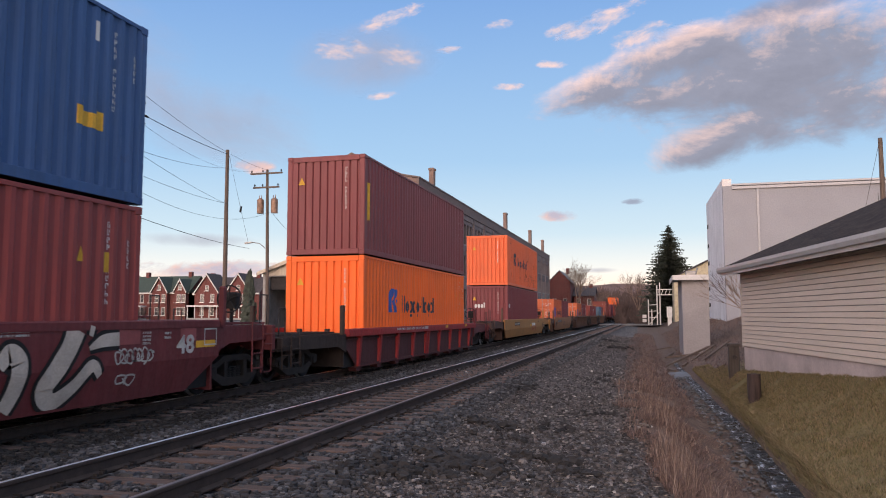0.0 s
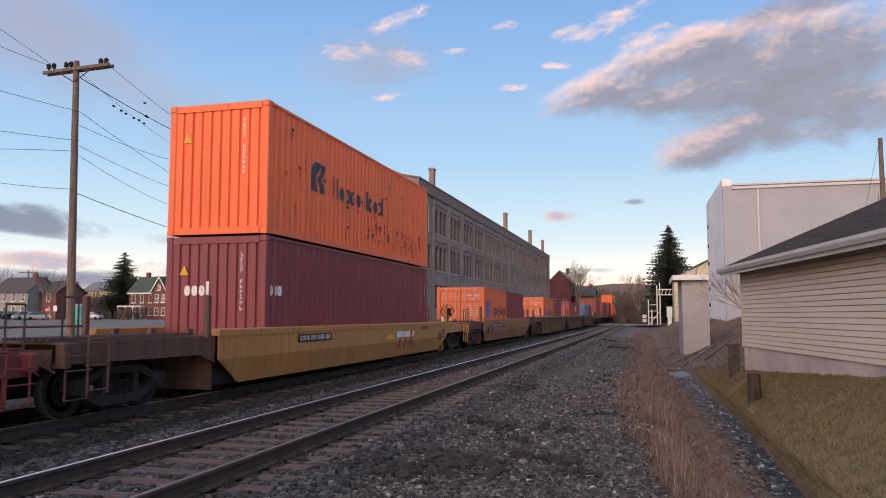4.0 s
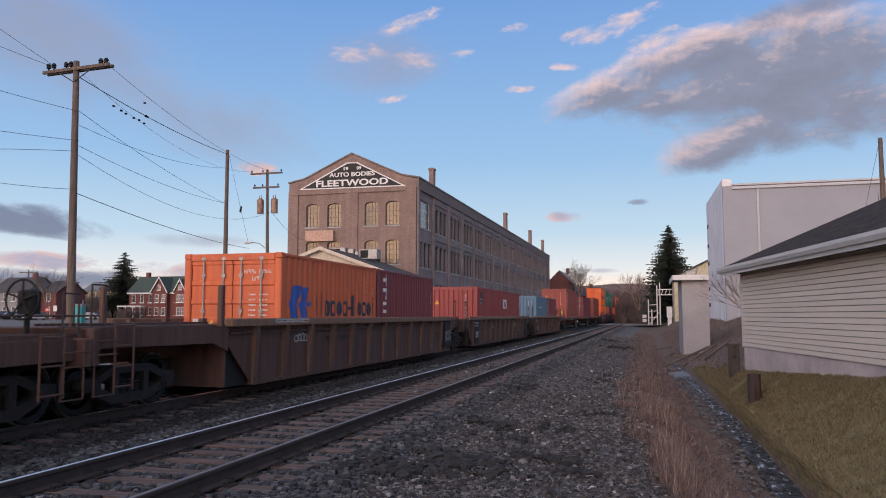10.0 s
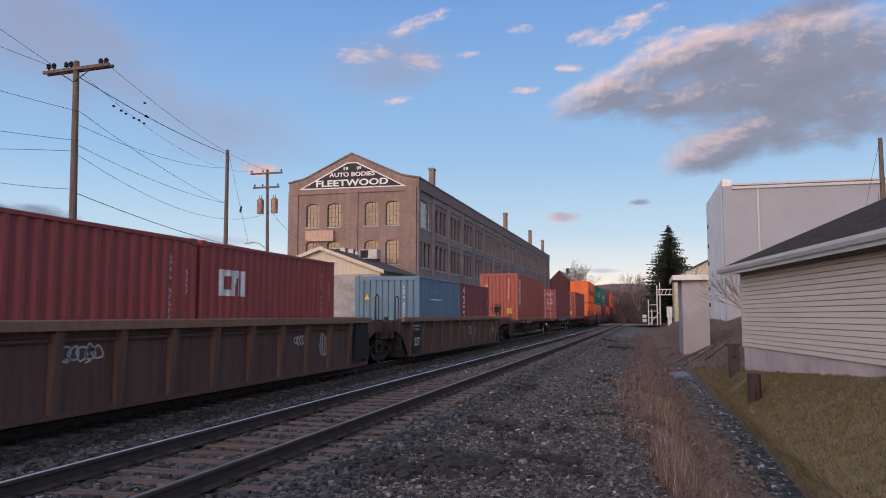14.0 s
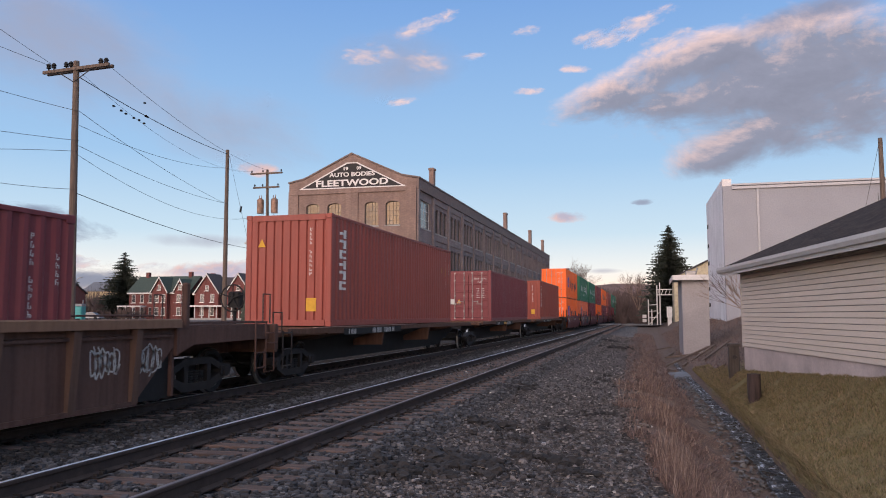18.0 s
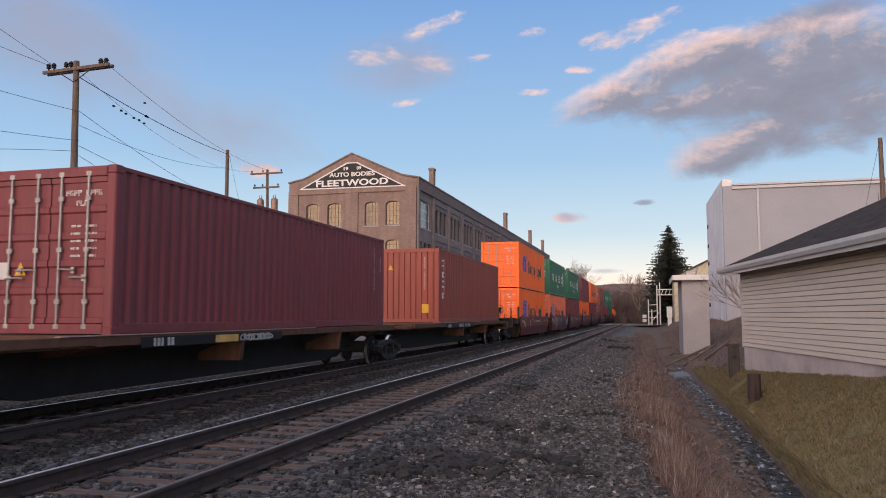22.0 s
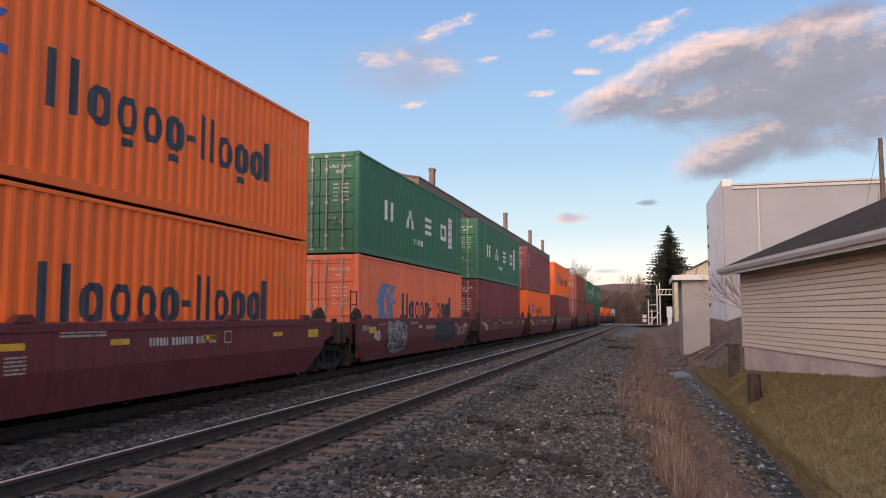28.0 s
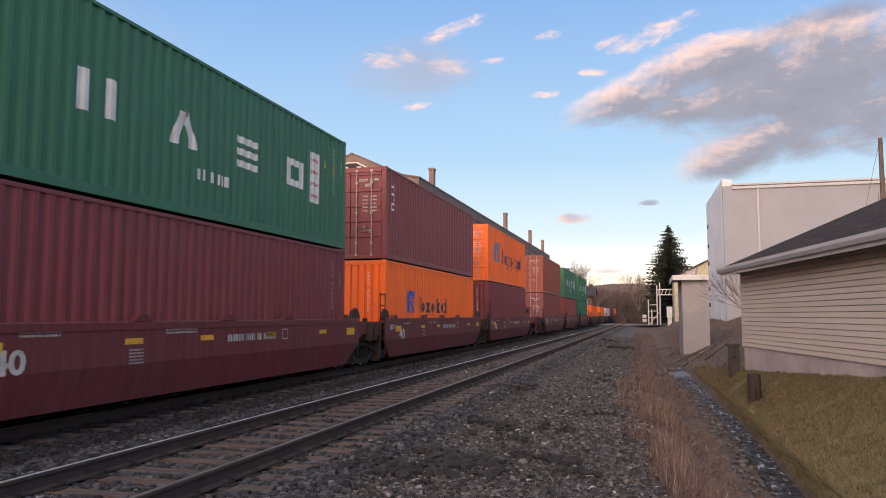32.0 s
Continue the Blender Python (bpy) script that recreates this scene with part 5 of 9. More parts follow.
def make_factory():
    f = thing("factory_building", "long four-storey tan brick factory with a gabled sign front", "factory", pose(0, 0, 0))
    fw = FX1 - FX0
    # front wall
    cols = [(1.98, 3.46), (4.36, 5.86), (8.45, 9.9), (10.7, 12.16)]
    floors = [(2.3, 4.9), (6.6, 9.05), (10.55, 12.98)]
    holes = [(a, b2, z0, z1) for a, b2 in cols for z0, z1 in floors]
    part("front_wall", raw(pierced(fw, FH, holes, 0.45), "front_wall", M_BRICK), M_BRICK, f, "tan brick front with a stepped gable", at=pose(FX0, FY0 - 0.004, 0))
    mid = fw / 2
    g = Build()
    g.prism([(0.0, FH), (1.7, FH + 0.35), (mid, 18.0), (fw - 1.5, FH + 0.3), (fw, FH)], "y", 0.0, 0.45)
    part("gable", g, M_BRICK, f, at=pose(FX0, FY0, 0))
    c = Build()
    pts = [(-0.1, FH + 0.02), (1.7, FH + 0.36), (mid, 18.02), (fw - 1.5, FH + 0.32), (fw + 0.1, FH + 0.02)]
    for (u0, z0), (u1, z1) in zip(pts, pts[1:]):
        c.loft([[(u0, -0.09, z0), (u0, 0.54, z0), (u0, 0.54, z0 + 0.16), (u0, -0.09, z0 + 0.16)], [(u1, -0.09, z1), (u1, 0.54, z1), (u1, 0.54, z1 + 0.16), (u1, -0.09, z1 + 0.16)]])
    part("coping", c, M_COPING, f, "dark coping", at=pose(FX0, FY0, 0))
    for u0, u1 in ((0.0, 1.1), (6.45, 7.75), (fw - 1.15, fw)):
        p = Build()
        p.box(u0, u1, -0.16, -0.003, 0, 13.95)
        part("pilaster", p, M_BRICK, f, at=pose(FX0, FY0, 0))
    p = Build()
    p.box(0, fw, -0.16, -0.003, 13.96, 14.3)
    part("cornice_band", p, M_BRICK, f, at=pose(FX0, FY0, 0))
    for (a, b2) in cols:
        for k, (z0, z1) in enumerate(floors):
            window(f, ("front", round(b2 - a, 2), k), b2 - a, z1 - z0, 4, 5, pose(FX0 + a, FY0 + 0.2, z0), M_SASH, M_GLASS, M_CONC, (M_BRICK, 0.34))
    # side wall, facing the tracks
    length = FY1 - FY0
    holes, wins = [], []
    for bay in range(15):
        y0 = 6.15 + bay * 6.6
        for k in range(3):
            a = y0 + 0.85 + k * 1.72
            for z0, z1 in ((2.2, 4.8), (6.35, 9.0), (10.35, 13.0)):
                if a + 1.3 < length - 0.6:
                    holes.append((a, a + 1.3, z0, z1))
                    wins.append((a, 1.3, z0, z1, "side"))
    for k in range(3):
        a = 0.95 + k * 1.6
        holes.append((a, a + 1.1, 6.35, 9.0))
        wins.append((a, 1.1, 6.35, 9.0, "corner"))
    holes.append((1.3, 5.1, 10.4, 13.25))
    part("side_wall", raw(pierced(length, FH, holes, 0.45), "side_wall", M_BRICK_SIDE), M_BRICK_SIDE, f, "weathered grey-brown brick long wall", at=pose(FX1, FY0, 0, 0, 0, 90))
    for a, w, z0, z1, key in wins:
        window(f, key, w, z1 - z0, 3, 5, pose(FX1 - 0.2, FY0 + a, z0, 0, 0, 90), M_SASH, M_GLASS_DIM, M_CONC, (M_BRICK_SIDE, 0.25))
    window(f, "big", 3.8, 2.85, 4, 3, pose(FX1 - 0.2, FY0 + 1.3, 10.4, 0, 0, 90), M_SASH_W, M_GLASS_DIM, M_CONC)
    for k in range(17):
        y = 0.35 if k == 0 else 5.9 + (k - 1) * 6.6
        if y < length:
            p = Build()
            p.box(0.003, 0.2, y - 0.3, y + 0.3, 0, 14.1)
            part("pilaster", p, M_BRICK_SIDE, f, at=pose(FX1, FY0, 0))
    for k in range(15):
        for z0, z1 in ((13.45, 14.1), (9.5, 9.85)):
            p = Build()
            y = 6.25 + k * 6.6
            p.box(0.003, 0.11, y, y + 5.9, z0, z1)
            part("spandrel", p, M_BRICK_SIDE, f, at=pose(FX1, FY0, 0))
    p = Build()
    p.box(0.003, 0.24, 0.004, length, 14.11, FH - 0.003)
    p.box(-0.5, 0.3, 0, length, FH, FH + 0.16)
    part("parapet_coping", p, M_COPING, f, at=pose(FX1, FY0, 0))
    for name, x0, x1, y0, y1 in (("back_wall", FX0, FX1 - 0.46, FY1 - 0.45, FY1), ("far_side_wall", FX0, FX0 + 0.45, FY0 + 0.46, FY1 - 0.46)):
        p = Build()
        p.box(x0, x1, y0, y1, 0, FH)
        part(name, p, M_BRICK_SIDE, f)
    p = Build()
    p.box(FX0 + 0.46, FX1 - 0.46, FY0 + 0.46, FY1 - 0.46, FH - 0.8, FH - 0.5)
    part("roof", p, M_TAR, f)
    for z in (0.3, 5.6, 9.7):
        p = Build()
        p.box(FX0 + 0.46, FX1 - 0.46, FY0 + 0.46, FY1 - 0.46, z - 0.3, z)
        part("floor_slab", p, M_CONC, f)
    for y, w, top in ((78.9, 0.75, 17.5), (123.2, 1.1, 18.35), (150.5, 1.2, 18.4), (169.3, 1.2, 18.25)):
        p = Build()
        p.box(FX1 - 0.6, FX1 - 0.06, y - w / 2, y + w / 2, FH - 0.5, top, 0.03)
        p.box(FX1 - 0.66, FX1 - 0.01, y - w / 2 - 0.06, y + w / 2 + 0.06, top - 0.25, top - 0.05)
        part("chimney", p, M_BRICK, f, "square brick chimney")
    # painted gable sign
    tri = Build()
    tri.prism([(-34.75, 14.6), (-23.35, 14.5), (-28.55, 17.0), (-29.5, 17.0)], "y", FY0 - 0.05, FY0 - 0.004)
    sign = part("gable_sign", tri, M_SIGNBLACK, f, "black triangular painted sign with white border")
    rim = Build()
    ring = [(-34.95, 14.5), (-23.15, 14.42), (-28.45, 17.14), (-29.6, 17.14)]
    inner = [(-34.5, 14.61), (-23.6, 14.53), (-28.54, 17.03), (-29.51, 17.03)]
    for k in range(4):
        a, c2, d, e = ring[k], ring[(k + 1) % 4], inner[(k + 1) % 4], inner[k]
        rim.prism([a, c2, d, e], "y", FY0 - 0.08, FY0 - 0.052)
    part("border", rim, M_SIGNWHITE, sign, "white painted border")
    face = FY0 - 0.06
    lettering("lettering", "FLEETWOOD", 0.9, M_SIGNWHITE, sign, pose(-29.05, face, 14.74), 7.9, "white painted block letters", 0.02)
    lettering("lettering", "AUTO BODIES", 0.6, M_SIGNWHITE, sign, pose(-29.0, face, 15.7), 5.0, "white painted block letters", 0.02)
    for text, x in (("19", -29.72), ("09", -28.25)):
        lettering("lettering", text, 0.46, M_SIGNWHITE, sign, pose(x, face, 16.36), 0.5, "white painted numerals", 0.02)
    return f


make_factory()


def make_shed():
    x0, x1, y0, y1, eave, top = -32.95, -21.9, 61.0, 71.7, 5.25, 7.25
    s = thing("shed", "low cream metal shed with an open garage bay", "shed", pose(0, 0, 0))
    w = x1 - x0
    part("front_wall", raw(pierced(w, 4.82, [(0.6, 6.6, 0.0, 4.75)], 0.25), "front_wall", M_BLOCK), M_BLOCK, s, at=pose(x0, y0, 0.15))
    g = Build()
    apex = -27.35
    g.prism([(x0, 4.98), (x1, 4.98), (x1, eave), (apex, top), (x0, eave)], "y", y0, y0 + 0.25)
    gable = part("gable", g, M_CREAM, s, "cream ribbed metal gable")
    for k in range(int(w / 0.3)):
        x = x0 + 0.15 + 0.3 * k
        zt = eave + (top - eave) * (1 - abs(x - apex) / (w / 2 if x < apex else x1 - apex)) - 0.1
        r = Build()
        r.box(x - 0.03, x + 0.03, y0 - 0.03, y0 - 0.002, 4.98, max(zt, 5.1))
        part("rib", r, M_CREAM, gable)
    for x, thick in ((x0, 0.25), (x1 - 0.25, 0.25)):
        p = Build()
        p.box(x, x + thick, y0 + 0.26, y1, 0.1, eave)
        part("side_wall", p, M_BLOCK, s)
    p = Build()
    p.box(x0 + 0.3, x1 - 0.3, y1 - 0.2, y1, 0.1, eave)
    part("back_wall", p, M_BLOCK, s)
    for sx, xe in ((-1, x0 - 0.35), (1, x1 + 0.45)):
        r = Build()
        r.loft([[(apex, y0 - 0.4, top + 0.02), (xe, y0 - 0.4, eave - 0.12), (xe, y0 - 0.4, eave + 0.02), (apex, y0 - 0.4, top + 0.17)], [(apex, y1, top + 0.02), (xe, y1, eave - 0.12), (xe, y1, eave + 0.02), (apex, y1, top + 0.17)]])
        part("roof", r, M_TAR if sx > 0 else M_CREAM, s, "dark metal roof slope")
        t = Build()
        t.loft([[(apex, y0 - 0.44, top - 0.12), (xe, y0 - 0.44, eave - 0.26), (xe, y0 - 0.44, eave + 0.06), (apex, y0 - 0.44, top + 0.2)], [(apex, y0 - 0.402, top - 0.12), (xe, y0 - 0.402, eave - 0.26), (xe, y0 - 0.402, eave + 0.06), (apex, y0 - 0.402, top + 0.2)]])
        part("fascia", t, M_CREAM, s, "cream roof trim")
    d = Build()
    d.box(-32.35, -26.35, y0 + 0.3, y0 + 0.4, 3.75, 4.9)
    part("rolled_door", d, M_DARK, s, "dark rolled-up door")
    b = Build()
    b.box(-28.75, -26.05, y0 - 0.1, y0 - 0.035, 4.85, 6.2, 0.02)
    board = part("sign_board", b, M_WHITE, s, "white sign board with faded print")
    k = Build()
    for z, wd in ((5.85, 1.3), (5.55, 1.6), (5.2, 2.1), (4.98, 2.3)):
        k.box(-28.55, -28.55 + wd, y0 - 0.106, y0 - 0.1, z, z + 0.14)
    part("marking", k, M_BLOCK, board, "faded grey bars of print")
    tri = Build()
    tri.prism([(-26.75, 5.6), (-26.25, 5.6), (-26.5, 6.05)], "y", y0 - 0.106, y0 - 0.1)
    part("emblem", tri, M_BLOCK, board)
    return s


make_shed()


def hvac(x, y, z, w, d, h, label):
    u = thing("air_conditioner", label, "air conditioner", pose(x, y, z))
    b = Build()
    b.box(0, w, 0, d, 0.25, h, 0.03)
    part("casing", b, M_GALV, u)
    b = Build()
    b.box(w * 0.06, w * 0.5, -0.02, -0.002, 0.35, h - 0.1)
    part("grille", b, M_BLACK, u, "black fan grille")
    for q in (0.1, w - 0.1):
        b = Build()
        b.box(q - 0.04, q + 0.04, 0.05, d - 0.05, 0, 0.25)
        part("foot", b, M_DARK, u)


# plant on the shed roof, and what stands against the front
hvac(-25.8, 66.0, 6.45, 1.75, 1.1, 1.15, "grey rooftop air conditioner with a black grille")
hvac(-29.4, 68.6, 6.75, 1.15, 1.0, 1.3, "grey box air conditioner on a shed roof")
b = Build()
b.box(-27.95, -27.35, 68.4, 69.0, 6.9, 7.9, 0.05)
b.box(-27.2, -26.8, 68.4, 68.9, 6.9, 7.6, 0.04)
single("vent_box", b, M_GALV, "grey metal vent boxes on a shed roof", "vent")
b = Build()
b.box(-33.95, -30.85, 71.55, 71.83, 9.05, 10.15, 0.02)
single("sign_board", b, plain("blank_salmon_board", (0.5, 0.32, 0.24), 0.8), "blank salmon board fixed to a factory front", "sign board")


# ---- poles and cables
def pole(x, y, top, r, label, lean=0.0):
    p = thing("utility_pole", label, "utility pole", pose(x, y, 0))
    b = Build()
    z0 = float(ground_z(x, y)) - 0.3
    b.tube((0, 0, z0), (lean, 0, top), r * 1.1, r * 0.72, 12)
    part("shaft", b, M_POLE, p, smooth=True)
    return p


def insulator(p, x, y, z, big=1.0):
    b = Build()
    b.tube((x, y, z), (x, y, z + 0.12 * big), 0.03, 0.03, 6)
    b.tube((x, y, z + 0.1 * big), (x, y, z + 0.2 * big), 0.1 * big, 0.06 * big, 8)
    b.tube((x, y, z + 0.2 * big), (x, y, z + 0.3 * big), 0.11 * big, 0.05 * big, 8)
    part("insulator", b, M_BLACK, p, "dark ceramic insulator")


P1 = (-23.5, 27.0)
p1 = pole(*P1, 12.5, 0.17, "tall weathered wooden pole with a double crossarm", -0.28)
for dy in (-0.16, 0.1):
    b = Build()
    b.loft([[(-1.9, dy, 12.02), (-1.9, dy + 0.1, 12.02), (-1.9, dy + 0.1, 12.15), (-1.9, dy, 12.15)], [(1.5, dy, 12.12), (1.5, dy + 0.1, 12.12), (1.5, dy + 0.1, 12.25), (1.5, dy, 12.25)]])
    part("crossarm", b, M_POLE, p1)
for sx in (-1, 1):
    b = Build()
    b.tube((-0.28, -0.12, 11.55), (-0.26 + sx * 0.95, -0.12, 12.1), 0.022)
    part("brace", b, M_DARK, p1)
for x in (-1.72, -1.45, -0.8, -0.55, 0.98, 1.25):
    insulator(p1, x, 0.0, 12.2, 1.05)
P2 = (-27.1, 45.0)
pole(*P2, 12.6, 0.16, "bare weathered wooden pole beside the tracks", -0.05)
P3 = (-31.9, 60.0)
p3 = pole(*P3, 14.3, 0.16, "wooden pole with two crossarms and transformers", -0.3)
for z, half in ((13.95, 1.55), (12.7, 1.25)):
    b = Build()
    b.box(-0.3 - half, -0.3 + half, -0.2, -0.08, z - 0.07, z + 0.07)
    part("crossarm", b, M_POLE, p3)
    for x in (-half + 0.12, -0.35, half - 0.12):
        insulator(p3, x - 0.3, -0.14, z + 0.06, 0.8)
for x in (-0.85, 0.5):
    b = Build()
    b.tube((x, -0.1, 10.4), (x, -0.1, 11.6), 0.3, 0.3, 14)
    b.tube((x, -0.1, 11.6), (x, -0.1, 11.75), 0.3, 0.12, 14)
    for q in (-0.1, 0.1):
        b.tube((x + q, -0.1, 11.7), (x + q, -0.1, 12.0), 0.035, 0.03, 6)
    part("transformer", b, plain("rust_streaked_grey_steel", (0.28, 0.17, 0.12), 0.6, 0.2, 0.4, 3), p3, "grey rust-streaked transformer can", smooth=True)
b = Build()
b.path([(-0.15, -0.1, 7.2), (-0.8, -0.2, 7.75), (-1.5, -0.3, 7.85)], 0.04)
part("lamp_arm", b, M_GALV, p3)
b = Build()
b.loft([[(-1.45, -0.4, 7.8), (-1.45, -0.2, 7.8), (-1.45, -0.2, 7.9), (-1.45, -0.4, 7.9)], [(-2.15, -0.42, 7.72), (-2.15, -0.18, 7.72), (-2.15, -0.18, 7.86), (-2.15, -0.42, 7.86)]])
part("lamp_head", b, M_GALV, p3, "grey street-lamp head, unlit")


def cable(a, c, sag, r=0.012, label="thin dark overhead cable", n=14):
    a, c = Vector(a), Vector(c)
    b = Build()
    pts = []
    for k in range(n + 1):
        t = k / n
        q = a.lerp(c, t)
        q.z -= sag * 4 * t * (1 - t)
        pts.append(q)
    b.path(pts, r * 0.85, 5)
    return single("overhead_cable", b, M_WIRE, label, "cable", group="overhead cables")


cable((P1[0] - 0.05, 27.0, 11.75), (P2[0], 45.0, 12.3), 0.25, 0.022, "thick dark overhead cable between wooden poles")
cable((P1[0] + 0.98, 27.0, 12.5), (P3[0] - 0.1, 60.0, 14.2), 0.7)
cable((P1[0] - 0.55, 27.0, 12.4), (P3[0] - 1.7, 60.0, 14.2), 1.3, 0.009)
cable((P1[0], 27.0, 10.25), (P2[0], 45.0, 8.9), 0.25)
cable((P1[0], 27.0, 9.65), (P2[0], 45.0, 11.35), 0.45)
cable((P1[0], 27.0, 8.76), (P2[0], 45.0, 8.95), 0.3)
cable((P1[0], 27.0, 8.34), (P3[0], 60.0, 10.5), 1.5)
cable((P1[0], 27.0, 6.69), (-32.7, 58.0, 7.16), 0.3, 0.02, "thick dark overhead cable between wooden poles")
for z0, x1, z1, sag in ((10.25, -26.9, 11.0, 0.1), (8.98, -26.7, 8.8, 0.1), (8.51, -26.5, 7.2, -0.1), (6.86, -26.5, 7.1, 0.25), (12.4, -27.1, 13.2, 0.05), (12.5, -25.1, 14.0, 0.05)):
    cable((P1[0] - (1.6 if z0 > 12 else 0), 27.0, z0), (x1, 20.0, z1), sag)
cable((P2[0] + 0.1, 45.0, 12.2), (P2[0] + 1.3, 45.6, 6.4), 0.05, 0.01)
cable((P3[0] + 0.3, 60.0, 10.4), (-34.0 + 0.1, 71.8, 9.2), 0.5, 0.02)
b = Build()
b.tube((-26.2, 45.2, 8.35), (-26.16, 45.25, 8.75), 0.07, 0.07, 8)
single("cable_insulator", b, M_BLACK, "dark egg-shaped insulator in a guy cable", "insulator")
for k, (t, dz) in enumerate(((0.16, -0.32), (0.2, -0.36), (0.225, -0.4), (0.27, -0.42), (0.3, -0.4), (0.33, -0.45), (0.34, -0.02), (0.35, -0.04), (0.33, 0.62))):
    b = Build()
    q = Vector((P1[0] - 0.05, 27.0, 11.75)).lerp(Vector((P2[0], 45.0, 12.3)), t)
    b.loft([[(q.x + 0.07 * math.cos(a) * s2, q.y + 0.5 * o, q.z + dz - 0.2 + 0.055 * math.sin(a) * s2) for a in (0, 1.05, 2.1, 3.14, 4.2, 5.2)] for o, s2 in ((-0.16, 0.3), (-0.05, 1.0), (0.08, 0.9), (0.24, 0.25))])
    single("cable_marker", b, M_BLACK, "small dark clamp hanging on an overhead cable", "cable clamp", group="cable clamps")


# ---- trees
M_NEEDLE = plain("dark_spruce_needles", (0.045, 0.055, 0.04), 0.85, 0, 0.5, 3, 20, 0)
M_TWIG = plain("bare_twigs", (0.2, 0.145, 0.115), 0.95, 0, 0.3, 3, 20, 0)
M_THICKET = plain("winter_thicket", (0.085, 0.06, 0.055), 0.95, 0, 0.4, 0.4, 4, 0)


def spruce(x, y, h, r, seed, label, layers=34):
    rnd = random.Random(seed)
    z0 = float(ground_z(x, y))
    t = thing("spruce_tree", label, "tree", pose(x, y, z0 - 0.1))
    b = Build()
    b.tube((0, 0, 0), (0, 0, h * 0.97), h * 0.02, 0.02, 8)
    part("trunk", b, M_BARK, t)
    c = Build()
    for k in range(layers):
        f = min(0.99, (k + 2.0 * rnd.random()) / layers)
        z = h * (0.06 + 0.93 * f)
        reach = r * (1 - f) ** 0.62 * rnd.uniform(0.85, 1.12) + 0.18
        for j in range(26 if f < 0.7 else 16):
            a = rnd.uniform(0, 2 * math.pi)
            ln = reach * rnd.uniform(0.6, 1.12)
            dx, dy = math.cos(a), math.sin(a)
            steps = 5
            zb = z + rnd.uniform(-1.6, 1.6) * h / layers
            for q in range(steps):
                u0, u1 = (q + 0.3) / steps, (q + 1.25) / steps
                d0, d1 = ln * u0, ln * u1
                zz0, zz1 = zb - ln * 0.28 * u0 + ln * 0.12 * u0 ** 3, zb - ln * 0.28 * u1 + ln * 0.12 * u1 ** 3
                w = (0.34 + 0.26 * ln) * (1.1 - u0) * rnd.uniform(0.6, 1.1) * 0.7
                for side in (-1, 1):
                    sx, sy = -dy * side * w, dx * side * w
                    c.face((dx * d0, dy * d0, zz0), (dx * d1 + sx * 0.3, dy * d1 + sy * 0.3, zz1), (dx * (d0 + d1) / 2 + sx, dy * (d0 + d1) / 2 + sy, zz0 - 0.2 * w - 0.12 * rnd.random()))
                c.face((dx * d0, dy * d0, zz0 + 0.05), (dx * d1, dy * d1, zz1), (dx * (d0 + d1) / 2, dy * (d0 + d1) / 2, zz1 - w * rnd.uniform(0.5, 1.1)))
    me = raw(c, "crown", M_NEEDLE)
    part("crown", me, M_NEEDLE, t, "dark green drooping needled branches")
    return t


def grow(b, p, d, ln, r, depth, rnd, spread=0.55):
    q = p + d * ln
    b.tube(p, q, r, r * 0.68, 5 if depth > 2 else 3, caps=False)
    if depth == 0:
        return
    for k in range(rnd.choice((2, 3, 3)) if depth > 1 else 3):
        n = (d + Vector((rnd.uniform(-1, 1), rnd.uniform(-1, 1), rnd.uniform(-0.45, 0.75))) * spread).normalized()
        grow(b, p.lerp(q, rnd.uniform(0.55, 1.0)), n, ln * rnd.uniform(0.6, 0.86), r * 0.6, depth - 1, rnd, spread)


def bare_tree(x, y, h, seed, label, depth=6, spread=0.55, mat=None, z=None, lean=(0, 0), thick=0.02):
    rnd = random.Random(seed)
    z0 = float(ground_z(x, y)) if z is None else z
    t = thing("bare_tree", label, "tree", pose(x, y, z0 - 0.05))
    b = Build()
    b.tube((0, 0, 0), (lean[0] * 0.3, lean[1] * 0.3, h * 0.26), h * thick, h * thick * 0.8, 8)
    part("trunk", b, M_BARK, t)
    c = Build()
    top = Vector((lean[0] * 0.3, lean[1] * 0.3, h * 0.25))
    for k in range(4):
        d = Vector((lean[0] + rnd.uniform(-0.5, 0.5), lean[1] + rnd.uniform(-0.5, 0.5), 1.0)).normalized()
        grow(c, top, d, h * 0.25, h * thick * 0.55, depth - 1, rnd, spread)
    part("crown", raw(c, "crown", mat or M_TWIG), mat or M_TWIG, t, "leafless branching twigs")
    return t


spruce(3.5, 126.0, 15.2, 5.0, 3, "tall dark spruce beside a railway crossing", 48)
spruce(-116.5, 150.0, 15.0, 6.8, 4, "broad dark spruce behind brick houses", 36)
spruce(-117.0, 136.0, 7.5, 2.6, 9, "small dark conifer near a parking lot", 20)
bare_tree(-15.6, 178.0, 13.8, 5, "wide leafless tree beside the railway", 7, 0.62)
bare_tree(-12.0, 186.0, 8.5, 6, "leafless tree beside the railway", 6, 0.6)
bare_tree(-1.7, 152.0, 11.0, 7, "leafless tree beyond the railway crossing", 6, 0.5)
bare_tree(-100.9, 110.0, 9.5, 8, "thin leafless tree beside parked cars", 6, 0.35)
bare_tree(-92.5, 90.0, 9.0, 10, "leafless tree at the edge of a parking lot", 6, 0.5)
bare_tree(-124.0, 135.0, 10.0, 12, "leafless tree behind white houses", 6, 0.55)
bare_tree(4.3, 31.0, 4.2, 21, "leafless sapling beside a garage", 5, 0.5, None, None, (-0.8, 0.0), 0.011)


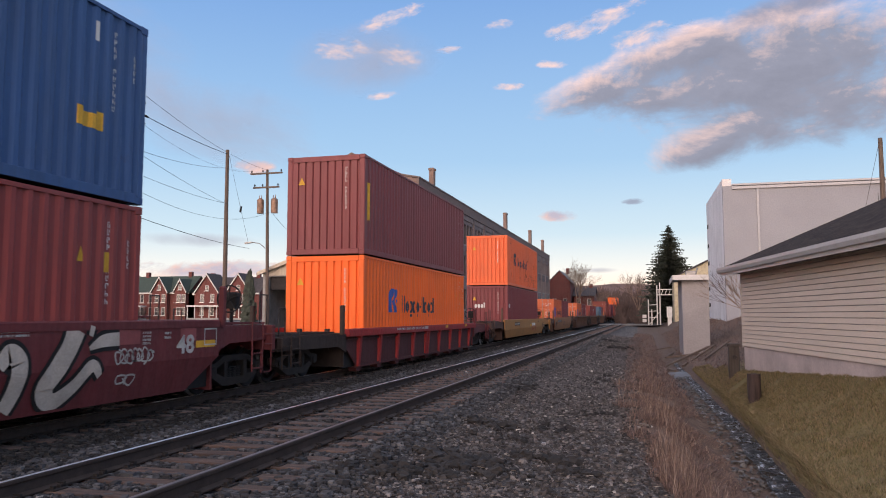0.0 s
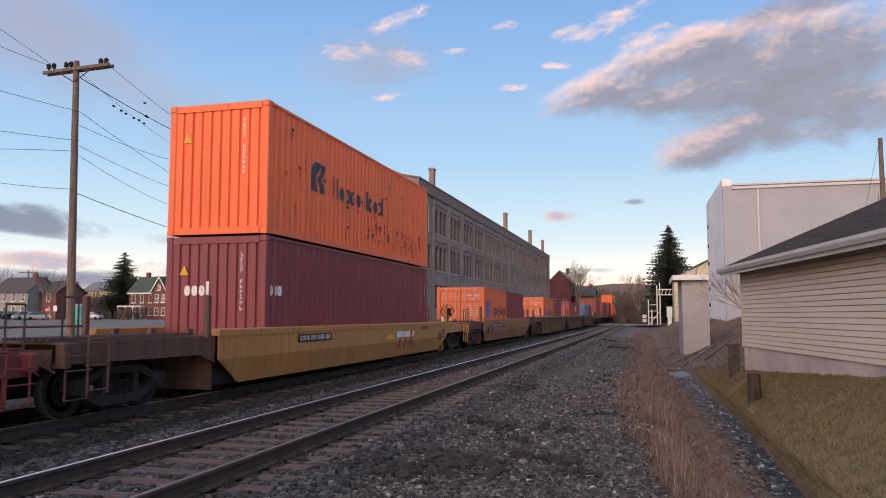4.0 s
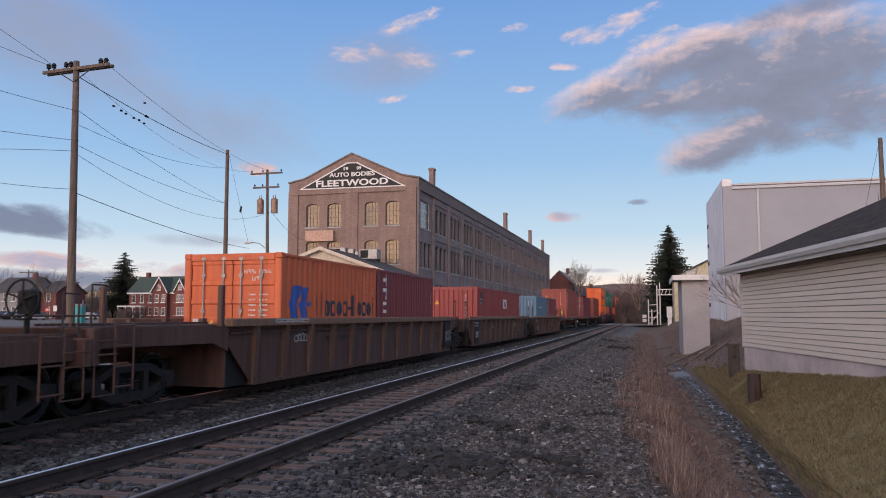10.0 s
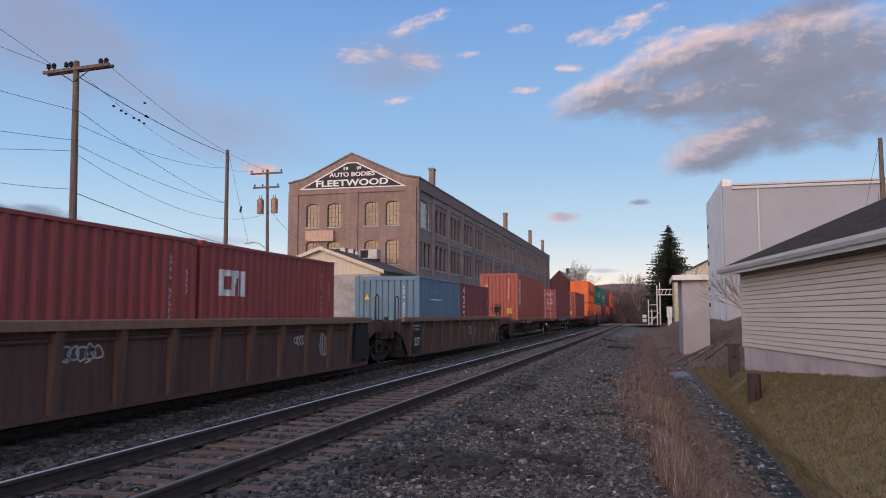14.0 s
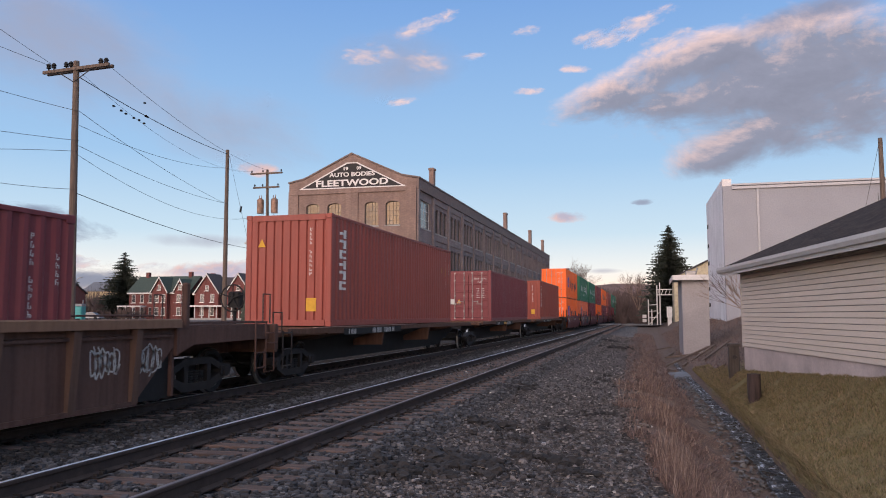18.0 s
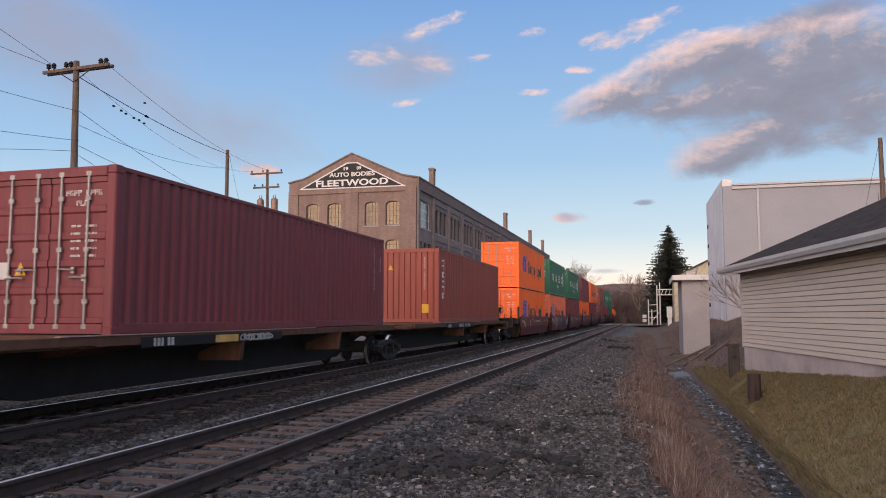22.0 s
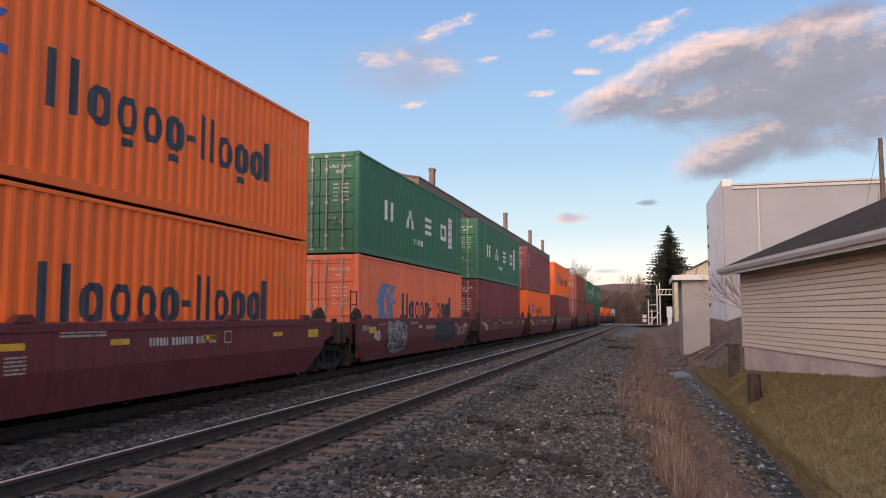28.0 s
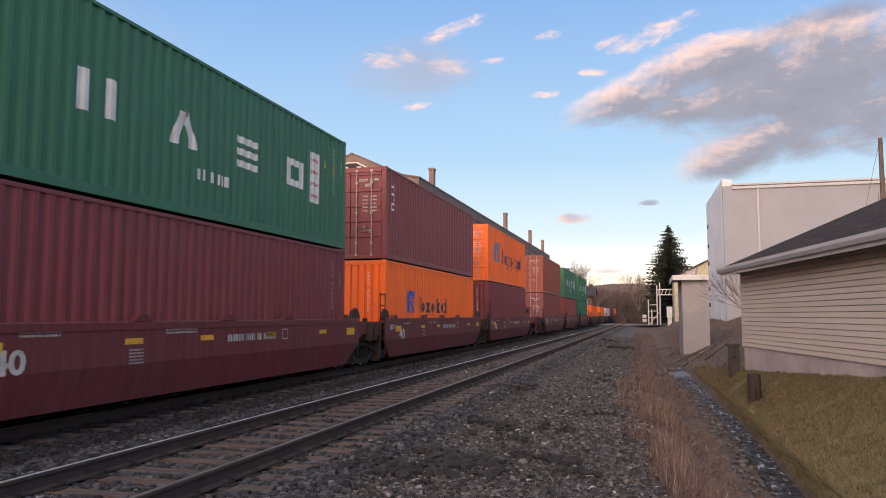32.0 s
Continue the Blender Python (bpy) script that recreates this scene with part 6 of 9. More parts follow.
# ---- houses
def gable_box(h, w, d, z0, eave, ridge, wall, roof, along="x", over=0.35, name="wall"):
    """Walls with two gables and a pitched roof, as parts of h; w along X, d along Y, origin at the front left corner."""
    b = Build()
    if along == "x":
        b.prism([(0, z0), (d, z0), (d, eave), (d / 2, ridge), (0, eave)], "x", 0, w)
    else:
        b.prism([(0, z0), (w, z0), (w, eave), (w / 2, ridge), (0, eave)], "y", 0, d)
    return b


def house_window(h, x, y, z, w, t, key):
    return window(h, ("hw", key, w, t), w, t, 1, 2, pose(x, y - 0.04, z), M_SASH_W, M_GLASS_DIM, M_SASH_W)


def roof_slab(p, q, r, s2, t=0.18):
    b = Build()
    b.loft([[p, q, r, s2], [(x, y, z + t) for x, y, z in (p, q, r, s2)]])
    return b


def brick_house(x, y, z, w, d, eave, ridge, roof_mat, gables, label, porch, seed):
    """A two-storey brick house with cross gables facing the tracks, white trim and a porch."""
    h = thing("house", label, "house", pose(x, y, z), group="brick houses")
    part("wall", gable_box(h, w, d, 0, eave, ridge, M_BRICK_RED, roof_mat), M_BRICK_RED, h)
    for a, c in ((-0.4, d / 2), (d + 0.4, d / 2)):
        za = eave - 0.25
        b = roof_slab((-0.35, a, za), (w + 0.35, a, za), (w + 0.35, c, ridge + 0.02), (-0.35, c, ridge + 0.02))
        part("roof", b, roof_mat, h)
    b = Build()
    b.box(-0.3, w + 0.3, -0.42, -0.3, eave - 0.4, eave - 0.1)
    part("eave_trim", b, M_SASH_W, h, "white eave trim")
    for gx, gw, gr in gables:
        g = Build()
        g.prism([(gx, 0), (gx + gw, 0), (gx + gw, eave), (gx + gw / 2, gr), (gx, eave)], "y", -1.1, d / 2)
        part("cross_gable", g, M_BRICK_RED, h)
        for sx, xe in ((-1, gx - 0.3), (1, gx + gw + 0.3)):
            mid = gx + gw / 2
            part("roof", roof_slab((mid, -1.4, gr + 0.03), (xe, -1.4, eave - 0.22), (xe, d / 2, eave - 0.22), (mid, d / 2, gr + 0.03)), roof_mat, h)
            t = Build()
            t.loft([[(mid, -1.46, gr - 0.2), (xe, -1.46, eave - 0.45), (xe, -1.46, eave - 0.1), (mid, -1.46, gr + 0.22)], [(mid, -1.41, gr - 0.2), (xe, -1.41, eave - 0.45), (xe, -1.41, eave - 0.1), (mid, -1.41, gr + 0.22)]])
            part("gable_trim", t, M_SASH_W, h, "white gable trim")
        house_window(h, gx + gw / 2 - 0.4, -1.1, eave + 0.4, 0.8, 1.1, "a")
        for q in (0.22, 0.66):
            house_window(h, gx + gw * q, -1.1, 3.6, 0.9, 1.7, "b")
            house_window(h, gx + gw * q, -1.1, 0.9, 0.9, 1.7, "b")
    n = int(w / 2.1)
    for k in range(n):
        q = 0.7 + k * 2.1
        if not any(gx - 0.6 < q < gx + gw for gx, gw, _ in gables):
            house_window(h, q, 0, 3.6, 0.9, 1.7, "b")
            house_window(h, q, 0, 0.9, 0.9, 1.7, "b")
    for q in (0.12, 0.85):
        c = Build()
        c.box(w * q - 0.4, w * q + 0.4, d / 2 - 0.4, d / 2 + 0.4, ridge - 0.6, ridge + 1.1, 0.03)
        part("chimney", c, M_BRICK_RED, h)
    if porch:
        p0, p1 = porch
        b = Build()
        b.box(p0, p1, -3.1, -1.15, 2.65, 2.95)
        part("porch_roof", b, M_SASH_W, h, "white porch roof")
        b = Build()
        b.box(p0, p1, -3.0, -1.15, 0.0, 0.35)
        part("porch_floor", b, M_CONC, h)
        k = int((p1 - p0) / 1.6)
        for j in range(k + 1):
            q = p0 + 0.15 + (p1 - p0 - 0.3) * j / k
            b = Build()
            b.tube((q, -2.95, 0.35), (q, -2.95, 2.65), 0.12, 0.1, 8)
            part("porch_post", b, M_SASH_W, h)
    return h


brick_house(-108.0, 141.0, 0.55, 14.6, 8.0, 5.85, 9.2, M_GREENROOF, [(6.4, 3.7, 8.9), (11.9, 2.7, 8.4)], "red brick house with a green roof and white trim", (-0.6, 5.2), 1)
brick_house(-92.0, 141.0, 0.55, 15.0, 8.0, 5.6, 8.8, M_DARKROOF, [(0.9, 5.4, 9.4), (8.2, 5.4, 9.4)], "red brick twin house with dark gables and porch", (0.2, 14.0), 2)


def plain_house(x, y, z, w, d, eave, ridge, wall, roof, label, along="x", wins=(3, 2)):
    h = thing("house", label, "house", pose(x, y, z), group="distant houses")
    part("wall", gable_box(h, w, d, 0, eave, ridge, wall, roof, along), wall, h)
    if along == "x":
        for a in (-0.4, d + 0.4):
            part("roof", roof_slab((-0.3, a, eave - 0.2), (w + 0.3, a, eave - 0.2), (w + 0.3, d / 2, ridge + 0.02), (-0.3, d / 2, ridge + 0.02)), roof, h)
    else:
        for a in (-0.4, w + 0.4):
            part("roof", roof_slab((a, -0.3, eave - 0.2), (a, d + 0.3, eave - 0.2), (w / 2, d + 0.3, ridge + 0.02), (w / 2, -0.3, ridge + 0.02)), roof, h)
    for k in range(wins[0]):
        for j in range(wins[1]):
            house_window(h, w * (k + 0.5) / wins[0] - 0.45, 0, 0.9 + 2.7 * j, 0.9, 1.6, "c")
    c = Build()
    c.box(w * 0.7, w * 0.7 + 0.8, d / 2 - 0.4, d / 2 + 0.4, ridge - 0.5, ridge + 1.0, 0.03)
    part("chimney", c, M_BRICK_RED, h)
    return h


M_PALE = plain("grey_clapboard", (0.22, 0.215, 0.22), 0.8, 0, 0.15, 2, 30)
M_YELLOWW = plain("buff_stucco", (0.42, 0.34, 0.2), 0.85, 0, 0.15, 1, 20)
plain_house(-124.0, 121.0, 0.6, 8.5, 8.0, 5.4, 8.2, M_PALE, M_DARKROOF, "grey clapboard house with a dark roof and porch", "x", (4, 2))
plain_house(-115.2, 124.0, 0.6, 3.6, 8.0, 5.4, 7.6, M_BRICK_RED, M_DARKROOF, "narrow brick house with a dark roof", "x", (1, 2))
plain_house(-112.0, 150.0, 0.6, 7.0, 8.0, 4.0, 6.8, M_PALE, M_GREYROOF, "low grey house with a grey roof", "x", (2, 1))
plain_house(-143.0, 168.0, 0.9, 12.0, 9.0, 6.9, 9.2, M_YELLOWW, M_GREYROOF, "buff stucco house with a grey hipped roof", "x", (4, 2))
plain_house(-23.2, 186.0, 0.3, 5.2, 12.0, 9.2, 11.9, M_BRICK_RED, M_GREYROOF, "tall brick building with a pale gabled roof", "y", (2, 2))
plain_house(-17.6, 190.0, 0.3, 5.0, 10.0, 6.0, 8.0, M_BRICK_RED, M_DARKROOF, "small brick building beside the railway", "x", (2, 2))
plain_house(3.4, 104.0, 0.2, 9.0, 8.0, 6.2, 8.4, plain("cream_clapboard", (0.5, 0.44, 0.3), 0.8), M_DARKROOF, "cream clapboard house behind a railway crossing", "y", (2, 2))


# ---- parking lot
def car(x, y, turn, colour, label):
    c = thing("car", label, "car", pose(x, y, float(ground_z(x, y)), 0, 0, turn), group="parked cars")
    body = [(-2.2, 0.3), (-2.25, 0.7), (-2.05, 0.88), (-1.25, 0.95), (1.2, 0.98), (2.0, 0.9), (2.2, 0.7), (2.2, 0.3)]
    b = Build()
    b.prism(body, "y", -0.88, 0.88)
    part("body", b, colour, c)
    b = Build()
    low = [(-1.7, 0.95), (1.55, 0.97)]
    b.loft([[(-1.75, -0.82, 0.94), (1.6, -0.82, 0.96), (1.6, 0.82, 0.96), (-1.75, 0.82, 0.94)], [(-1.15, -0.66, 1.42), (0.75, -0.66, 1.44), (0.75, 0.66, 1.44), (-1.15, 0.66, 1.42)]])
    part("windows", b, M_GLASS_DIM, c, "dark car windows")
    b = Build()
    b.box(-1.12, 0.7, -0.67, 0.67, 1.42, 1.47, 0.03)
    part("roof", b, colour, c)
    for wx in (-1.4, 1.4):
        for wy in (-0.82, 0.82):
            b = Build()
            b.tube((wx, wy - 0.1, 0.32), (wx, wy + 0.1, 0.32), 0.32, 0.32, 12)
            part("wheel", b, M_BLACK, c)
    return c


CARCOL = [plain("car_paint_" + n, c, 0.25, 0.3, 0.05, 1, 10, 0) for n, c in (("charcoal", (0.03, 0.03, 0.035)), ("silver", (0.4, 0.4, 0.42)), ("black", (0.015, 0.015, 0.018)), ("blue_grey", (0.1, 0.13, 0.17)), ("white", (0.6, 0.6, 0.6)))]
for k, (x, y, t, c, name) in enumerate(((-97.0, 97, 62, 0, "charcoal"), (-94.3, 96.4, 62, 2, "black"), (-91.6, 95.8, 62, 1, "silver"), (-89.0, 95.2, 62, 4, "white"), (-100.0, 98, 62, 3, "blue-grey"), (-88.4, 106, 10, 1, "silver"))):
    car(x * 1.2, y * 1.2, t, CARCOL[c], name + " sedan parked on an asphalt lot")


def make_toilet(x, y, z):
    t = thing("portable_toilet", "teal plastic portable toilet with a pale roof", "portable toilet", pose(x, y, z, 0, 0, 20))
    teal = plain("teal_plastic", (0.02, 0.3, 0.3), 0.5, 0, 0.12, 2, 30, 0.03)
    b = Build()
    b.box(-0.55, 0.55, -0.55, 0.55, 0.12, 2.1, 0.04)
    part("cabin", b, teal, t)
    b = Build()
    b.box(-0.42, 0.42, -0.585, -0.552, 0.2, 1.95)
    part("door", b, teal, t)
    b = Build()
    b.loft([[(-0.6, -0.6, 2.1), (0.6, -0.6, 2.1), (0.6, 0.6, 2.1), (-0.6, 0.6, 2.1)], [(-0.5, -0.5, 2.35), (0.5, -0.5, 2.35), (0.5, 0.5, 2.35), (-0.5, 0.5, 2.35)]])
    part("roof", b, M_PALE, t, "pale plastic roof")
    b = Build()
    b.box(-0.6, 0.6, -0.6, 0.6, 0.0, 0.12)
    part("base", b, M_DARK, t)
    b = Build()
    b.tube((0.3, 0.4, 2.2), (0.3, 0.4, 2.75), 0.06, seg=8)
    part("vent_pipe", b, M_PALE, t)


make_toilet(-56.6, 66.0, 0.3)


def road_sign(x, y, h, shape, label):
    s = thing("road_sign", label, "road sign", pose(x, y, float(ground_z(x, y))))
    b = Build()
    b.tube((0, 0, 0), (0, 0, h), 0.03, seg=6)
    part("post", b, M_GALV, s)
    b = Build()
    pts = [(0.38 * math.cos(math.pi / 8 + k * math.pi / 4), h - 0.2 + 0.38 * math.sin(math.pi / 8 + k * math.pi / 4)) for k in range(8)] if shape == "stop" else [(-0.3, h - 0.5), (0.3, h - 0.5), (0.3, h + 0.3), (-0.3, h + 0.3)]
    b.prism(pts, "y", -0.05, -0.035)
    part("plate", b, plain("red_sign_face", (0.45, 0.03, 0.03), 0.5) if shape == "stop" else M_WHITE, s, "red octagonal plate with a white bar" if shape == "stop" else "")
    if shape == "stop":
        b = Build()
        b.box(-0.26, 0.26, -0.056, -0.051, h - 0.28, h - 0.12)
        part("marking", b, M_WHITE, s, "white bar")


road_sign(-82.4, 90.0, 2.0, "stop", "red octagonal road sign beside a parking lot")
road_sign(-81.5, 90.5, 2.1, "plate", "white rectangular road sign beside a parking lot")
b = Build()
b.tube((-133.7, 140, 0), (-133.7, 140, 11.5), 0.2, 0.15, 8)
for z, hw in ((11.0, 2.4), (9.6, 2.4)):
    b.box(-133.7 - hw, -133.7 + hw, 139.8, 139.95, z - 0.09, z + 0.09)
single("utility_pole", b, M_POLE, "distant wooden pole with two crossarms", "utility pole")
b = Build()
b.tube((-72.9, 84, 0), (-72.9, 84, 5.4), 0.08, 0.06, 8)
b.path([(-72.9, 84, 5.3), (-72.3, 84, 6.3), (-71.4, 84, 6.5)], 0.05)
single("street_lamp", b, M_GALV, "grey unlit street lamp beside a parking lot", "street lamp")
b = Build()
rnd = random.Random(77)
for k in range(420):
    a, f = rnd.uniform(0, 6.28), rnd.random()
    rr = 0.75 * (1 - f) ** 0.6 * rnd.uniform(0.5, 1)
    px, py, pz = -31.2 + rr * math.cos(a), 55.5 + rr * math.sin(a), 0.2 + 4.6 * f
    b.face((px - 0.14, py - 0.1, pz), (px + 0.14, py, pz + 0.05), (px + rnd.uniform(-0.1, 0.1), py + 0.1, pz + rnd.uniform(0.3, 0.6)))
single("evergreen_shrub", raw(b, "evergreen_shrub", M_NEEDLE), M_NEEDLE, "tall narrow dark evergreen beside a shed", "shrub")


# ---- wooded rise and thickets in the distance
def thicket(name, label, spots, seed, scale):
    """Many thin upright twigs and clumps."""
    rnd = random.Random(seed)
    b = Build()
    for (x0, x1, y0, y1, h, n) in spots:
        for k in range(n):
            x, y = rnd.uniform(x0, x1), rnd.uniform(y0, y1)
            z = float(ground_z(x, y))
            t = h * rnd.uniform(0.45, 1.05)
            for j in range(7):
                a, c = rnd.uniform(-0.28, 0.28) * t, rnd.uniform(-0.28, 0.28) * t
                w = scale * rnd.uniform(0.5, 1.2)
                zz = z + t * rnd.uniform(0.0, 0.45)
                b.face((x - w, y, zz), (x + w, y, zz), (x + a, y + c, z + t * rnd.uniform(0.6, 1.0)))
    return single(name, raw(b, name, M_THICKET), M_THICKET, label, "trees", kind="stuff")


thicket("winter_thicket", "brown leafless thicket beside the railway", [(-34, -13.5, 200, 330, 11.0, 700), (-5.5, 9, 150, 290, 7.0, 500), (-40, 60, 300, 420, 15, 2200), (-6, 4.5, 135, 170, 3.5, 120)], 31, 0.25)
thicket("garden_thicket", "dark shrubs and leafless trees behind a parking lot", [(-135, -100, 128, 138, 3.0, 110), (-97, -60, 150, 175, 6.0, 90), (-140, -118, 140, 175, 9.0, 90), (-58, -40, 110, 170, 4.5, 120)], 32, 0.25)


def make_hill():
    xs, ys = np.linspace(-1500, 1500, 140), np.linspace(430, 1400, 40)
    gx, gy = np.meshgrid(xs, ys)
    rng = np.random.RandomState(4)
    z = (24 * np.exp(-((gx + 120) / 420.0) ** 2) + 20 * np.exp(-((gx - 500) / 350.0) ** 2)) * np.clip((gy - 430) / 320, 0, 1) + 3.0 + rng.rand(*gx.shape) * 5.0 * np.clip((gy - 440) / 60, 0, 1)
    i = np.arange(gx.size).reshape(gx.shape)
    q = np.stack([i[:-1, :-1], i[:-1, 1:], i[1:, 1:], i[1:, :-1]], -1).reshape(-1, 4)
    me = bpy.data.meshes.new("hill")
    me.from_pydata(np.stack([gx, gy, z], -1).reshape(-1, 3).tolist(), [], q.tolist())
    me.materials.append(plain("wooded_hillside", (0.17, 0.1, 0.08), 0.95, 0, 0.4, 0.03, 0.4, 0))
    tagged(new("hill", me), "brown wooded hillside in winter", "hill", kind="structure")


make_hill()


# ---------------------------------------------------------------- garage, white buildings, crossing
M_VINYL = plain("beige_vinyl_siding", (0.7, 0.6, 0.5), 0.55, 0, 0.08, 0.8, 40, 0.04, (1, 0.3, 4))
M_FOUND = plain("grey_parged_foundation", (0.52, 0.44, 0.41), 0.9, 0, 0.22, 1.1, 25, 0.25)
M_GUTTER = plain("white_gutter_enamel", (0.58, 0.57, 0.56), 0.4, 0, 0.06, 2, 30, 0.02)
M_SOFFIT_GAP = plain("grey_soffit_and_gap_shade", (0.2, 0.19, 0.19), 0.7)
# The hall's duller front and sky-lit side are put into M_STUCCO and the next colour.
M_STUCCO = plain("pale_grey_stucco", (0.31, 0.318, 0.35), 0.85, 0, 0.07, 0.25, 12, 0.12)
M_SIDE_LIT = plain("side_lit_plaster", (0.8, 0.78, 0.78), 0.9, 0, 0.12, 0.5, 9, 0.3)
M_TRIM = plain("pale_grey_trim", (0.46, 0.46, 0.48), 0.6, 0, 0.1, 1.0, 30, 0.03)
M_STUCCO2 = plain("off_white_render", (0.33, 0.31, 0.31), 0.85, 0, 0.12, 0.6, 14, 0.12)


def mat_shingle():
    m, n, l, b = material("asphalt_shingle", 0.95)
    b.inputs["Specular IOR Level"].default_value = 0.12
    c = n.new("ShaderNodeTexCoord")
    br = n.new("ShaderNodeTexBrick")
    br.inputs["Scale"].default_value = 1.0
    br.inputs["Brick Width"].default_value, br.inputs["Row Height"].default_value, br.inputs["Mortar Size"].default_value = 0.3, 0.14, 0.006
    br.inputs["Color1"].default_value, br.inputs["Color2"].default_value, br.inputs["Mortar"].default_value = (0.06, 0.046, 0.04, 1), (0.03, 0.024, 0.022, 1), (0.01, 0.01, 0.01, 1)
    mp = n.new("ShaderNodeMapping")
    mp.inputs["Rotation"].default_value = (0, 0, radians(90))
    l.new(c.outputs["Object"], mp.inputs["Vector"])
    l.new(mp.outputs["Vector"], br.inputs["Vector"])
    grit = tex_noise(n, l, c.outputs["Object"], 60, 3)
    l.new(mixcol(n, l, 0.5, br.outputs["Color"], ramp(n, l, grit, [(0.3, (0.5, 0.5, 0.5)), (0.7, (1.3, 1.3, 1.3))]), "MULTIPLY"), b.inputs["Base Color"])
    bump(n, l, b, grit, 0.4, 0.01)
    return m


M_SHINGLE = mat_shingle()


def make_garage():
    """Local x runs in from the long wall, y along it; the far corner is the origin."""
    g = thing("garage", "low garage with beige vinyl siding and a shingle roof", "garage", pose(2.56, 23.0, 0, 0, 0, 8.84))
    L, W, sill, eave, slope = 12.5, 10.4, 0.62, 2.72, 0.43
    b = Build()
    b.box(0.03, W - 0.03, -L + 0.03, -0.03, -0.9, sill)
    part("foundation", b, M_FOUND, g, "grey parged foundation")
    b = Build()
    b.box(0.06, 0.2, -L + 0.05, -0.05, sill, eave)
    b.box(W - 0.2, W - 0.06, -L + 0.05, -0.05, sill, eave)
    b.prism([(0.2, sill), (W - 0.2, sill), (W - 0.2, eave), (W / 2, eave + W / 2 * slope), (0.2, eave)], "y", -0.2, -0.05)
    b.prism([(0.2, sill), (W - 0.2, sill), (W - 0.2, eave), (W / 2, eave + W / 2 * slope), (0.2, eave)], "y", -L + 0.05, -L + 0.2)
    # Dark backing behind the siding; through the gaps it paints the boards' shadow lines.
    wall = part("wall", b, M_SOFFIT_GAP, g)
    n = 18
    step = (eave - sill) / n
    for k in range(n):
        z = sill + k * step
        c = Build()
        prof = [(0.055, z + 0.007), (0.0, z + 0.007), (-0.003, z + 0.014), (0.008, z + step - 0.004), (0.055, z + step - 0.004)]
        c.loft([[(q, end, w) for q, w in prof] for end in (-L, 0)])
        part("siding_board", c, M_VINYL, wall)
    c = Build()
    c.box(0.0, 0.08, -0.06, 0.03, sill - 0.02, eave)
    part("corner_trim", c, M_VINYL, g)
    lip = -0.48
    z_lip = eave - 0.02
    c = Build()
    c.loft([[(lip, -L - 0.3, z_lip + 0.04), (W / 2, -L - 0.3, z_lip + 0.04 + (W / 2 - lip) * slope), (W / 2, -L - 0.3, z_lip + 0.13 + (W / 2 - lip) * slope), (lip, -L - 0.3, z_lip + 0.13)], [(lip, 0.35, z_lip + 0.04), (W / 2, 0.35, z_lip + 0.04 + (W / 2 - lip) * slope), (W / 2, 0.35, z_lip + 0.13 + (W / 2 - lip) * slope), (lip, 0.35, z_lip + 0.13)]])
    part("roof", c, M_SHINGLE, g, "dark asphalt shingle roof")
    c = Build()
    c.loft([[(W / 2, -L - 0.3, z_lip + 0.04 + (W / 2 - lip) * slope), (W - lip, -L - 0.3, z_lip + 0.04), (W - lip, -L - 0.3, z_lip + 0.13), (W / 2, -L - 0.3, z_lip + 0.13 + (W / 2 - lip) * slope)], [(W / 2, 0.35, z_lip + 0.04 + (W / 2 - lip) * slope), (W - lip, 0.35, z_lip + 0.04), (W - lip, 0.35, z_lip + 0.13), (W / 2, 0.35, z_lip + 0.13 + (W / 2 - lip) * slope)]])
    part("roof", c, M_SHINGLE, g)
    c = Build()
    c.box(lip + 0.02, 0.06, -L - 0.28, 0.33, z_lip - 0.03, z_lip)
    part("soffit", c, M_SOFFIT_GAP, g)
    c = Build()
    prof = [(lip - 0.1, z_lip + 0.13), (lip - 0.1, z_lip + 0.06), (lip - 0.06, z_lip - 0.02), (lip, z_lip - 0.02), (lip, z_lip + 0.11), (lip - 0.02, z_lip + 0.11), (lip - 0.02, z_lip + 0.0), (lip - 0.05, z_lip + 0.0), (lip - 0.085, z_lip + 0.07), (lip - 0.085, z_lip + 0.13)]
    c.prism(prof, "y", -L - 0.3, 0.36)
    part("gutter", c, M_GUTTER, g, "white metal gutter")
    c = Build()
    c.box(lip, lip + 0.025, -L - 0.3, 0.35, z_lip - 0.1, z_lip - 0.02)
    part("fascia", c, M_GUTTER, g)
    return g


make_garage()

b = Build()
b.tube((2.34, 19.0, -1.0), (2.33, 19.0, 0.14), 0.155, 0.15, 12)
single("wooden_post", b, plain("tarred_post_wood", (0.045, 0.03, 0.028), 0.9, 0, 0.5, 3, 30, 0.4, (5, 5, 0.5)), "short dark wooden post standing in a mossy bank", "post", smooth=True)
M_STUMP = plain("grey_rotten_wood", (0.06, 0.05, 0.045), 0.9, 0, 0.4, 3, 30, 0.4, (5, 5, 0.5))
p = thing("meter_post", "weathered wooden stub with a grey fitting", "post", pose(2.4, 23.35, -0.1))
b = Build()
b.box(-0.2, 0.1, -0.1, 0.1, -0.5, 0.7, 0.03)
part("stub", b, M_STUMP, p)
b = Build()
b.box(-0.24, 0.13, -0.13, 0.13, 0.7, 0.78, 0.02)
part("cap", b, M_STUMP, p)
b = Build()
b.tube((-0.04, -0.09, 0.4), (-0.04, -0.14, 0.4), 0.07, 0.06, 10)
part("dial", b, M_DARK, p, "small dark round fitting")


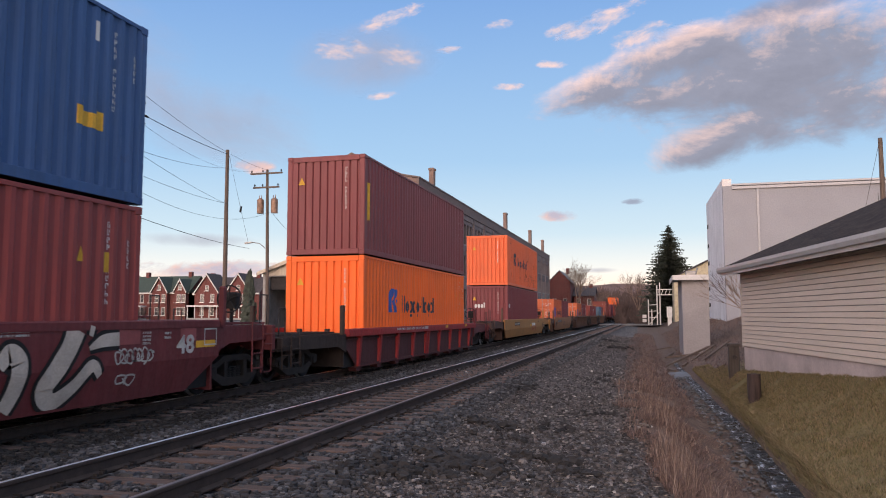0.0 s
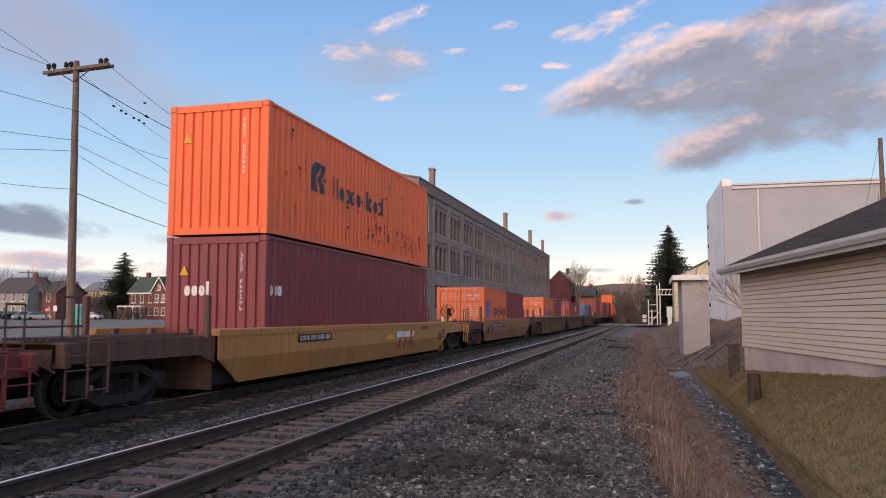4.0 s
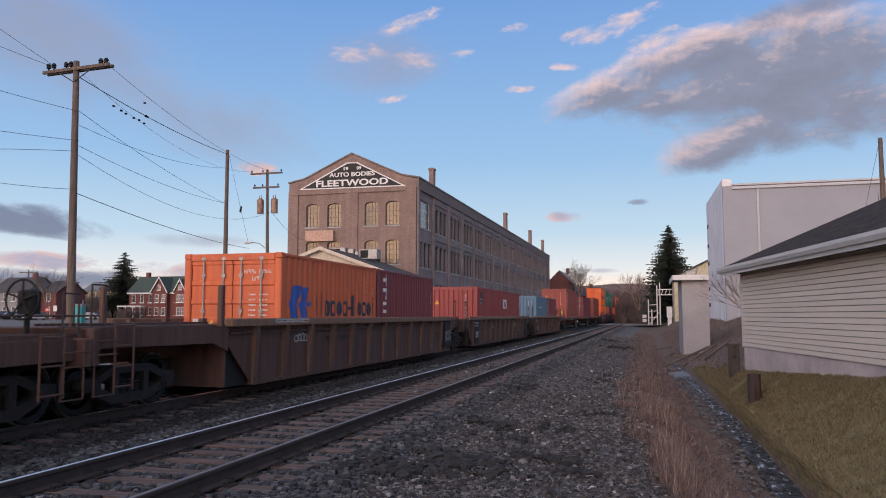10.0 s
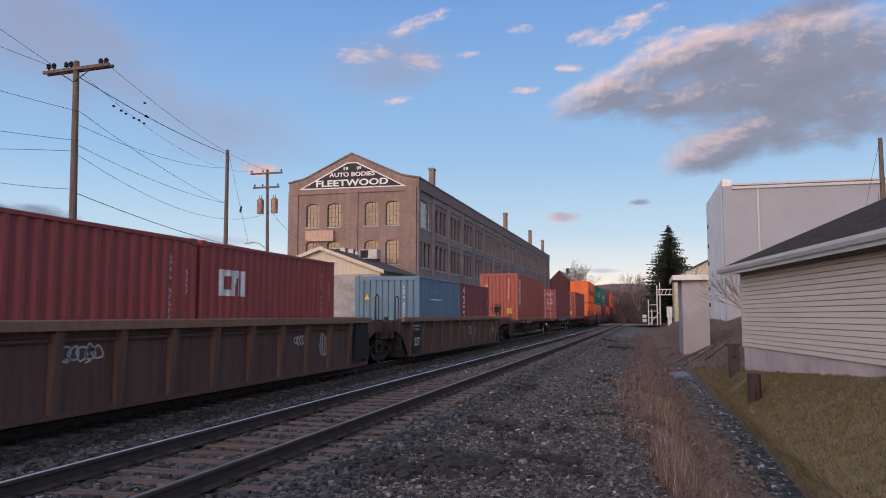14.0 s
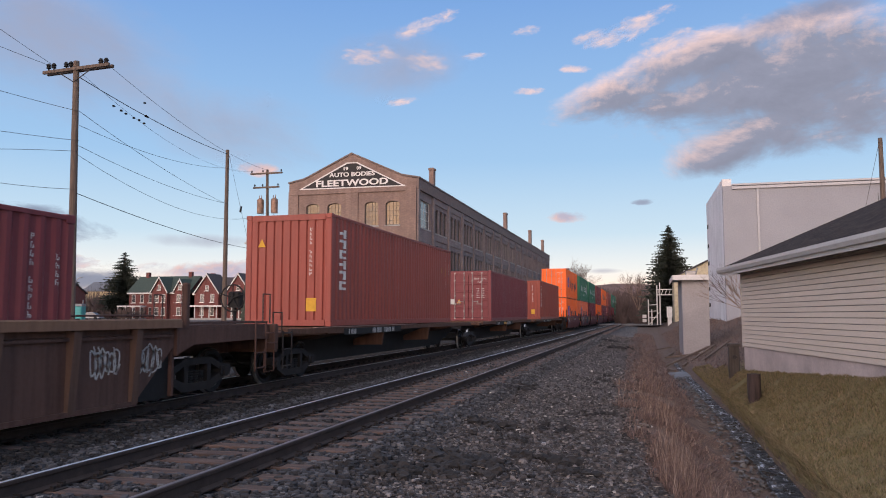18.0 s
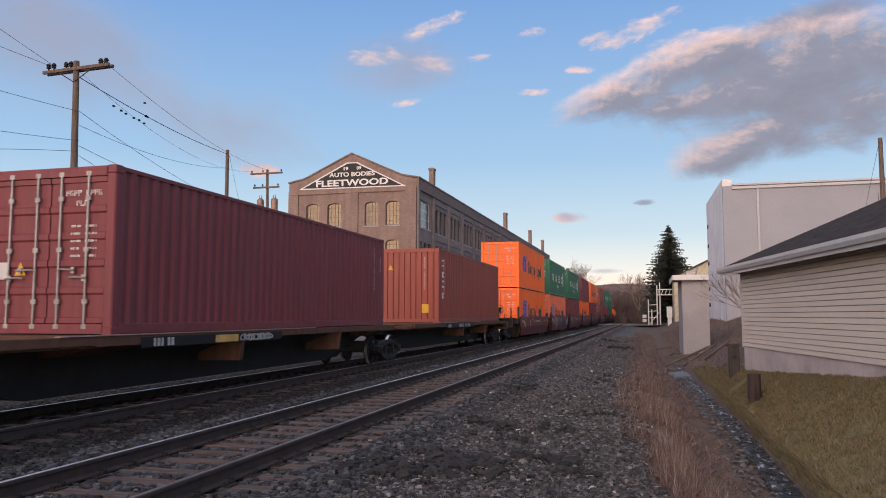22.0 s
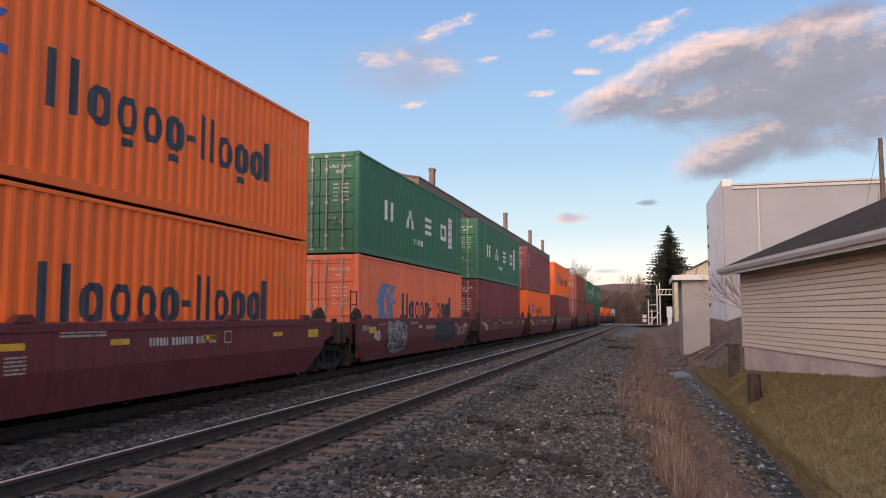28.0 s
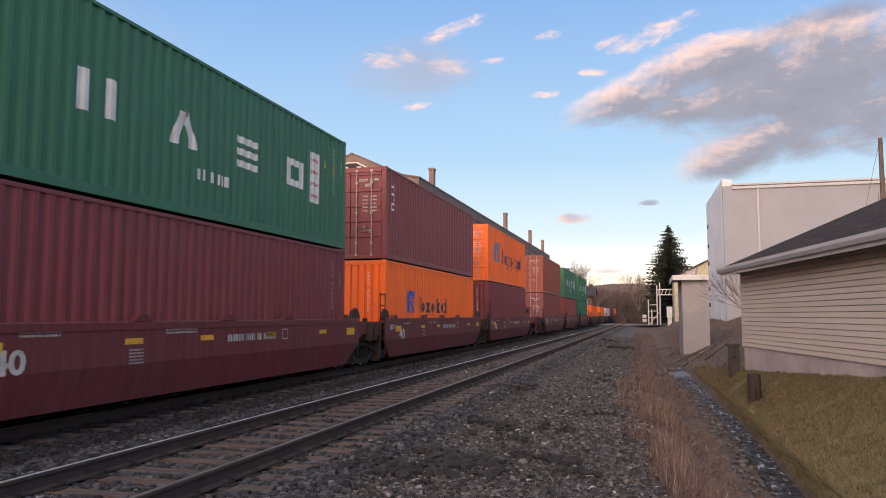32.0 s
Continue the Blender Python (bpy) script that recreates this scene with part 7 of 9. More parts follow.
def make_hall():
    h = thing("white_hall", "tall windowless pale grey industrial hall", "industrial hall", pose(0, 0, 0))
    x0, x1, y0, y1, top = 5.25, 34.0, 56.0, 71.0, 10.5
    b = Build()
    b.box(x0, x1, y0, y0 + 0.35, -1.2, top)
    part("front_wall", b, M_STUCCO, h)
    b = Build()
    b.box(x0, x0 + 0.35, y0 + 0.36, y1, -1.2, top)
    b.prism([(y0 - 0.01, top), (y1, top), (y1, 11.35), (y0 - 0.01, 11.0)], "x", x0 - 0.01, x0 + 0.6)
    part("side_wall", b, M_SIDE_LIT, h, "rough plastered side wall, painted whiter for sky light")
    b = Build()
    b.box(x0 + 0.36, x1, y1 - 0.35, y1, -1.2, top)
    b.box(x1 - 0.35, x1, y0 + 0.36, y1 - 0.36, -1.2, top)
    part("back_wall", b, M_STUCCO, h)
    b = Build()
    b.box(x0 + 0.36, x1, y0 + 0.36, y1 - 0.36, top - 0.4, top - 0.2)
    part("roof", b, M_TAR, h)
    b = Build()
    b.box(x0 + 0.62, x1, y0 - 0.16, y0 + 0.4, top, top + 0.13, 0.02)
    part("roof_edge", b, M_TRIM, h, "pale grey metal roof edge")
    b = Build()
    b.box(x0 + 0.62, x1, y0 - 0.14, y0 - 0.002, top - 0.24, top - 0.06)
    part("gutter", b, M_TRIM, h)
    b = Build()
    b.box(7.46, 7.59, y0 - 0.14, y0 - 0.01, -1.0, top - 0.24)
    part("downpipe", b, M_TRIM, h, "pale grey square downpipe")
    b = Build()
    b.box(15.0, 15.03, y0 - 0.03, y0 - 0.004, 6.0, 9.6)
    part("service_cable", b, M_WIRE, h)
    for k, z in enumerate((9.0, 7.3, 5.8, 3.6, 2.2)):
        b = Build()
        b.box(x0 - 0.06, x0 - 0.004, 69.2, 70.1, z, z + 0.32)
        part("vent", b, M_DARK, h, "small dark wall vent")
    return h


make_hall()


def make_annex():
    a = thing("white_annex", "small off-white flat-roofed annex beside a ditch", "annex", pose(0, 0, 0))
    x0, x1, y0, y1, top = 1.68, 2.95, 40.0, 45.0, 3.35
    b = Build()
    b.box(x0, x1, y0, y0 + 0.25, -1.2, top)
    part("front_wall", b, M_STUCCO2, a)
    b = Build()
    b.box(x0, x0 + 0.25, y0 + 0.26, y1, -1.2, top)
    b.box(x0 + 0.26, x1, y1 - 0.25, y1, -1.2, top)
    part("side_wall", b, M_STUCCO2, a)
    b = Build()
    b.box(x0 - 0.42, x1, y0 - 0.35, y1 + 0.2, top, top + 0.1)
    part("roof", b, M_GREYROOF, a)
    b = Build()
    b.box(x0 - 0.46, x1, y0 - 0.39, y0 - 0.352, top - 0.12, top + 0.14)
    b.box(x0 - 0.46, x0 - 0.422, y0 - 0.35, y1 + 0.2, top - 0.12, top + 0.14)
    part("fascia", b, M_GUTTER, a, "white roof fascia")
    b = Build()
    b.box(2.0, 2.5, 42.6, 43.2, top + 0.1, top + 0.5, 0.03)
    b.tube((2.5, 44.2, top + 0.1), (2.7, 44.2, top + 0.75), 0.05)
    part("roof_vent", b, M_GALV, a)
    return a


make_annex()
rp = pole(12.3, 45.0, 11.0, 0.15, "wooden pole with a guy cable behind a garage")
cable((12.2, 45.0, 10.6), (11.55, 45.4, 7.4), 0.02, 0.012)


def plank(x, y, z, L, turn, tilt, label, mat, name="plank", w=0.16, t=0.05):
    b = Build()
    b.box(-L / 2, L / 2, -w / 2, w / 2, -t / 2, t / 2, 0.008)
    return single(name, b, mat, label, name, pose(x, y, z, 0, tilt, turn), group="loose timber")


for k, (x, y, L, turn, tilt) in enumerate(((1.75, 37.5, 3.4, 50, -14), (2.2, 36.6, 3.0, 58, -16), (2.75, 35.8, 3.6, 62, -15), (1.6, 38.6, 1.8, 20, -6), (0.9, 33.0, 1.4, 100, 2), (1.3, 46, 2.6, 70, -8), (0.8, 52, 2.2, 40, -6))):
    plank(x, y, float(ground_z(x, y)) + 0.14, L, turn, tilt, "weathered brown timber lying on a bank", M_POLE, w=0.1, t=0.08)
b = Build()
b.loft([[(-0.55, -0.7, 0), (0.5, -0.9, 0.0), (0.6, 0.7, 0), (-0.45, 0.9, 0.0)], [(-0.53, -0.68, 0.1), (0.48, -0.88, 0.13), (0.57, 0.68, 0.13), (-0.43, 0.87, 0.09)]])
single("concrete_slab", b, M_GREYROOF, "pale broken concrete slab at a ditch", "slab", pose(1.0, 31.5, float(ground_z(1.0, 31.5)) - 0.06, 4, -3, 12))


def make_signal():
    s = thing("crossing_signal", "white steel crossing signal mast with ladder frames", "crossing signal", pose(0.0, 112.0, 0.1))
    for name, pts in (("mast", [(1.3, 0, 0), (1.3, 0, 5.6)]), ("mast", [(1.7, 0.4, 0), (1.7, 0.4, 6.0)]), ("mast", [(0.1, 0, 0), (0.1, 0, 3.6)]), ("mast", [(0.55, 0, 0), (0.55, 0, 2.2)])):
        b = Build()
        b.tube(*pts, 0.1, 0.08, 8)
        part(name, b, M_WHITE, s)
    for z in (5.0, 4.25):
        b = Build()
        b.tube((1.2, 0, z), (4.1, 0, z), 0.07, seg=6)
        part("arm", b, M_WHITE, s)
    for k in range(6):
        b = Build()
        b.tube((1.4 + k * 0.5, 0, 4.25), (1.65 + k * 0.5, 0, 5.0), 0.05, seg=5)
        part("lattice", b, M_WHITE, s)
    for z in (1.0, 1.9, 2.8):
        b = Build()
        b.tube((0.1, 0, z), (1.3, 0, z + 0.1), 0.055, seg=5)
        part("rail", b, M_WHITE, s)
    b = Build()
    b.box(-0.75, -0.2, -0.15, 0.15, 0.4, 0.85, 0.03)
    b.box(-0.75, -0.2, -0.15, 0.15, 1.0, 1.45, 0.03)
    part("lamp_unit", b, M_WHITE, s, "white signal housings")
    b = Build()
    b.box(2.4, 3.1, -8.0, -7.4, 1.1, 2.5, 0.04)
    b.box(2.5, 3.0, -7.9, -7.5, -0.4, 1.1)
    part("relay_cabinet", b, M_WHITE, s, "white relay cabinet")
    b = Build()
    b.tube((0.2, 0.1, 0.1), (1.6, 0.1, 1.8), 0.05, seg=5)
    part("stay", b, M_WHITE, s)


make_signal()
b = Build()
b.box(-14.0, 6.0, 128.0, 139.0, -0.2, -0.012)
single("road", b, plain("pale_road_asphalt", (0.2, 0.2, 0.205), 0.8, 0, 0.15, 0.8, 20), "pale asphalt road over a railway crossing", "road", kind="structure")

# ---- water in the ditch
M_WATER, _n, _l, _b = material("ditch_water", 0.06)
_v = coords(_n, _l)
# Glints of sky on the ripples are painted as pale flecks in the base colour.
_l.new(ramp(_n, _l, tex_noise(_n, _l, coords(_n, _l, (3.2, 0.9, 1.0), False), 3.2, 8, 0.72), [(0.5, (0.012, 0.012, 0.013)), (0.56, (0.05, 0.05, 0.056)), (0.62, (0.7, 0.74, 0.82))]), _b.inputs["Base Color"])
_l.new(ramp(_n, _l, tex_noise(_n, _l, _v, 2.2, 6, 0.7), [(0.42, (0.1,) * 3), (0.58, (0.75,) * 3)]), _b.inputs["Roughness"])
bump(_n, _l, _b, tex_noise(_n, _l, coords(_n, _l, (1.0, 0.5, 1.0)), 13.0, 5, 0.7), 1.0, 0.16)
b = Build()
yy = np.arange(4, 40, 0.5)
for y in yy:
    xa, xb = float(ditch_x(y)), float(ditch_x(y + 0.5))
    wa, wb = (float(np.interp(q, [8, 14, 22, 40], [0.3, 0.28, 0.25, 0.15])) for q in (y, y + 0.5))
    za, zb = (-0.42 - float(np.interp(q, [-40, 30, 60, 120], [0.5, 0.5, 0.38, 0.0])) + 0.05 for q in (y, y + 0.5))
    la, lb = (0.3 + 0.35 * noise.noise(Vector((q * 1.1, 2.0, 7.0))) for q in (y, y + 0.5))
    b.face((xa - wa * la, y, za), (xa + wa, y, za), (xb + wb, y + 0.5, zb), (xb - wb * lb, y + 0.5, zb))
single("ditch_water", raw(b, "ditch_water", M_WATER), M_WATER, "shallow water with painted pale sky glints in a ditch", "water", kind="structure")


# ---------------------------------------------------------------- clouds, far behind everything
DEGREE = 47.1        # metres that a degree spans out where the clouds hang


def mat_cloud(name, lit, body, soft=1.2, alpha=0.9, grain=0.35, flat=1.6, rough=0.62, amp=3.4, thin=0.3, ripple=0.5, level=0.45, blobs=(), cover=0.7, strength=0.75):
    """A bank of cloud that glows by itself. grain: billows in a degree; flat: how much wider than tall they are; blobs:
    the ellipses (x, y, half width, half height, turn) that make its form, in degrees from its middle, or one that fills
    its field; ripple and level: how strongly low sunlight is painted onto the billows."""
    m, n, l, b = material(name, 1.0)
    n.remove(b)

    def op(kind, a, c=None, e=None):
        q = n.new("ShaderNodeMath")
        q.operation = kind
        for k, value in enumerate((a, c, e)):
            if value is None:
                continue
            if isinstance(value, (int, float)):
                q.inputs[k].default_value = value
            else:
                l.new(value, q.inputs[k])
        return q.outputs[0]

    def vec(kind, a, c):
        q = n.new("ShaderNodeVectorMath")
        q.operation = kind
        l.new(a, q.inputs[0])
        if isinstance(c, tuple):
            q.inputs[1].default_value = c
        elif c is not None:
            l.new(c, q.inputs[1])
        return q
    tc = n.new("ShaderNodeTexCoord")
    info = n.new("ShaderNodeObjectInfo")
    deg = vec("MULTIPLY", tc.outputs["Object"], (1 / DEGREE, 1 / DEGREE, 0.0)).outputs[0]
    card = vec("MULTIPLY", vec("SUBTRACT", tc.outputs["Generated"], (0.5, 0.5, 0.5)).outputs[0], (2.0, 2.0, 0.0)).outputs[0]
    com = n.new("ShaderNodeCombineXYZ")
    l.new(op("MULTIPLY", info.outputs["Random"], 91.0), com.inputs[2])

    def field(dx, dy):
        at = vec("ADD", deg, (dx, dy, 0.0)).outputs[0]
        tx = n.new("ShaderNodeTexNoise")
        tx.inputs["Scale"].default_value, tx.inputs["Detail"].default_value, tx.inputs["Roughness"].default_value, tx.inputs["Distortion"].default_value = grain, 12.0, rough, 0.25
        l.new(vec("ADD", vec("MULTIPLY", at, (1.0 / flat, 1.0, 1.0)).outputs[0], com.outputs[0]).outputs[0], tx.inputs["Vector"])
        shape = None
        if blobs:
            for x, y, rx, ry, turn in blobs:
                mp = n.new("ShaderNodeMapping")
                mp.vector_type = "TEXTURE"
                mp.inputs["Location"].default_value, mp.inputs["Rotation"].default_value, mp.inputs["Scale"].default_value = (x, y, 0), (0, 0, radians(turn)), (rx, ry, 1)
                l.new(at, mp.inputs["Vector"])
                r = n.new("ShaderNodeVectorMath")
                r.operation = "LENGTH"
                l.new(mp.outputs[0], r.inputs[0])
                one = op("SUBTRACT", 1.0, op("POWER", r.outputs["Value"], 1.7))
                if shape is None:
                    shape = one
                else:
                    q = n.new("ShaderNodeMath")
                    q.operation = "SMOOTH_MAX"
                    l.new(shape, q.inputs[0])
                    l.new(one, q.inputs[1])
                    q.inputs[2].default_value = 0.5
                    shape = q.outputs[0]
            shape = op("MULTIPLY", op("MAXIMUM", shape, -3.0), 1.6)
        else:
            r = n.new("ShaderNodeVectorMath")
            r.operation = "LENGTH"
            l.new(card, r.inputs[0])
            shape = op("SUBTRACT", cover, op("MULTIPLY", op("POWER", r.outputs["Value"], 2.0), 1.7 + cover))
        return op("ADD", shape, op("MULTIPLY", op("SUBTRACT", tx.outputs["Fac"], 0.5), amp))
    here = field(0.0, 0.0)
    edge = n.new("ShaderNodeMapRange")          # nothing reaches the rim of the field
    edge.interpolation_type = "SMOOTHSTEP"
    edge.inputs["From Min"].default_value, edge.inputs["From Max"].default_value, edge.inputs["To Min"].default_value, edge.inputs["To Max"].default_value = 0.8, 1.0, 0.0, 3.0
    sep = n.new("ShaderNodeSeparateXYZ")
    l.new(card, sep.inputs[0])
    l.new(op("MAXIMUM", op("ABSOLUTE", sep.outputs[0]), op("ABSOLUTE", sep.outputs[1])), edge.inputs["Value"])
    opa = n.new("ShaderNodeMapRange")
    opa.interpolation_type = "SMOOTHSTEP"
    opa.inputs["From Min"].default_value, opa.inputs["From Max"].default_value, opa.inputs["To Max"].default_value = 0.0, soft, alpha
    l.new(op("SUBTRACT", here, edge.outputs[0]), opa.inputs["Value"])
    # Sunlight is painted in: the lit colour goes where cloud thins to the upper left.
    dif = op("ADD", op("SUBTRACT", here, field(-0.22, 0.32)), op("MULTIPLY", op("SUBTRACT", here, field(-0.7, 0.9)), 0.6))
    tone = op("ADD", op("MULTIPLY", dif, ripple), op("SUBTRACT", level, op("MULTIPLY", here, thin)))
    col = ramp(n, l, tone, [(0.0, body), (0.35, tuple(1.15 * q for q in body)), (0.62, tuple(0.5 * p + 0.55 * q for p, q in zip(lit, body))), (1.0, lit)])
    em = n.new("ShaderNodeEmission")
    em.inputs["Strength"].default_value = strength
    l.new(col, em.inputs["Color"])
    tr = n.new("ShaderNodeBsdfTransparent")
    mx = n.new("ShaderNodeMixShader")
    l.new(opa.outputs[0], mx.inputs[0])
    l.new(tr.outputs[0], mx.inputs[1])
    l.new(em.outputs[0], mx.inputs[2])
    l.new(mx.outputs[0], n["Material Output"].inputs["Surface"])
    return m


C_WISP = mat_cloud("sunset_lit_wisp", (0.72, 0.56, 0.55), (0.4, 0.4, 0.5), soft=1.4, alpha=0.95, grain=0.75, flat=2.2, rough=0.66, amp=4.8, level=0.75, cover=1.05)
C_BIG = mat_cloud("grey_cloud_with_lit_edge", (0.78, 0.58, 0.54), (0.205, 0.22, 0.285), soft=1.4, alpha=0.95, grain=0.3, flat=1.7, rough=0.64, amp=3.5, thin=0.26, ripple=0.42, level=0.62,
                  blobs=((1.7, 0.6, 11.5, 3.7, 6), (-2.6, 0.4, 6.5, 1.9, 9), (-7.6, 1.0, 7.0, 1.7, 12), (-3.4, 2.7, 7.0, 2.0, 14), (7.5, 2.0, 9.5, 3.3, -6), (9.0, -1.6, 13.0, 3.0, 4), (-1.6, -3.8, 4.2, 2.0, 8), (1.7, -2.6, 5.0, 2.0, 0)))
C_GREY = mat_cloud("grey_evening_cloud", (0.36, 0.35, 0.42), (0.23, 0.24, 0.32), soft=1.6, alpha=0.9, grain=0.3, flat=2.0, level=0.4, cover=1.4)
C_BANK = mat_cloud("blue_grey_cloud_bank", (0.36, 0.37, 0.43), (0.17, 0.205, 0.29), soft=1.1, alpha=0.92, grain=0.3, flat=2.8, amp=4.2, level=0.3, ripple=0.4, cover=1.3)
C_DARK = mat_cloud("small_blue_grey_cloud", (0.3, 0.31, 0.39), (0.22, 0.25, 0.34), soft=1.0, alpha=0.8, grain=0.8, flat=2.4, cover=1.0)
C_HAZE = mat_cloud("thin_lilac_haze", (0.4, 0.37, 0.41), (0.3, 0.31, 0.39), soft=2.8, alpha=0.8, grain=0.14, flat=1.6, amp=3.0, cover=1.7)
C_ROSE = mat_cloud("rosy_horizon_cloud", (0.75, 0.5, 0.43), (0.36, 0.34, 0.42), soft=1.1, alpha=0.95, grain=0.45, flat=2.0, level=0.7, cover=1.2)
CLOUDS = []
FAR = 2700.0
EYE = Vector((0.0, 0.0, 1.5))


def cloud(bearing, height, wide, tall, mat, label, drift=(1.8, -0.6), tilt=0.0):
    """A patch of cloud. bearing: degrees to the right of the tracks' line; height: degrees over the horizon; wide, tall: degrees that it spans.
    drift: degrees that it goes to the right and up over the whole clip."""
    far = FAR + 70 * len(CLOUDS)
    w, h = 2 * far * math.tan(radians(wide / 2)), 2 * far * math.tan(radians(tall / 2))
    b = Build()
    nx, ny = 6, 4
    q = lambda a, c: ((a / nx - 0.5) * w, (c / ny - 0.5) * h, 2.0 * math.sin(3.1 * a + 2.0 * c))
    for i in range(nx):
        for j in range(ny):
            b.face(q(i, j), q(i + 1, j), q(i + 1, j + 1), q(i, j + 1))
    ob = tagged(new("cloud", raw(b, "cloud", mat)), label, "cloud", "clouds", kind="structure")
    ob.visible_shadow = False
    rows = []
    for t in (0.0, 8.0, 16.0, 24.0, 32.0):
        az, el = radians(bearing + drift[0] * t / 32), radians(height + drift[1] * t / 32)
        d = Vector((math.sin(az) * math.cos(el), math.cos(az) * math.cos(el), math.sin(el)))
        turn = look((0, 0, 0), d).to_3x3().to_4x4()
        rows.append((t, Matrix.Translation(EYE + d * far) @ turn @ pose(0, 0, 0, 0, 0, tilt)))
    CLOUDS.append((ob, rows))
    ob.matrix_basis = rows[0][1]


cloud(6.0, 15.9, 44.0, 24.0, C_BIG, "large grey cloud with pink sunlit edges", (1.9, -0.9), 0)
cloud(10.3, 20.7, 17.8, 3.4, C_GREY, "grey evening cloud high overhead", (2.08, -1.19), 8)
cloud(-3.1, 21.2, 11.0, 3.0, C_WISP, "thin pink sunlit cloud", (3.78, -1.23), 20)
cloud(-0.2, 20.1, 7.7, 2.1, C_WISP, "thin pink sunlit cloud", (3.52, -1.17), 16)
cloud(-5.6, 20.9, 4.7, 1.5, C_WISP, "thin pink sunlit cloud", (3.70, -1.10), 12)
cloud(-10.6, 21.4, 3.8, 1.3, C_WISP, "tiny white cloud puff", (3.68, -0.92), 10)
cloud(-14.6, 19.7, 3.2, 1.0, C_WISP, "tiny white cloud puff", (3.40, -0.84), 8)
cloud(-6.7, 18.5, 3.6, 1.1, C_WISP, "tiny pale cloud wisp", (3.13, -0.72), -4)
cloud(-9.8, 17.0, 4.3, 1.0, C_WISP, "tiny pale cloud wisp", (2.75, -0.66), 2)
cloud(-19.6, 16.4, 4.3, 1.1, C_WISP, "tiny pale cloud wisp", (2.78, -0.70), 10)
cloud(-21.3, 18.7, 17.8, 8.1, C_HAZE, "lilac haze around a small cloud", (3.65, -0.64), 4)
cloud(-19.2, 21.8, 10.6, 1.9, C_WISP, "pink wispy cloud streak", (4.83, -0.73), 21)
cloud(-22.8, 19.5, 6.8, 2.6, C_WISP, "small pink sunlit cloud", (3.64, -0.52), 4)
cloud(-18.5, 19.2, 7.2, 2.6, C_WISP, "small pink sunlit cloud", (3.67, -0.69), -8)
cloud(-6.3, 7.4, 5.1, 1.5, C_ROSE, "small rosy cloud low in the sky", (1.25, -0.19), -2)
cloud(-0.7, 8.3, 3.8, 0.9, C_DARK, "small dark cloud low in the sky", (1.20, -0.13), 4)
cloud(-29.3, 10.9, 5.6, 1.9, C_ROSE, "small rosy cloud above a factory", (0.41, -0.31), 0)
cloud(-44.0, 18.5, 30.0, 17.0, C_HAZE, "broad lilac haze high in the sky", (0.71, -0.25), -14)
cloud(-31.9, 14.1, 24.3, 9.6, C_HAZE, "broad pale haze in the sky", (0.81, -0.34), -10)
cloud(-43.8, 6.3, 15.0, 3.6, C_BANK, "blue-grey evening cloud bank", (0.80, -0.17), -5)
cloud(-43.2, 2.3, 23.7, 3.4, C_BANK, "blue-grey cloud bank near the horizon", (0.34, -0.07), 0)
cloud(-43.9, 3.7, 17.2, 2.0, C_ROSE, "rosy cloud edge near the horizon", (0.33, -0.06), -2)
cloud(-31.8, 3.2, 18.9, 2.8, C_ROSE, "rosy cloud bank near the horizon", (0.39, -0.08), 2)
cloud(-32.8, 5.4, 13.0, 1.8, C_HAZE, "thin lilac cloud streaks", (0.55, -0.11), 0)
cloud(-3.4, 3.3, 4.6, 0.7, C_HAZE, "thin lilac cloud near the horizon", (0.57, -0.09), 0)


# ---------------------------------------------------------------- marks on the cars
CARS = [ob for ob, s, z in MOVERS if ob.name.startswith(("well_car", "spine_car"))]
M_RED = plain("red_mark_paint", (0.32, 0.03, 0.025), 0.65, 0, 0.2, 4, 40, 0.05)


def side_text(car, text, y, z, size, mat, x=1.405, width=None):
    lettering("marking", text, size, mat, car, pose(x, y, z, 0, 0, 90), width, "painted car marking", 0.002)


def side_bars(car, y, z, rows, wide, tall, gap, seed, mat, x=1.405, label="small bars of unreadable print"):
    b = Build()
    for y0, y1, z0, z1 in small_print(y, z, rows, wide, tall, gap, seed):
        b.face((x, y0, z0), (x, y1, z0), (x, y1, z1), (x, y0, z1))
    tagged(part("marking", raw(b, "marking", mat), mat, car, label), kind="stuff")


def side_patch(car, y0, y1, z0, z1, mat, label, x=1.405, lean=0.0, name="marking"):
    b = Build()
    b.face((x, y0, z0), (x, y1, z0), (x, y1 + lean, z1), (x, y0 + lean, z1))
    part(name, raw(b, name, mat), mat, car, label)


def side_blob(car, y0, y1, z0, z1, seed, mat, label, top=1.4, low=0.2, lift=0.004):
    """A ragged patch of sprayed paint that follows the bent side."""
    r = random.Random(seed)
    b = Build()
    zs = sorted({z0 + (z1 - z0) * k / 10 for k in range(11)} | {low + (top - low) * 0.46})
    ends = []
    for z in zs:
        u = abs(2 * (z - z0) / (z1 - z0) - 1)
        inset = (y1 - y0) * 0.5 * (1 - (1 - min(u, 1) ** 4) ** 0.25) * 0.8
        ends.append((y0 + inset + r.uniform(0, 0.07) * (y1 - y0), y1 - inset - r.uniform(0, 0.07) * (y1 - y0)))
    for k in range(len(zs) - 1):
        (a, c), (e, f) = ends[k], ends[k + 1]
        xa, xb = facet_x(zs[k], top, low) + lift, facet_x(zs[k + 1], top, low) + lift
        b.face((xa, a, zs[k]), (xa, c, zs[k]), (xb, f, zs[k + 1]), (xb, e, zs[k + 1]))
    part("paint_patch", raw(b, "paint_patch", mat), mat, car, label)


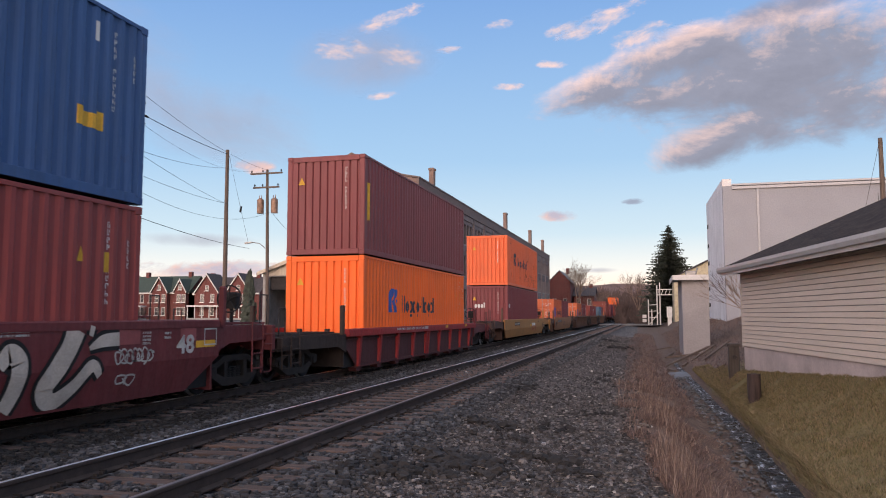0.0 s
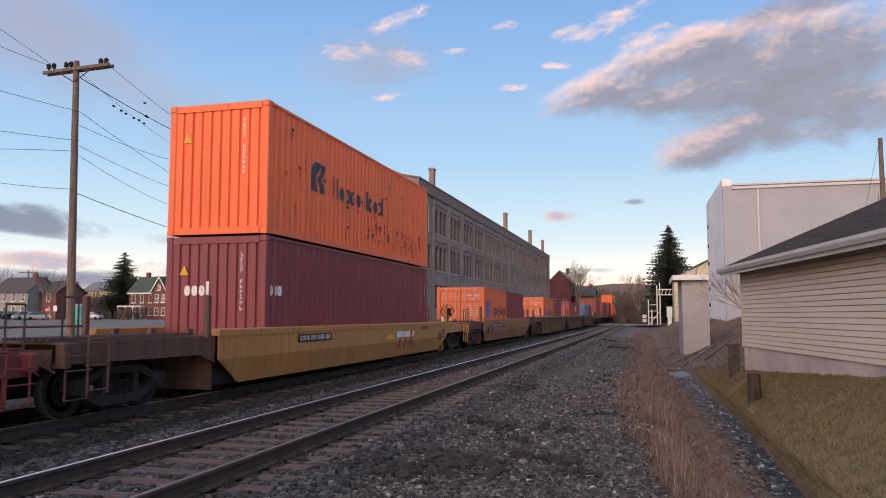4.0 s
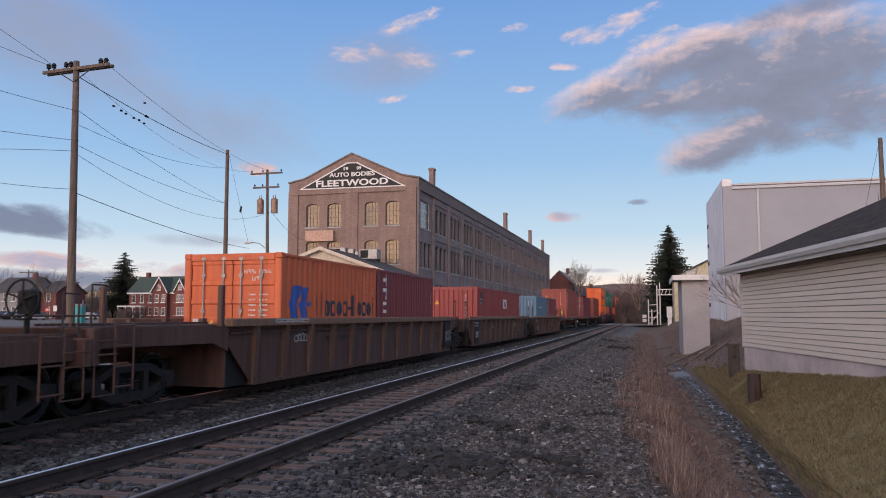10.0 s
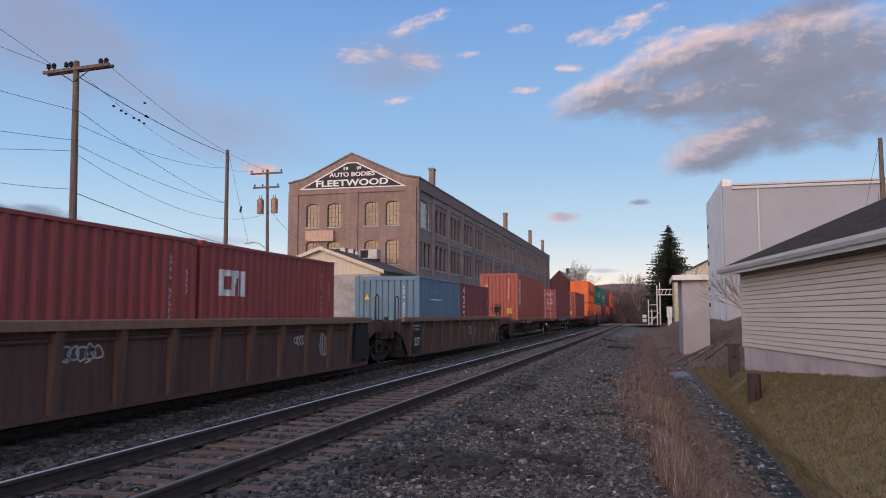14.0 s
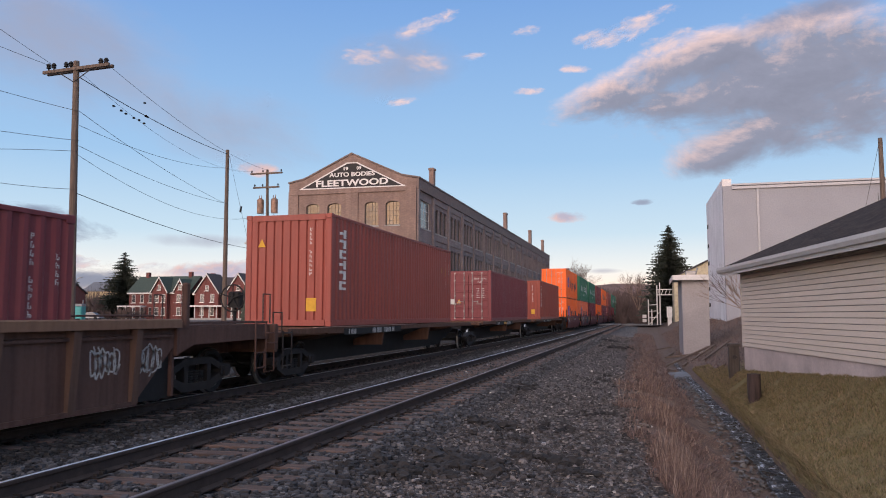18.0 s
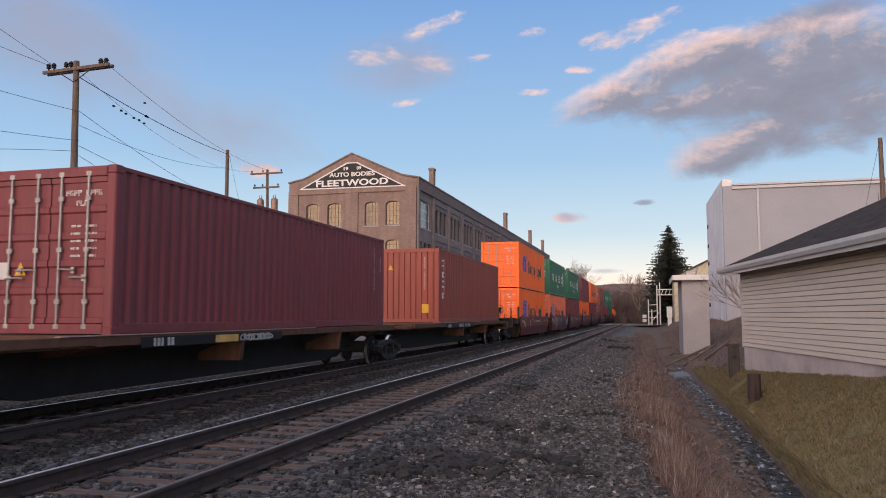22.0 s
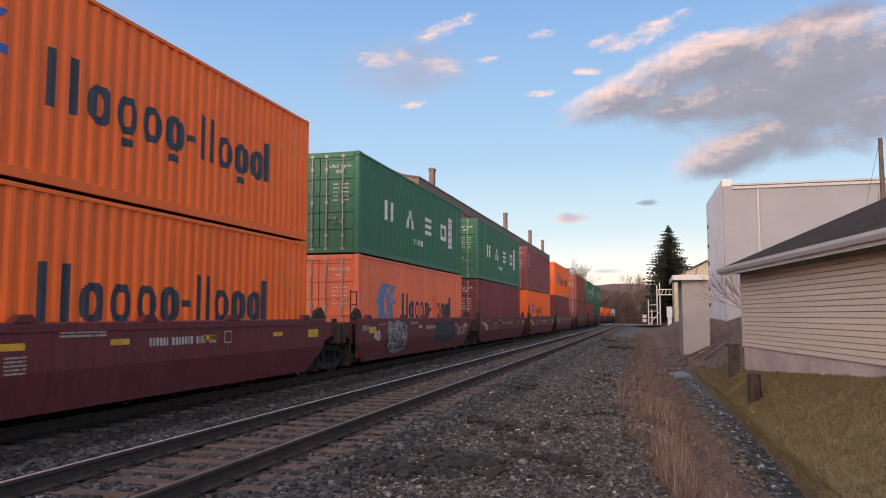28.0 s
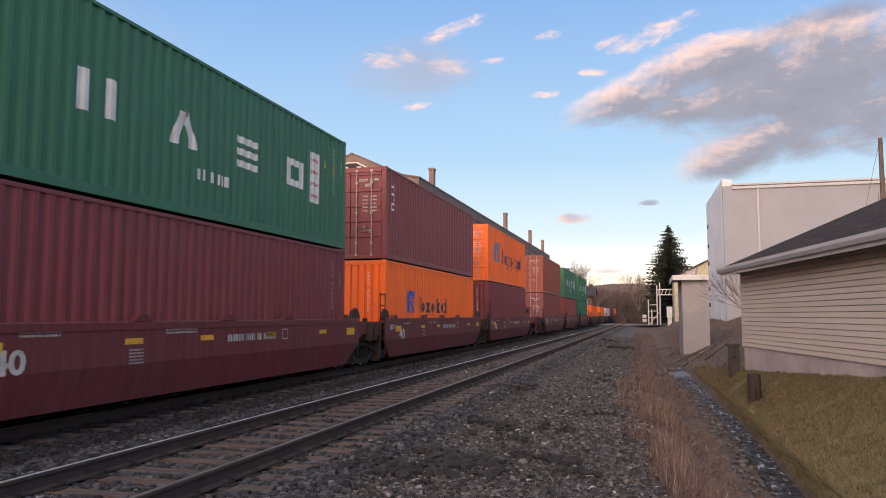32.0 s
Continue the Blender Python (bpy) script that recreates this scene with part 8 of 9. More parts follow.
def facet_x(z, top=1.4, low=0.2):
    """How far out the smooth side lies at height z."""
    mid = low + (top - low) * 0.46
    return 1.404 if z >= mid else 1.404 - 0.11 * (mid - z) / (mid - low) + 0.004


def scrawl(car, y, z, wide, tall, seed, mat, x=1.405, strokes=6, thick=0.06, label="pale sprayed scrawl"):
    """Looping ribbons, like spray paint that nobody can read."""
    r = random.Random(seed)
    b = Build()
    for k in range(strokes):
        c, u = y + wide * (k + 0.5) / strokes, wide / strokes
        turn = r.uniform(0, 6.3)
        ctrl = [(c + u * r.uniform(0.5, 1.0) * math.cos(turn + 1.9 * q), z + tall * (0.5 + r.uniform(0.25, 0.5) * math.sin(turn + 1.9 * q))) for q in range(7)]
        pts = []
        for q in range(4):
            p0, p1, p2, p3 = (Vector(ctrl[w]) for w in (q, q + 1, q + 2, q + 3))
            for i in range(8):
                t = i / 8
                pts.append(0.5 * ((2 * p1) + (p2 - p0) * t + (2 * p0 - 5 * p1 + 4 * p2 - p3) * t * t + (3 * p1 - p0 - 3 * p2 + p3) * t ** 3))
        for a, c2 in zip(pts, pts[1:]):
            d = (c2 - a)
            n = Vector((-d.y, d.x)).normalized() * thick / 2 if d.length > 1e-6 else Vector((0, thick / 2))
            on = (lambda zz: facet_x(zz) + x) if x < 0.1 else (lambda zz: x)      # x under 0.1: lift over the bent side
            b.face((on(a.y - n.y), a.x - n.x, a.y - n.y), (on(c2.y - n.y), c2.x - n.x, c2.y - n.y), (on(c2.y + n.y), c2.x + n.x, c2.y + n.y), (on(a.y + n.y), a.x + n.x, a.y + n.y))
    tagged(part("graffiti", raw(b, "graffiti", mat), mat, car, label), kind="stuff")


def loops(car, y, z, wide, tall, seed, mat, lift, count, thick, label):
    """Overlapping round strokes, like fat sprayed letters that nobody can read."""
    r = random.Random(seed)
    b = Build()
    for k in range(count):
        cy, cz = y + wide * (k + 0.5) / count, z + tall * r.choice((0.3, 0.5, 0.7))
        ry, rz, start, sweep = wide / count * r.uniform(0.7, 1.5), tall * r.uniform(0.16, 0.3), r.uniform(0, 6.3), r.uniform(3.2, 6.0)
        pts = [(min(max(cy + ry * math.cos(start + sweep * q / 16), y), y + wide), min(max(cz + rz * math.sin(start + sweep * q / 16), z), z + tall)) for q in range(17)]
        for (a, c), (e, f) in zip(pts, pts[1:]):
            d = Vector((e - a, f - c))
            n = Vector((-d.y, d.x)).normalized() * thick / 2 if d.length > 1e-5 else Vector((0, thick / 2))
            b.face(*((facet_x(v) + lift, u, v) for u, v in ((a - n.x, c - n.y), (e - n.x, f - n.y), (e + n.x, f + n.y), (a + n.x, c + n.y))))
    tagged(part("graffiti", raw(b, "graffiti", mat), mat, car, label), kind="stuff")


for i, ob in enumerate(CARS):
    if ob["label"] == FIVE:
        for y in (3.2, 5.2, 7.6, 10.2):
            side_patch(ob, y, y + 0.42, 1.05, 1.14, M_YELLOW, "yellow reflective strip", name="reflector")
        for y in (0.1, 11.6):
            side_patch(ob, y + 0.3, y + 0.85, 0.98, 1.16, M_YELLOW, "large yellow reflective panel", 1.4065, name="reflector")
        side_text(ob, "40", 1.05, 0.76, 0.42, M_CHALK, 1.406, 0.55)
        side_text(ob, "125-T", 0.1, 1.06, 0.2, M_CHALK, 1.406, 0.5)
        side_bars(ob, 6.1, 1.0, 1, 1.9, 0.13, 0.2, i, M_CHALK)
        side_bars(ob, 1.2, 1.26, 2, 0.7, 0.03, 0.05, i + 40, M_CHALK)
        side_bars(ob, 4.2, 1.24, 2, 0.9, 0.03, 0.05, i + 50, M_CHALK)
        side_bars(ob, 3.3, 0.95, 5, 0.34, 0.025, 0.05, i + 60, M_CHALK)
        side_patch(ob, 8.3, 8.55, 0.98, 1.2, M_CHALK, "small white data square")
        side_patch(ob, 8.32, 8.53, 1.0, 1.18, CAR["red"], "dark inside of a data square", 1.409)
        for y in (0.4, 3.6, 6.1, 8.6, 11.8):
            cone_guides(ob, y, 1.4, CAR["red"])
by_start = {round(s, 2): ob for ob, s, z in MOVERS if ob in CARS}
A, B, C, D, E5, F5, G5 = (by_start[k] for k in (-1.8, 20.25, 43.3, 65.55, 87.65, 107.6, 127.4))
def fat_stroke(car, ctrl, mat, lift, grow_by, label):
    """One broad sprayed stroke along control points (y, z, width), following the bent side."""
    b = Build()
    c = [Vector(q) for q in (ctrl[0], *ctrl, ctrl[-1])]
    pts = []
    for q in range(len(c) - 3):
        p0, p1, p2, p3 = c[q:q + 4]
        for i in range(9):
            t = i / 8
            pts.append(0.5 * ((2 * p1) + (p2 - p0) * t + (2 * p0 - 5 * p1 + 4 * p2 - p3) * t * t + (3 * p1 - p0 - 3 * p2 + p3) * t ** 3))
    rim = []
    for k, q in enumerate(pts):
        d = pts[min(k + 1, len(pts) - 1)] - pts[max(k - 1, 0)]
        n = Vector((-d.y, d.x)).normalized() * (q.z / 2 + grow_by)
        rim.append(((q.x - n.x, min(max(q.y - n.y, 0.24), 1.38)), (q.x + n.x, min(max(q.y + n.y, 0.24), 1.38))))
    for (a, e), (a2, e2) in zip(rim, rim[1:]):
        b.face(*((facet_x(v) + lift, u, v) for u, v in (a, a2, e2, e)))
    tagged(part("graffiti", raw(b, "graffiti", mat), mat, car, label), kind="stuff")


M_CREAMY = plain("cream_spray_paint", (0.46, 0.41, 0.36), 0.8, 0, 0.25, 2, 30, 0.05)
for k, ctrl in enumerate((((8.3, 0.3, 0.3), (8.45, 0.8, 0.3), (8.7, 1.08, 0.28), (8.95, 0.85, 0.28), (8.9, 0.35, 0.3)), ((9.15, 1.0, 0.2), (9.2, 0.6, 0.22), (9.12, 0.3, 0.24)),
                         ((9.35, 0.85, 0.16), (9.5, 1.02, 0.24), (9.66, 0.88, 0.26), (9.62, 0.55, 0.24), (9.5, 0.3, 0.22)), ((10.62, 1.3, 0.34), (10.5, 1.05, 0.3), (10.3, 0.78, 0.3), (10.12, 0.52, 0.3), (10.28, 0.34, 0.24), (10.62, 0.5, 0.2), (10.95, 0.78, 0.18), (11.13, 0.62, 0.1)),
                         ((10.88, 1.02, 0.06), (11.15, 1.12, 0.18), (11.5, 1.14, 0.2)), ((10.9, 1.2, 0.08), (10.94, 1.34, 0.1)))):
    fat_stroke(A, ctrl, M_BLACK, 0.005 + 0.0005 * k, 0.06, "black outline of a sprayed shape")
    fat_stroke(A, ctrl, M_CREAMY, 0.009 + 0.0005 * k, 0.0, "large cream sprayed shape")
M_PATCH = plain("faded_pink_red_paint", (0.27, 0.07, 0.07), 0.7, 0, 0.2, 4, 40, 0.05)
side_patch(A, 11.45, 11.99, 1.05, 1.27, M_PATCH, "faded pink-red repainted patch", 1.4062)
side_patch(A, 13.05, 13.5, 1.06, 1.27, M_PATCH, "faded pink-red repainted patch", 1.4062)
side_bars(A, 12.05, 1.2, 4, 0.2, 0.035, 0.055, 71, M_CHALK, 1.407)
side_bars(A, 12.6, 1.18, 2, 0.16, 0.04, 0.07, 72, M_CHALK, 1.407)
for y0, y1, z0, z1 in ((13.75, 14.15, 0.96, 0.985), (13.75, 14.15, 1.235, 1.26), (13.75, 13.775, 0.985, 1.235), (14.125, 14.15, 0.985, 1.235)):
    side_patch(A, y0, y1, z0, z1, M_CHALK, "white outline of a data square", 1.408)
scrawl(A, 11.45, 0.72, 0.85, 0.3, 6, M_CHALK, 0.006, 7, 0.028)
scrawl(A, 11.5, 0.42, 0.4, 0.22, 9, M_CHALK, 0.006, 2, 0.028)
side_text(A, "48", 13.2, 0.86, 0.42, M_CHALK, 1.406, 0.5)
side_patch(A, 13.5, 14.1, 0.93, 1.05, M_YELLOW, "yellow reflective strip", name="reflector")
side_patch(A, 7.6, 8.0, 1.2, 1.3, M_YELLOW, "yellow reflective strip", name="reflector")
for y in (2, 5, 9.2):
    side_bars(A, y, 1.27, 2, 0.6, 0.03, 0.05, int(y), M_CHALK)
side_bars(B, 2.4, 1.02, 1, 3.2, 0.07, 0.1, 3, M_CHALK, 1.418)
for y in (5.5, 8.3, 11.5):
    side_patch(B, y, y + 0.4, 1.01, 1.1, M_YELLOW if y > 8 else M_CHALK, "reflective strip", 1.42, name="reflector")
side_patch(C, 1.2, 3.1, 0.88, 1.06, M_BLACK, "black number board", name="number_board")
side_bars(C, 1.3, 0.92, 1, 1.7, 0.11, 0.2, 4, M_CHALK, 1.41)
side_patch(C, 7.25, 7.95, 0.76, 0.88, M_YELLOW, "yellow reflective strip", name="reflector")
for y0, y1, z0, z1, lean in ((8.13, 8.82, 0.79, 0.98, 0.02), (8.87, 9.5, 0.79, 0.975, 0.02), (9.74, 9.9, 0.79, 0.96, 0.14)):
    side_patch(C, y0, y1, z0, z1, M_WHITE, "white bar of a company mark", 1.407, lean)
for y0, y1, z0, lean in ((8.3, 8.48, 0.42, 0.14), (8.87, 9.04, 0.43, 0.12), (9.28, 9.36, 0.44, 0.4), (9.76, 9.94, 0.44, -0.24)):
    mid = 0.24 + 0.0 + (1.24 - 0.2) * 0.46 - 0.04
    side_patch(C, y0 + lean * 0.62, y1 + lean * 0.62, mid, 0.785, M_RED, "red leg of a company mark", 1.4065, lean * 0.38)
    b = Build()
    b.face((facet_x(z0, 1.24) + 0.004, y0, z0), (facet_x(z0, 1.24) + 0.004, y1, z0), (1.4065, y1 + lean * 0.62, mid), (1.4065, y0 + lean * 0.62, mid))
    part("marking", raw(b, "marking", M_RED), M_RED, C, "red leg of a company mark")
side_text(C, "53", 13.2, 0.6, 0.34, M_BLACK, 1.408, 0.34)
side_patch(C, 13.5, 13.95, 0.66, 0.95, M_BLACK, "black square data board")
side_bars(C, 13.55, 0.87, 4, 0.33, 0.035, 0.06, 9, M_CHALK, 1.408)
side_bars(C, 10.9, 1.0, 1, 0.7, 0.1, 0.1, 12, M_DARK, 1.408)
side_text(D, "40", 0.02, 0.62, 0.42, M_BLACK, 1.406, 0.5)
side_patch(D, 1.4, 3.7, 0.86, 1.07, plain("slate_board_paint", (0.03, 0.035, 0.045), 0.7), "dark slate number board", name="number_board")
side_bars(D, 1.5, 0.9, 1, 0.75, 0.13, 0.2, 14, M_CHALK, 1.41)
side_bars(D, 2.55, 0.9, 1, 1.05, 0.13, 0.2, 15, M_CHALK, 1.41)
scrawl(D, 0.55, 0.62, 0.75, 0.4, 18, M_DARK, 1.407, 6, 0.03, "dark sprayed scrawl")
scrawl(D, 3.8, 0.75, 0.9, 0.32, 19, M_DARK, 1.407, 6, 0.025, "dark sprayed scrawl")
scrawl(D, 5.8, 0.5, 1.6, 0.5, 8, CAR["brown"], 1.407, 6, 0.05, "brown sprayed scrawl")
scrawl(E5, -0.6, 1.33, 1.6, 0.09, 15, M_CHALK, 1.42, 6, 0.02)
scrawl(E5, 0.6, 0.85, 1.0, 0.25, 16, M_CHALK, 1.271, 6, 0.03)
side_bars(E5, 2.3, 0.85, 1, 1.9, 0.13, 0.2, 17, M_DARK, 1.271)
for ob in (E5, F5, G5):
    for y0, y1 in (((-1.25, -0.3),) if ob is not E5 else ()) + (((13.4, 14.4),) if ob is not G5 else ()):
        b = Build()
        b.box(1.26, 1.37, y0, y1, 0.28, 1.27, 0.01)
        part("end_panel", b, M_BLACK, ob, "black repainted panel")
    if ob is E5:
        scrawl(ob, 13.5, 0.4, 0.8, 0.6, 44, M_CHALK, 1.375, 4, 0.02)
        continue
    side_text(ob, "25T", -0.76, 0.48, 0.36, M_CHALK, 1.374, 0.62)
    side_bars(ob, -1.15, 1.1, 2, 0.7, 0.06, 0.12, 21, M_CHALK, 1.374)
side_text(E5, "53", 12.75, 0.55, 0.46, M_DARK, 1.272, 0.55)
scrawl(F5, 2.6, 0.8, 1.0, 0.3, 22, M_CHALK, 1.271, 6, 0.03)
scrawl(F5, 11.3, 0.35, 0.7, 0.8, 23, M_CHALK, 1.271, 6, 0.035)
scrawl(F5, 9.9, 0.8, 0.5, 0.25, 24, M_CHALK, 1.271, 4, 0.03)
scrawl(G5, 6.45, 0.65, 0.72, 0.43, 25, M_CHALK, 1.271, 7, 0.03)
scrawl(G5, 6.5, 0.35, 0.25, 0.4, 28, M_CHALK, 1.271, 2, 0.025)
scrawl(G5, 7.42, 0.6, 0.7, 0.48, 27, M_CHALK, 1.271, 7, 0.03)
scrawl(G5, 8.4, 0.45, 0.5, 0.6, 30, M_CHALK, 1.271, 3, 0.022)
scrawl(G5, 12.5, 0.55, 0.6, 0.5, 26, M_CHALK, 1.271, 6, 0.03)
scrawl(G5, 13.45, 0.5, 0.7, 0.6, 29, M_CHALK, 1.271, 6, 0.03)
L5 = by_start[222.2]
side_blob(L5, 1.9, 3.9, 0.32, 1.37, 31, plain("grey_spray_paint", (0.24, 0.225, 0.235), 0.8, 0, 0.5, 3, 30, 0.05), "pale grey sprayed patch")
loops(L5, 1.95, 0.38, 1.9, 0.95, 31, M_BLACK, 0.012, 13, 0.045, "black looping sprayed outlines")
loops(L5, 1.95, 0.38, 1.9, 0.95, 38, M_CHALK, 0.018, 7, 0.03, "white looping sprayed highlights")
scrawl(L5, 10.6, 0.6, 1.1, 0.5, 33, M_CHALK, 0.006, 5, 0.035)
scrawl(L5, 11.75, 0.75, 0.4, 0.4, 34, M_CHALK, 0.006, 2, 0.035)
side_blob(L5, 7.1, 10.4, 0.42, 1.29, 35, plain("dark_teal_repaint", (0.02, 0.028, 0.034), 0.7), "dark teal repainted patch", lift=0.003)
I5 = by_start[169.1]
side_patch(I5, 2.6, 3.4, 1.0, 1.13, M_YELLOW, "yellow strip on a deck edge", 1.392)
scrawl(I5, 3.5, 1.0, 1.2, 0.13, 41, M_CHALK, 1.394, 5, 0.03)
for s0 in (148.55, 187.65, 169.1):
    side_bars(by_start[s0], 2.6, 1.0, 1, 0.75, 0.135, 0.2, int(s0), M_CHALK, 1.392, "worn white number bars")
    side_bars(by_start[s0], 3.6, 1.0, 1, 1.0, 0.135, 0.2, int(s0) + 1, M_CHALK, 1.392, "worn white number bars")
    side_bars(by_start[s0], 0.8, 1.0, 1, 0.5, 0.13, 0.2, int(s0) + 2, M_CHALK, 1.392, "worn white number bars")
    b = Build()
    b.box(1.3, 1.4, -1.2, 6.9, 1.19, 1.205)
    part("wear_strip", b, plain("pale_pinkish_steel", (0.36, 0.24, 0.2), 0.7), by_start[s0], "pale edge of the deck")


# ---------------------------------------------------------------- ties, ballast, grass
def tie_mesh(seed):
    r = random.Random(seed)
    b = Build()
    j = lambda q: r.uniform(-q, q)
    half, w = 1.3, 0.112
    rings = []
    for x in (-half + j(0.03), -half * 0.55, 0.0, half * 0.55, half + j(0.03)):
        d, t = j(0.008), j(0.006)
        rings.append([(x, -w + d, -0.34), (x, w + d, -0.34), (x, w + d, -0.188 + t), (x, w * 0.85 + d, -0.176 + t), (x, -w * 0.85 + d, -0.176 + t), (x, -w + d, -0.188 + t)])
    b.loft(rings)
    return b.mesh("tie", M_TIE)


TIES = [tie_mesh(k) for k in range(6)]
rnd = random.Random(12)
for track, start, count, x0 in ((track_near, 3.6, 285, TRACK_A), (track_far, 3.8, 150, TRACK_B)):
    plates = Build()
    for k in range(count):
        y = start + 0.535 * k + rnd.uniform(-0.03, 0.03)
        part("tie", TIES[rnd.randrange(6)], M_TIE, track, at=pose(rnd.uniform(-0.04, 0.04), y, rnd.uniform(-0.006, 0.004), 0, 0, rnd.uniform(-0.9, 0.9)))
        if k < 130:
            for c in (-0.7525, 0.7525):
                plates.box(c - 0.17, c + 0.17, y - 0.09, y + 0.09, -0.178, -0.166)
                for q in (-0.11, 0.11):
                    plates.box(c + q - 0.02, c + q + 0.02, y - 0.06, y - 0.03, -0.166, -0.135)
                    plates.box(c + q - 0.02, c + q + 0.02, y + 0.03, y + 0.06, -0.166, -0.135)
                plates.box(c - 0.09, c + 0.09, y + 0.115, y + 0.145, -0.185, -0.13)
    tagged(part("tie_plates", raw(plates, "tie_plates", M_IRON), M_IRON, track, "rusty tie plates, spikes and anchors"), kind="stuff")


def island_material(name, stops, rough=0.9):
    m, n, l, b = material(name, rough)
    g = n.new("ShaderNodeNewGeometry")
    col = ramp(n, l, g.outputs["Random Per Island"], stops)
    fine = tex_noise(n, l, coords(n, l), 60.0, 3)
    l.new(mixcol(n, l, 0.5, col, ramp(n, l, fine, [(0.3, (0.6, 0.6, 0.6)), (0.7, (1.15, 1.15, 1.15))]), "MULTIPLY"), b.inputs["Base Color"])
    return m


def scatter(name, base_v, base_f, pos, scale, spin, mat, label, category, squash=None):
    """Many small copies of a little shape in one mesh."""
    n, k = len(pos), len(base_v)
    v = np.repeat(base_v[None], n, 0) * scale[:, None, :]
    v = v + (np.random.rand(n, k, 3) - 0.5) * scale[:, None, :] * 0.45
    c, s = np.cos(spin)[:, None], np.sin(spin)[:, None]
    x, y = v[..., 0] * c - v[..., 1] * s, v[..., 0] * s + v[..., 1] * c
    v = np.stack([x, y, v[..., 2]], -1) + pos[:, None, :]
    f = (base_f[None] + (np.arange(n) * k)[:, None, None]).reshape(-1, base_f.shape[1])
    me = bpy.data.meshes.new(name)
    me.from_pydata(v.reshape(-1, 3).tolist(), [], f.tolist())
    me.materials.append(mat)
    return tagged(new(name, me), label, category, kind="stuff")


OCTA_V = np.array([[1, 0, 0], [-1, 0, 0], [0, 1, 0], [0, -1, 0], [0, 0, 1], [0, 0, -0.6]], float)
OCTA_F = np.array([[0, 2, 4], [2, 1, 4], [1, 3, 4], [3, 0, 4], [2, 0, 5], [1, 2, 5], [3, 1, 5], [0, 3, 5]])
BLOCK_V = np.array([[x, y, z] for z in (-0.6, 0.6) for y in (-0.75, 0.75) for x in (-0.8, 0.8)], float) * [[1], [1], [1], [1], [0.8], [0.8], [0.8], [0.8]]
BLOCK_F = np.array([[4, 5, 7, 6], [0, 1, 5, 4], [2, 6, 7, 3], [0, 4, 6, 2], [1, 3, 7, 5]])
_ico = bmesh.new()
bmesh.ops.create_icosphere(_ico, subdivisions=1, radius=1.0)
ROCK_V = np.array([tuple(q.co) for q in _ico.verts])
ROCK_F = np.array([[q.index for q in f.verts] for f in _ico.faces])
_ico.free()
rng = np.random.RandomState(8)
N = 170000
gy = 5.2 + 62 * rng.rand(N) ** 2.1
gx = -11.8 + 12.6 * rng.rand(N)
on_tie = np.zeros(N, bool)
for cx, start in ((TRACK_A, 3.6), (TRACK_B, 3.8)):
    u = (gy - start + 0.2675) % 0.535 - 0.2675
    on_tie |= (np.abs(gx - cx) < 1.33) & (np.abs(u) < 0.14) & (rng.rand(N) < 0.93)
    on_tie |= np.abs(np.abs(gx - cx) - 0.7525) < 0.1
edge = np.interp(gy, [0, 8.6, 9.4, 11.2, 14, 19, 26, 43, 130], [1.2, 0.4, 0.25, -0.08, -0.3, -0.62, -0.7, -0.6, -1.6])
keep = (~on_tie) & (gx < edge + 0.4 * rng.rand(N)) & ((gx < -2.6) | (rng.rand(N) < 0.9))
gx, gy = gx[keep], gy[keep]
size = np.where(gx < -3.0, 0.024, 0.0165) * (0.45 + 1.25 * rng.rand(len(gx)) ** 2) * (1 + gy / 90) * np.where(rng.rand(len(gx)) < 0.03, 1.5, 1.0)
pos = np.stack([gx, gy, ground_z(gx, gy) + size * 0.35 + 0.012], -1)
scl = np.stack([size * (0.8 + 0.6 * rng.rand(len(gx))), size * (0.8 + 0.5 * rng.rand(len(gx))), size * (0.6 + 0.4 * rng.rand(len(gx)))], -1)
path = gx > -2.9
M_STONE = island_material("crushed_ballast_stone", [(0.0, (0.02, 0.018, 0.018)), (0.45, (0.052, 0.047, 0.047)), (0.85, (0.118, 0.106, 0.104)), (0.985, (0.24, 0.22, 0.213)), (1.0, (0.5, 0.48, 0.45))])
M_BED = island_material("dark_track_ballast_stone", [(0.0, (0.014, 0.014, 0.016)), (0.5, (0.044, 0.045, 0.05)), (0.88, (0.088, 0.089, 0.096)), (0.995, (0.14, 0.14, 0.145)), (1.0, (0.5, 0.49, 0.47))])
# Stones under the train carry the same painted shade and grime.
M_FOUL_SHADE = island_material("fouled_shaded_ballast_stone", [(0.0, (0.008, 0.008, 0.008)), (0.8, (0.026, 0.024, 0.024)), (1.0, (0.06, 0.057, 0.055))])
under_train = gx < -7.0 + 0.25 * (rng.rand(len(gx)) - 0.5)
for name, pick, mat, label in (("gravel_stones", path, M_STONE, "grey crushed stone gravel beside a track"), ("ballast_stones", ~path & ~under_train, M_BED, "dark grey crushed stone ballast between rails"), ("fouled_ballast", under_train, M_FOUL_SHADE, "fouled ballast under the freight train, darkened for its shade")):
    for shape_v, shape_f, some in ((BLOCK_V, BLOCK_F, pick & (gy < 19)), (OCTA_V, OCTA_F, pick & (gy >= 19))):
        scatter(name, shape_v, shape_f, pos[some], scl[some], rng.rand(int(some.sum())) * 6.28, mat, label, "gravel")

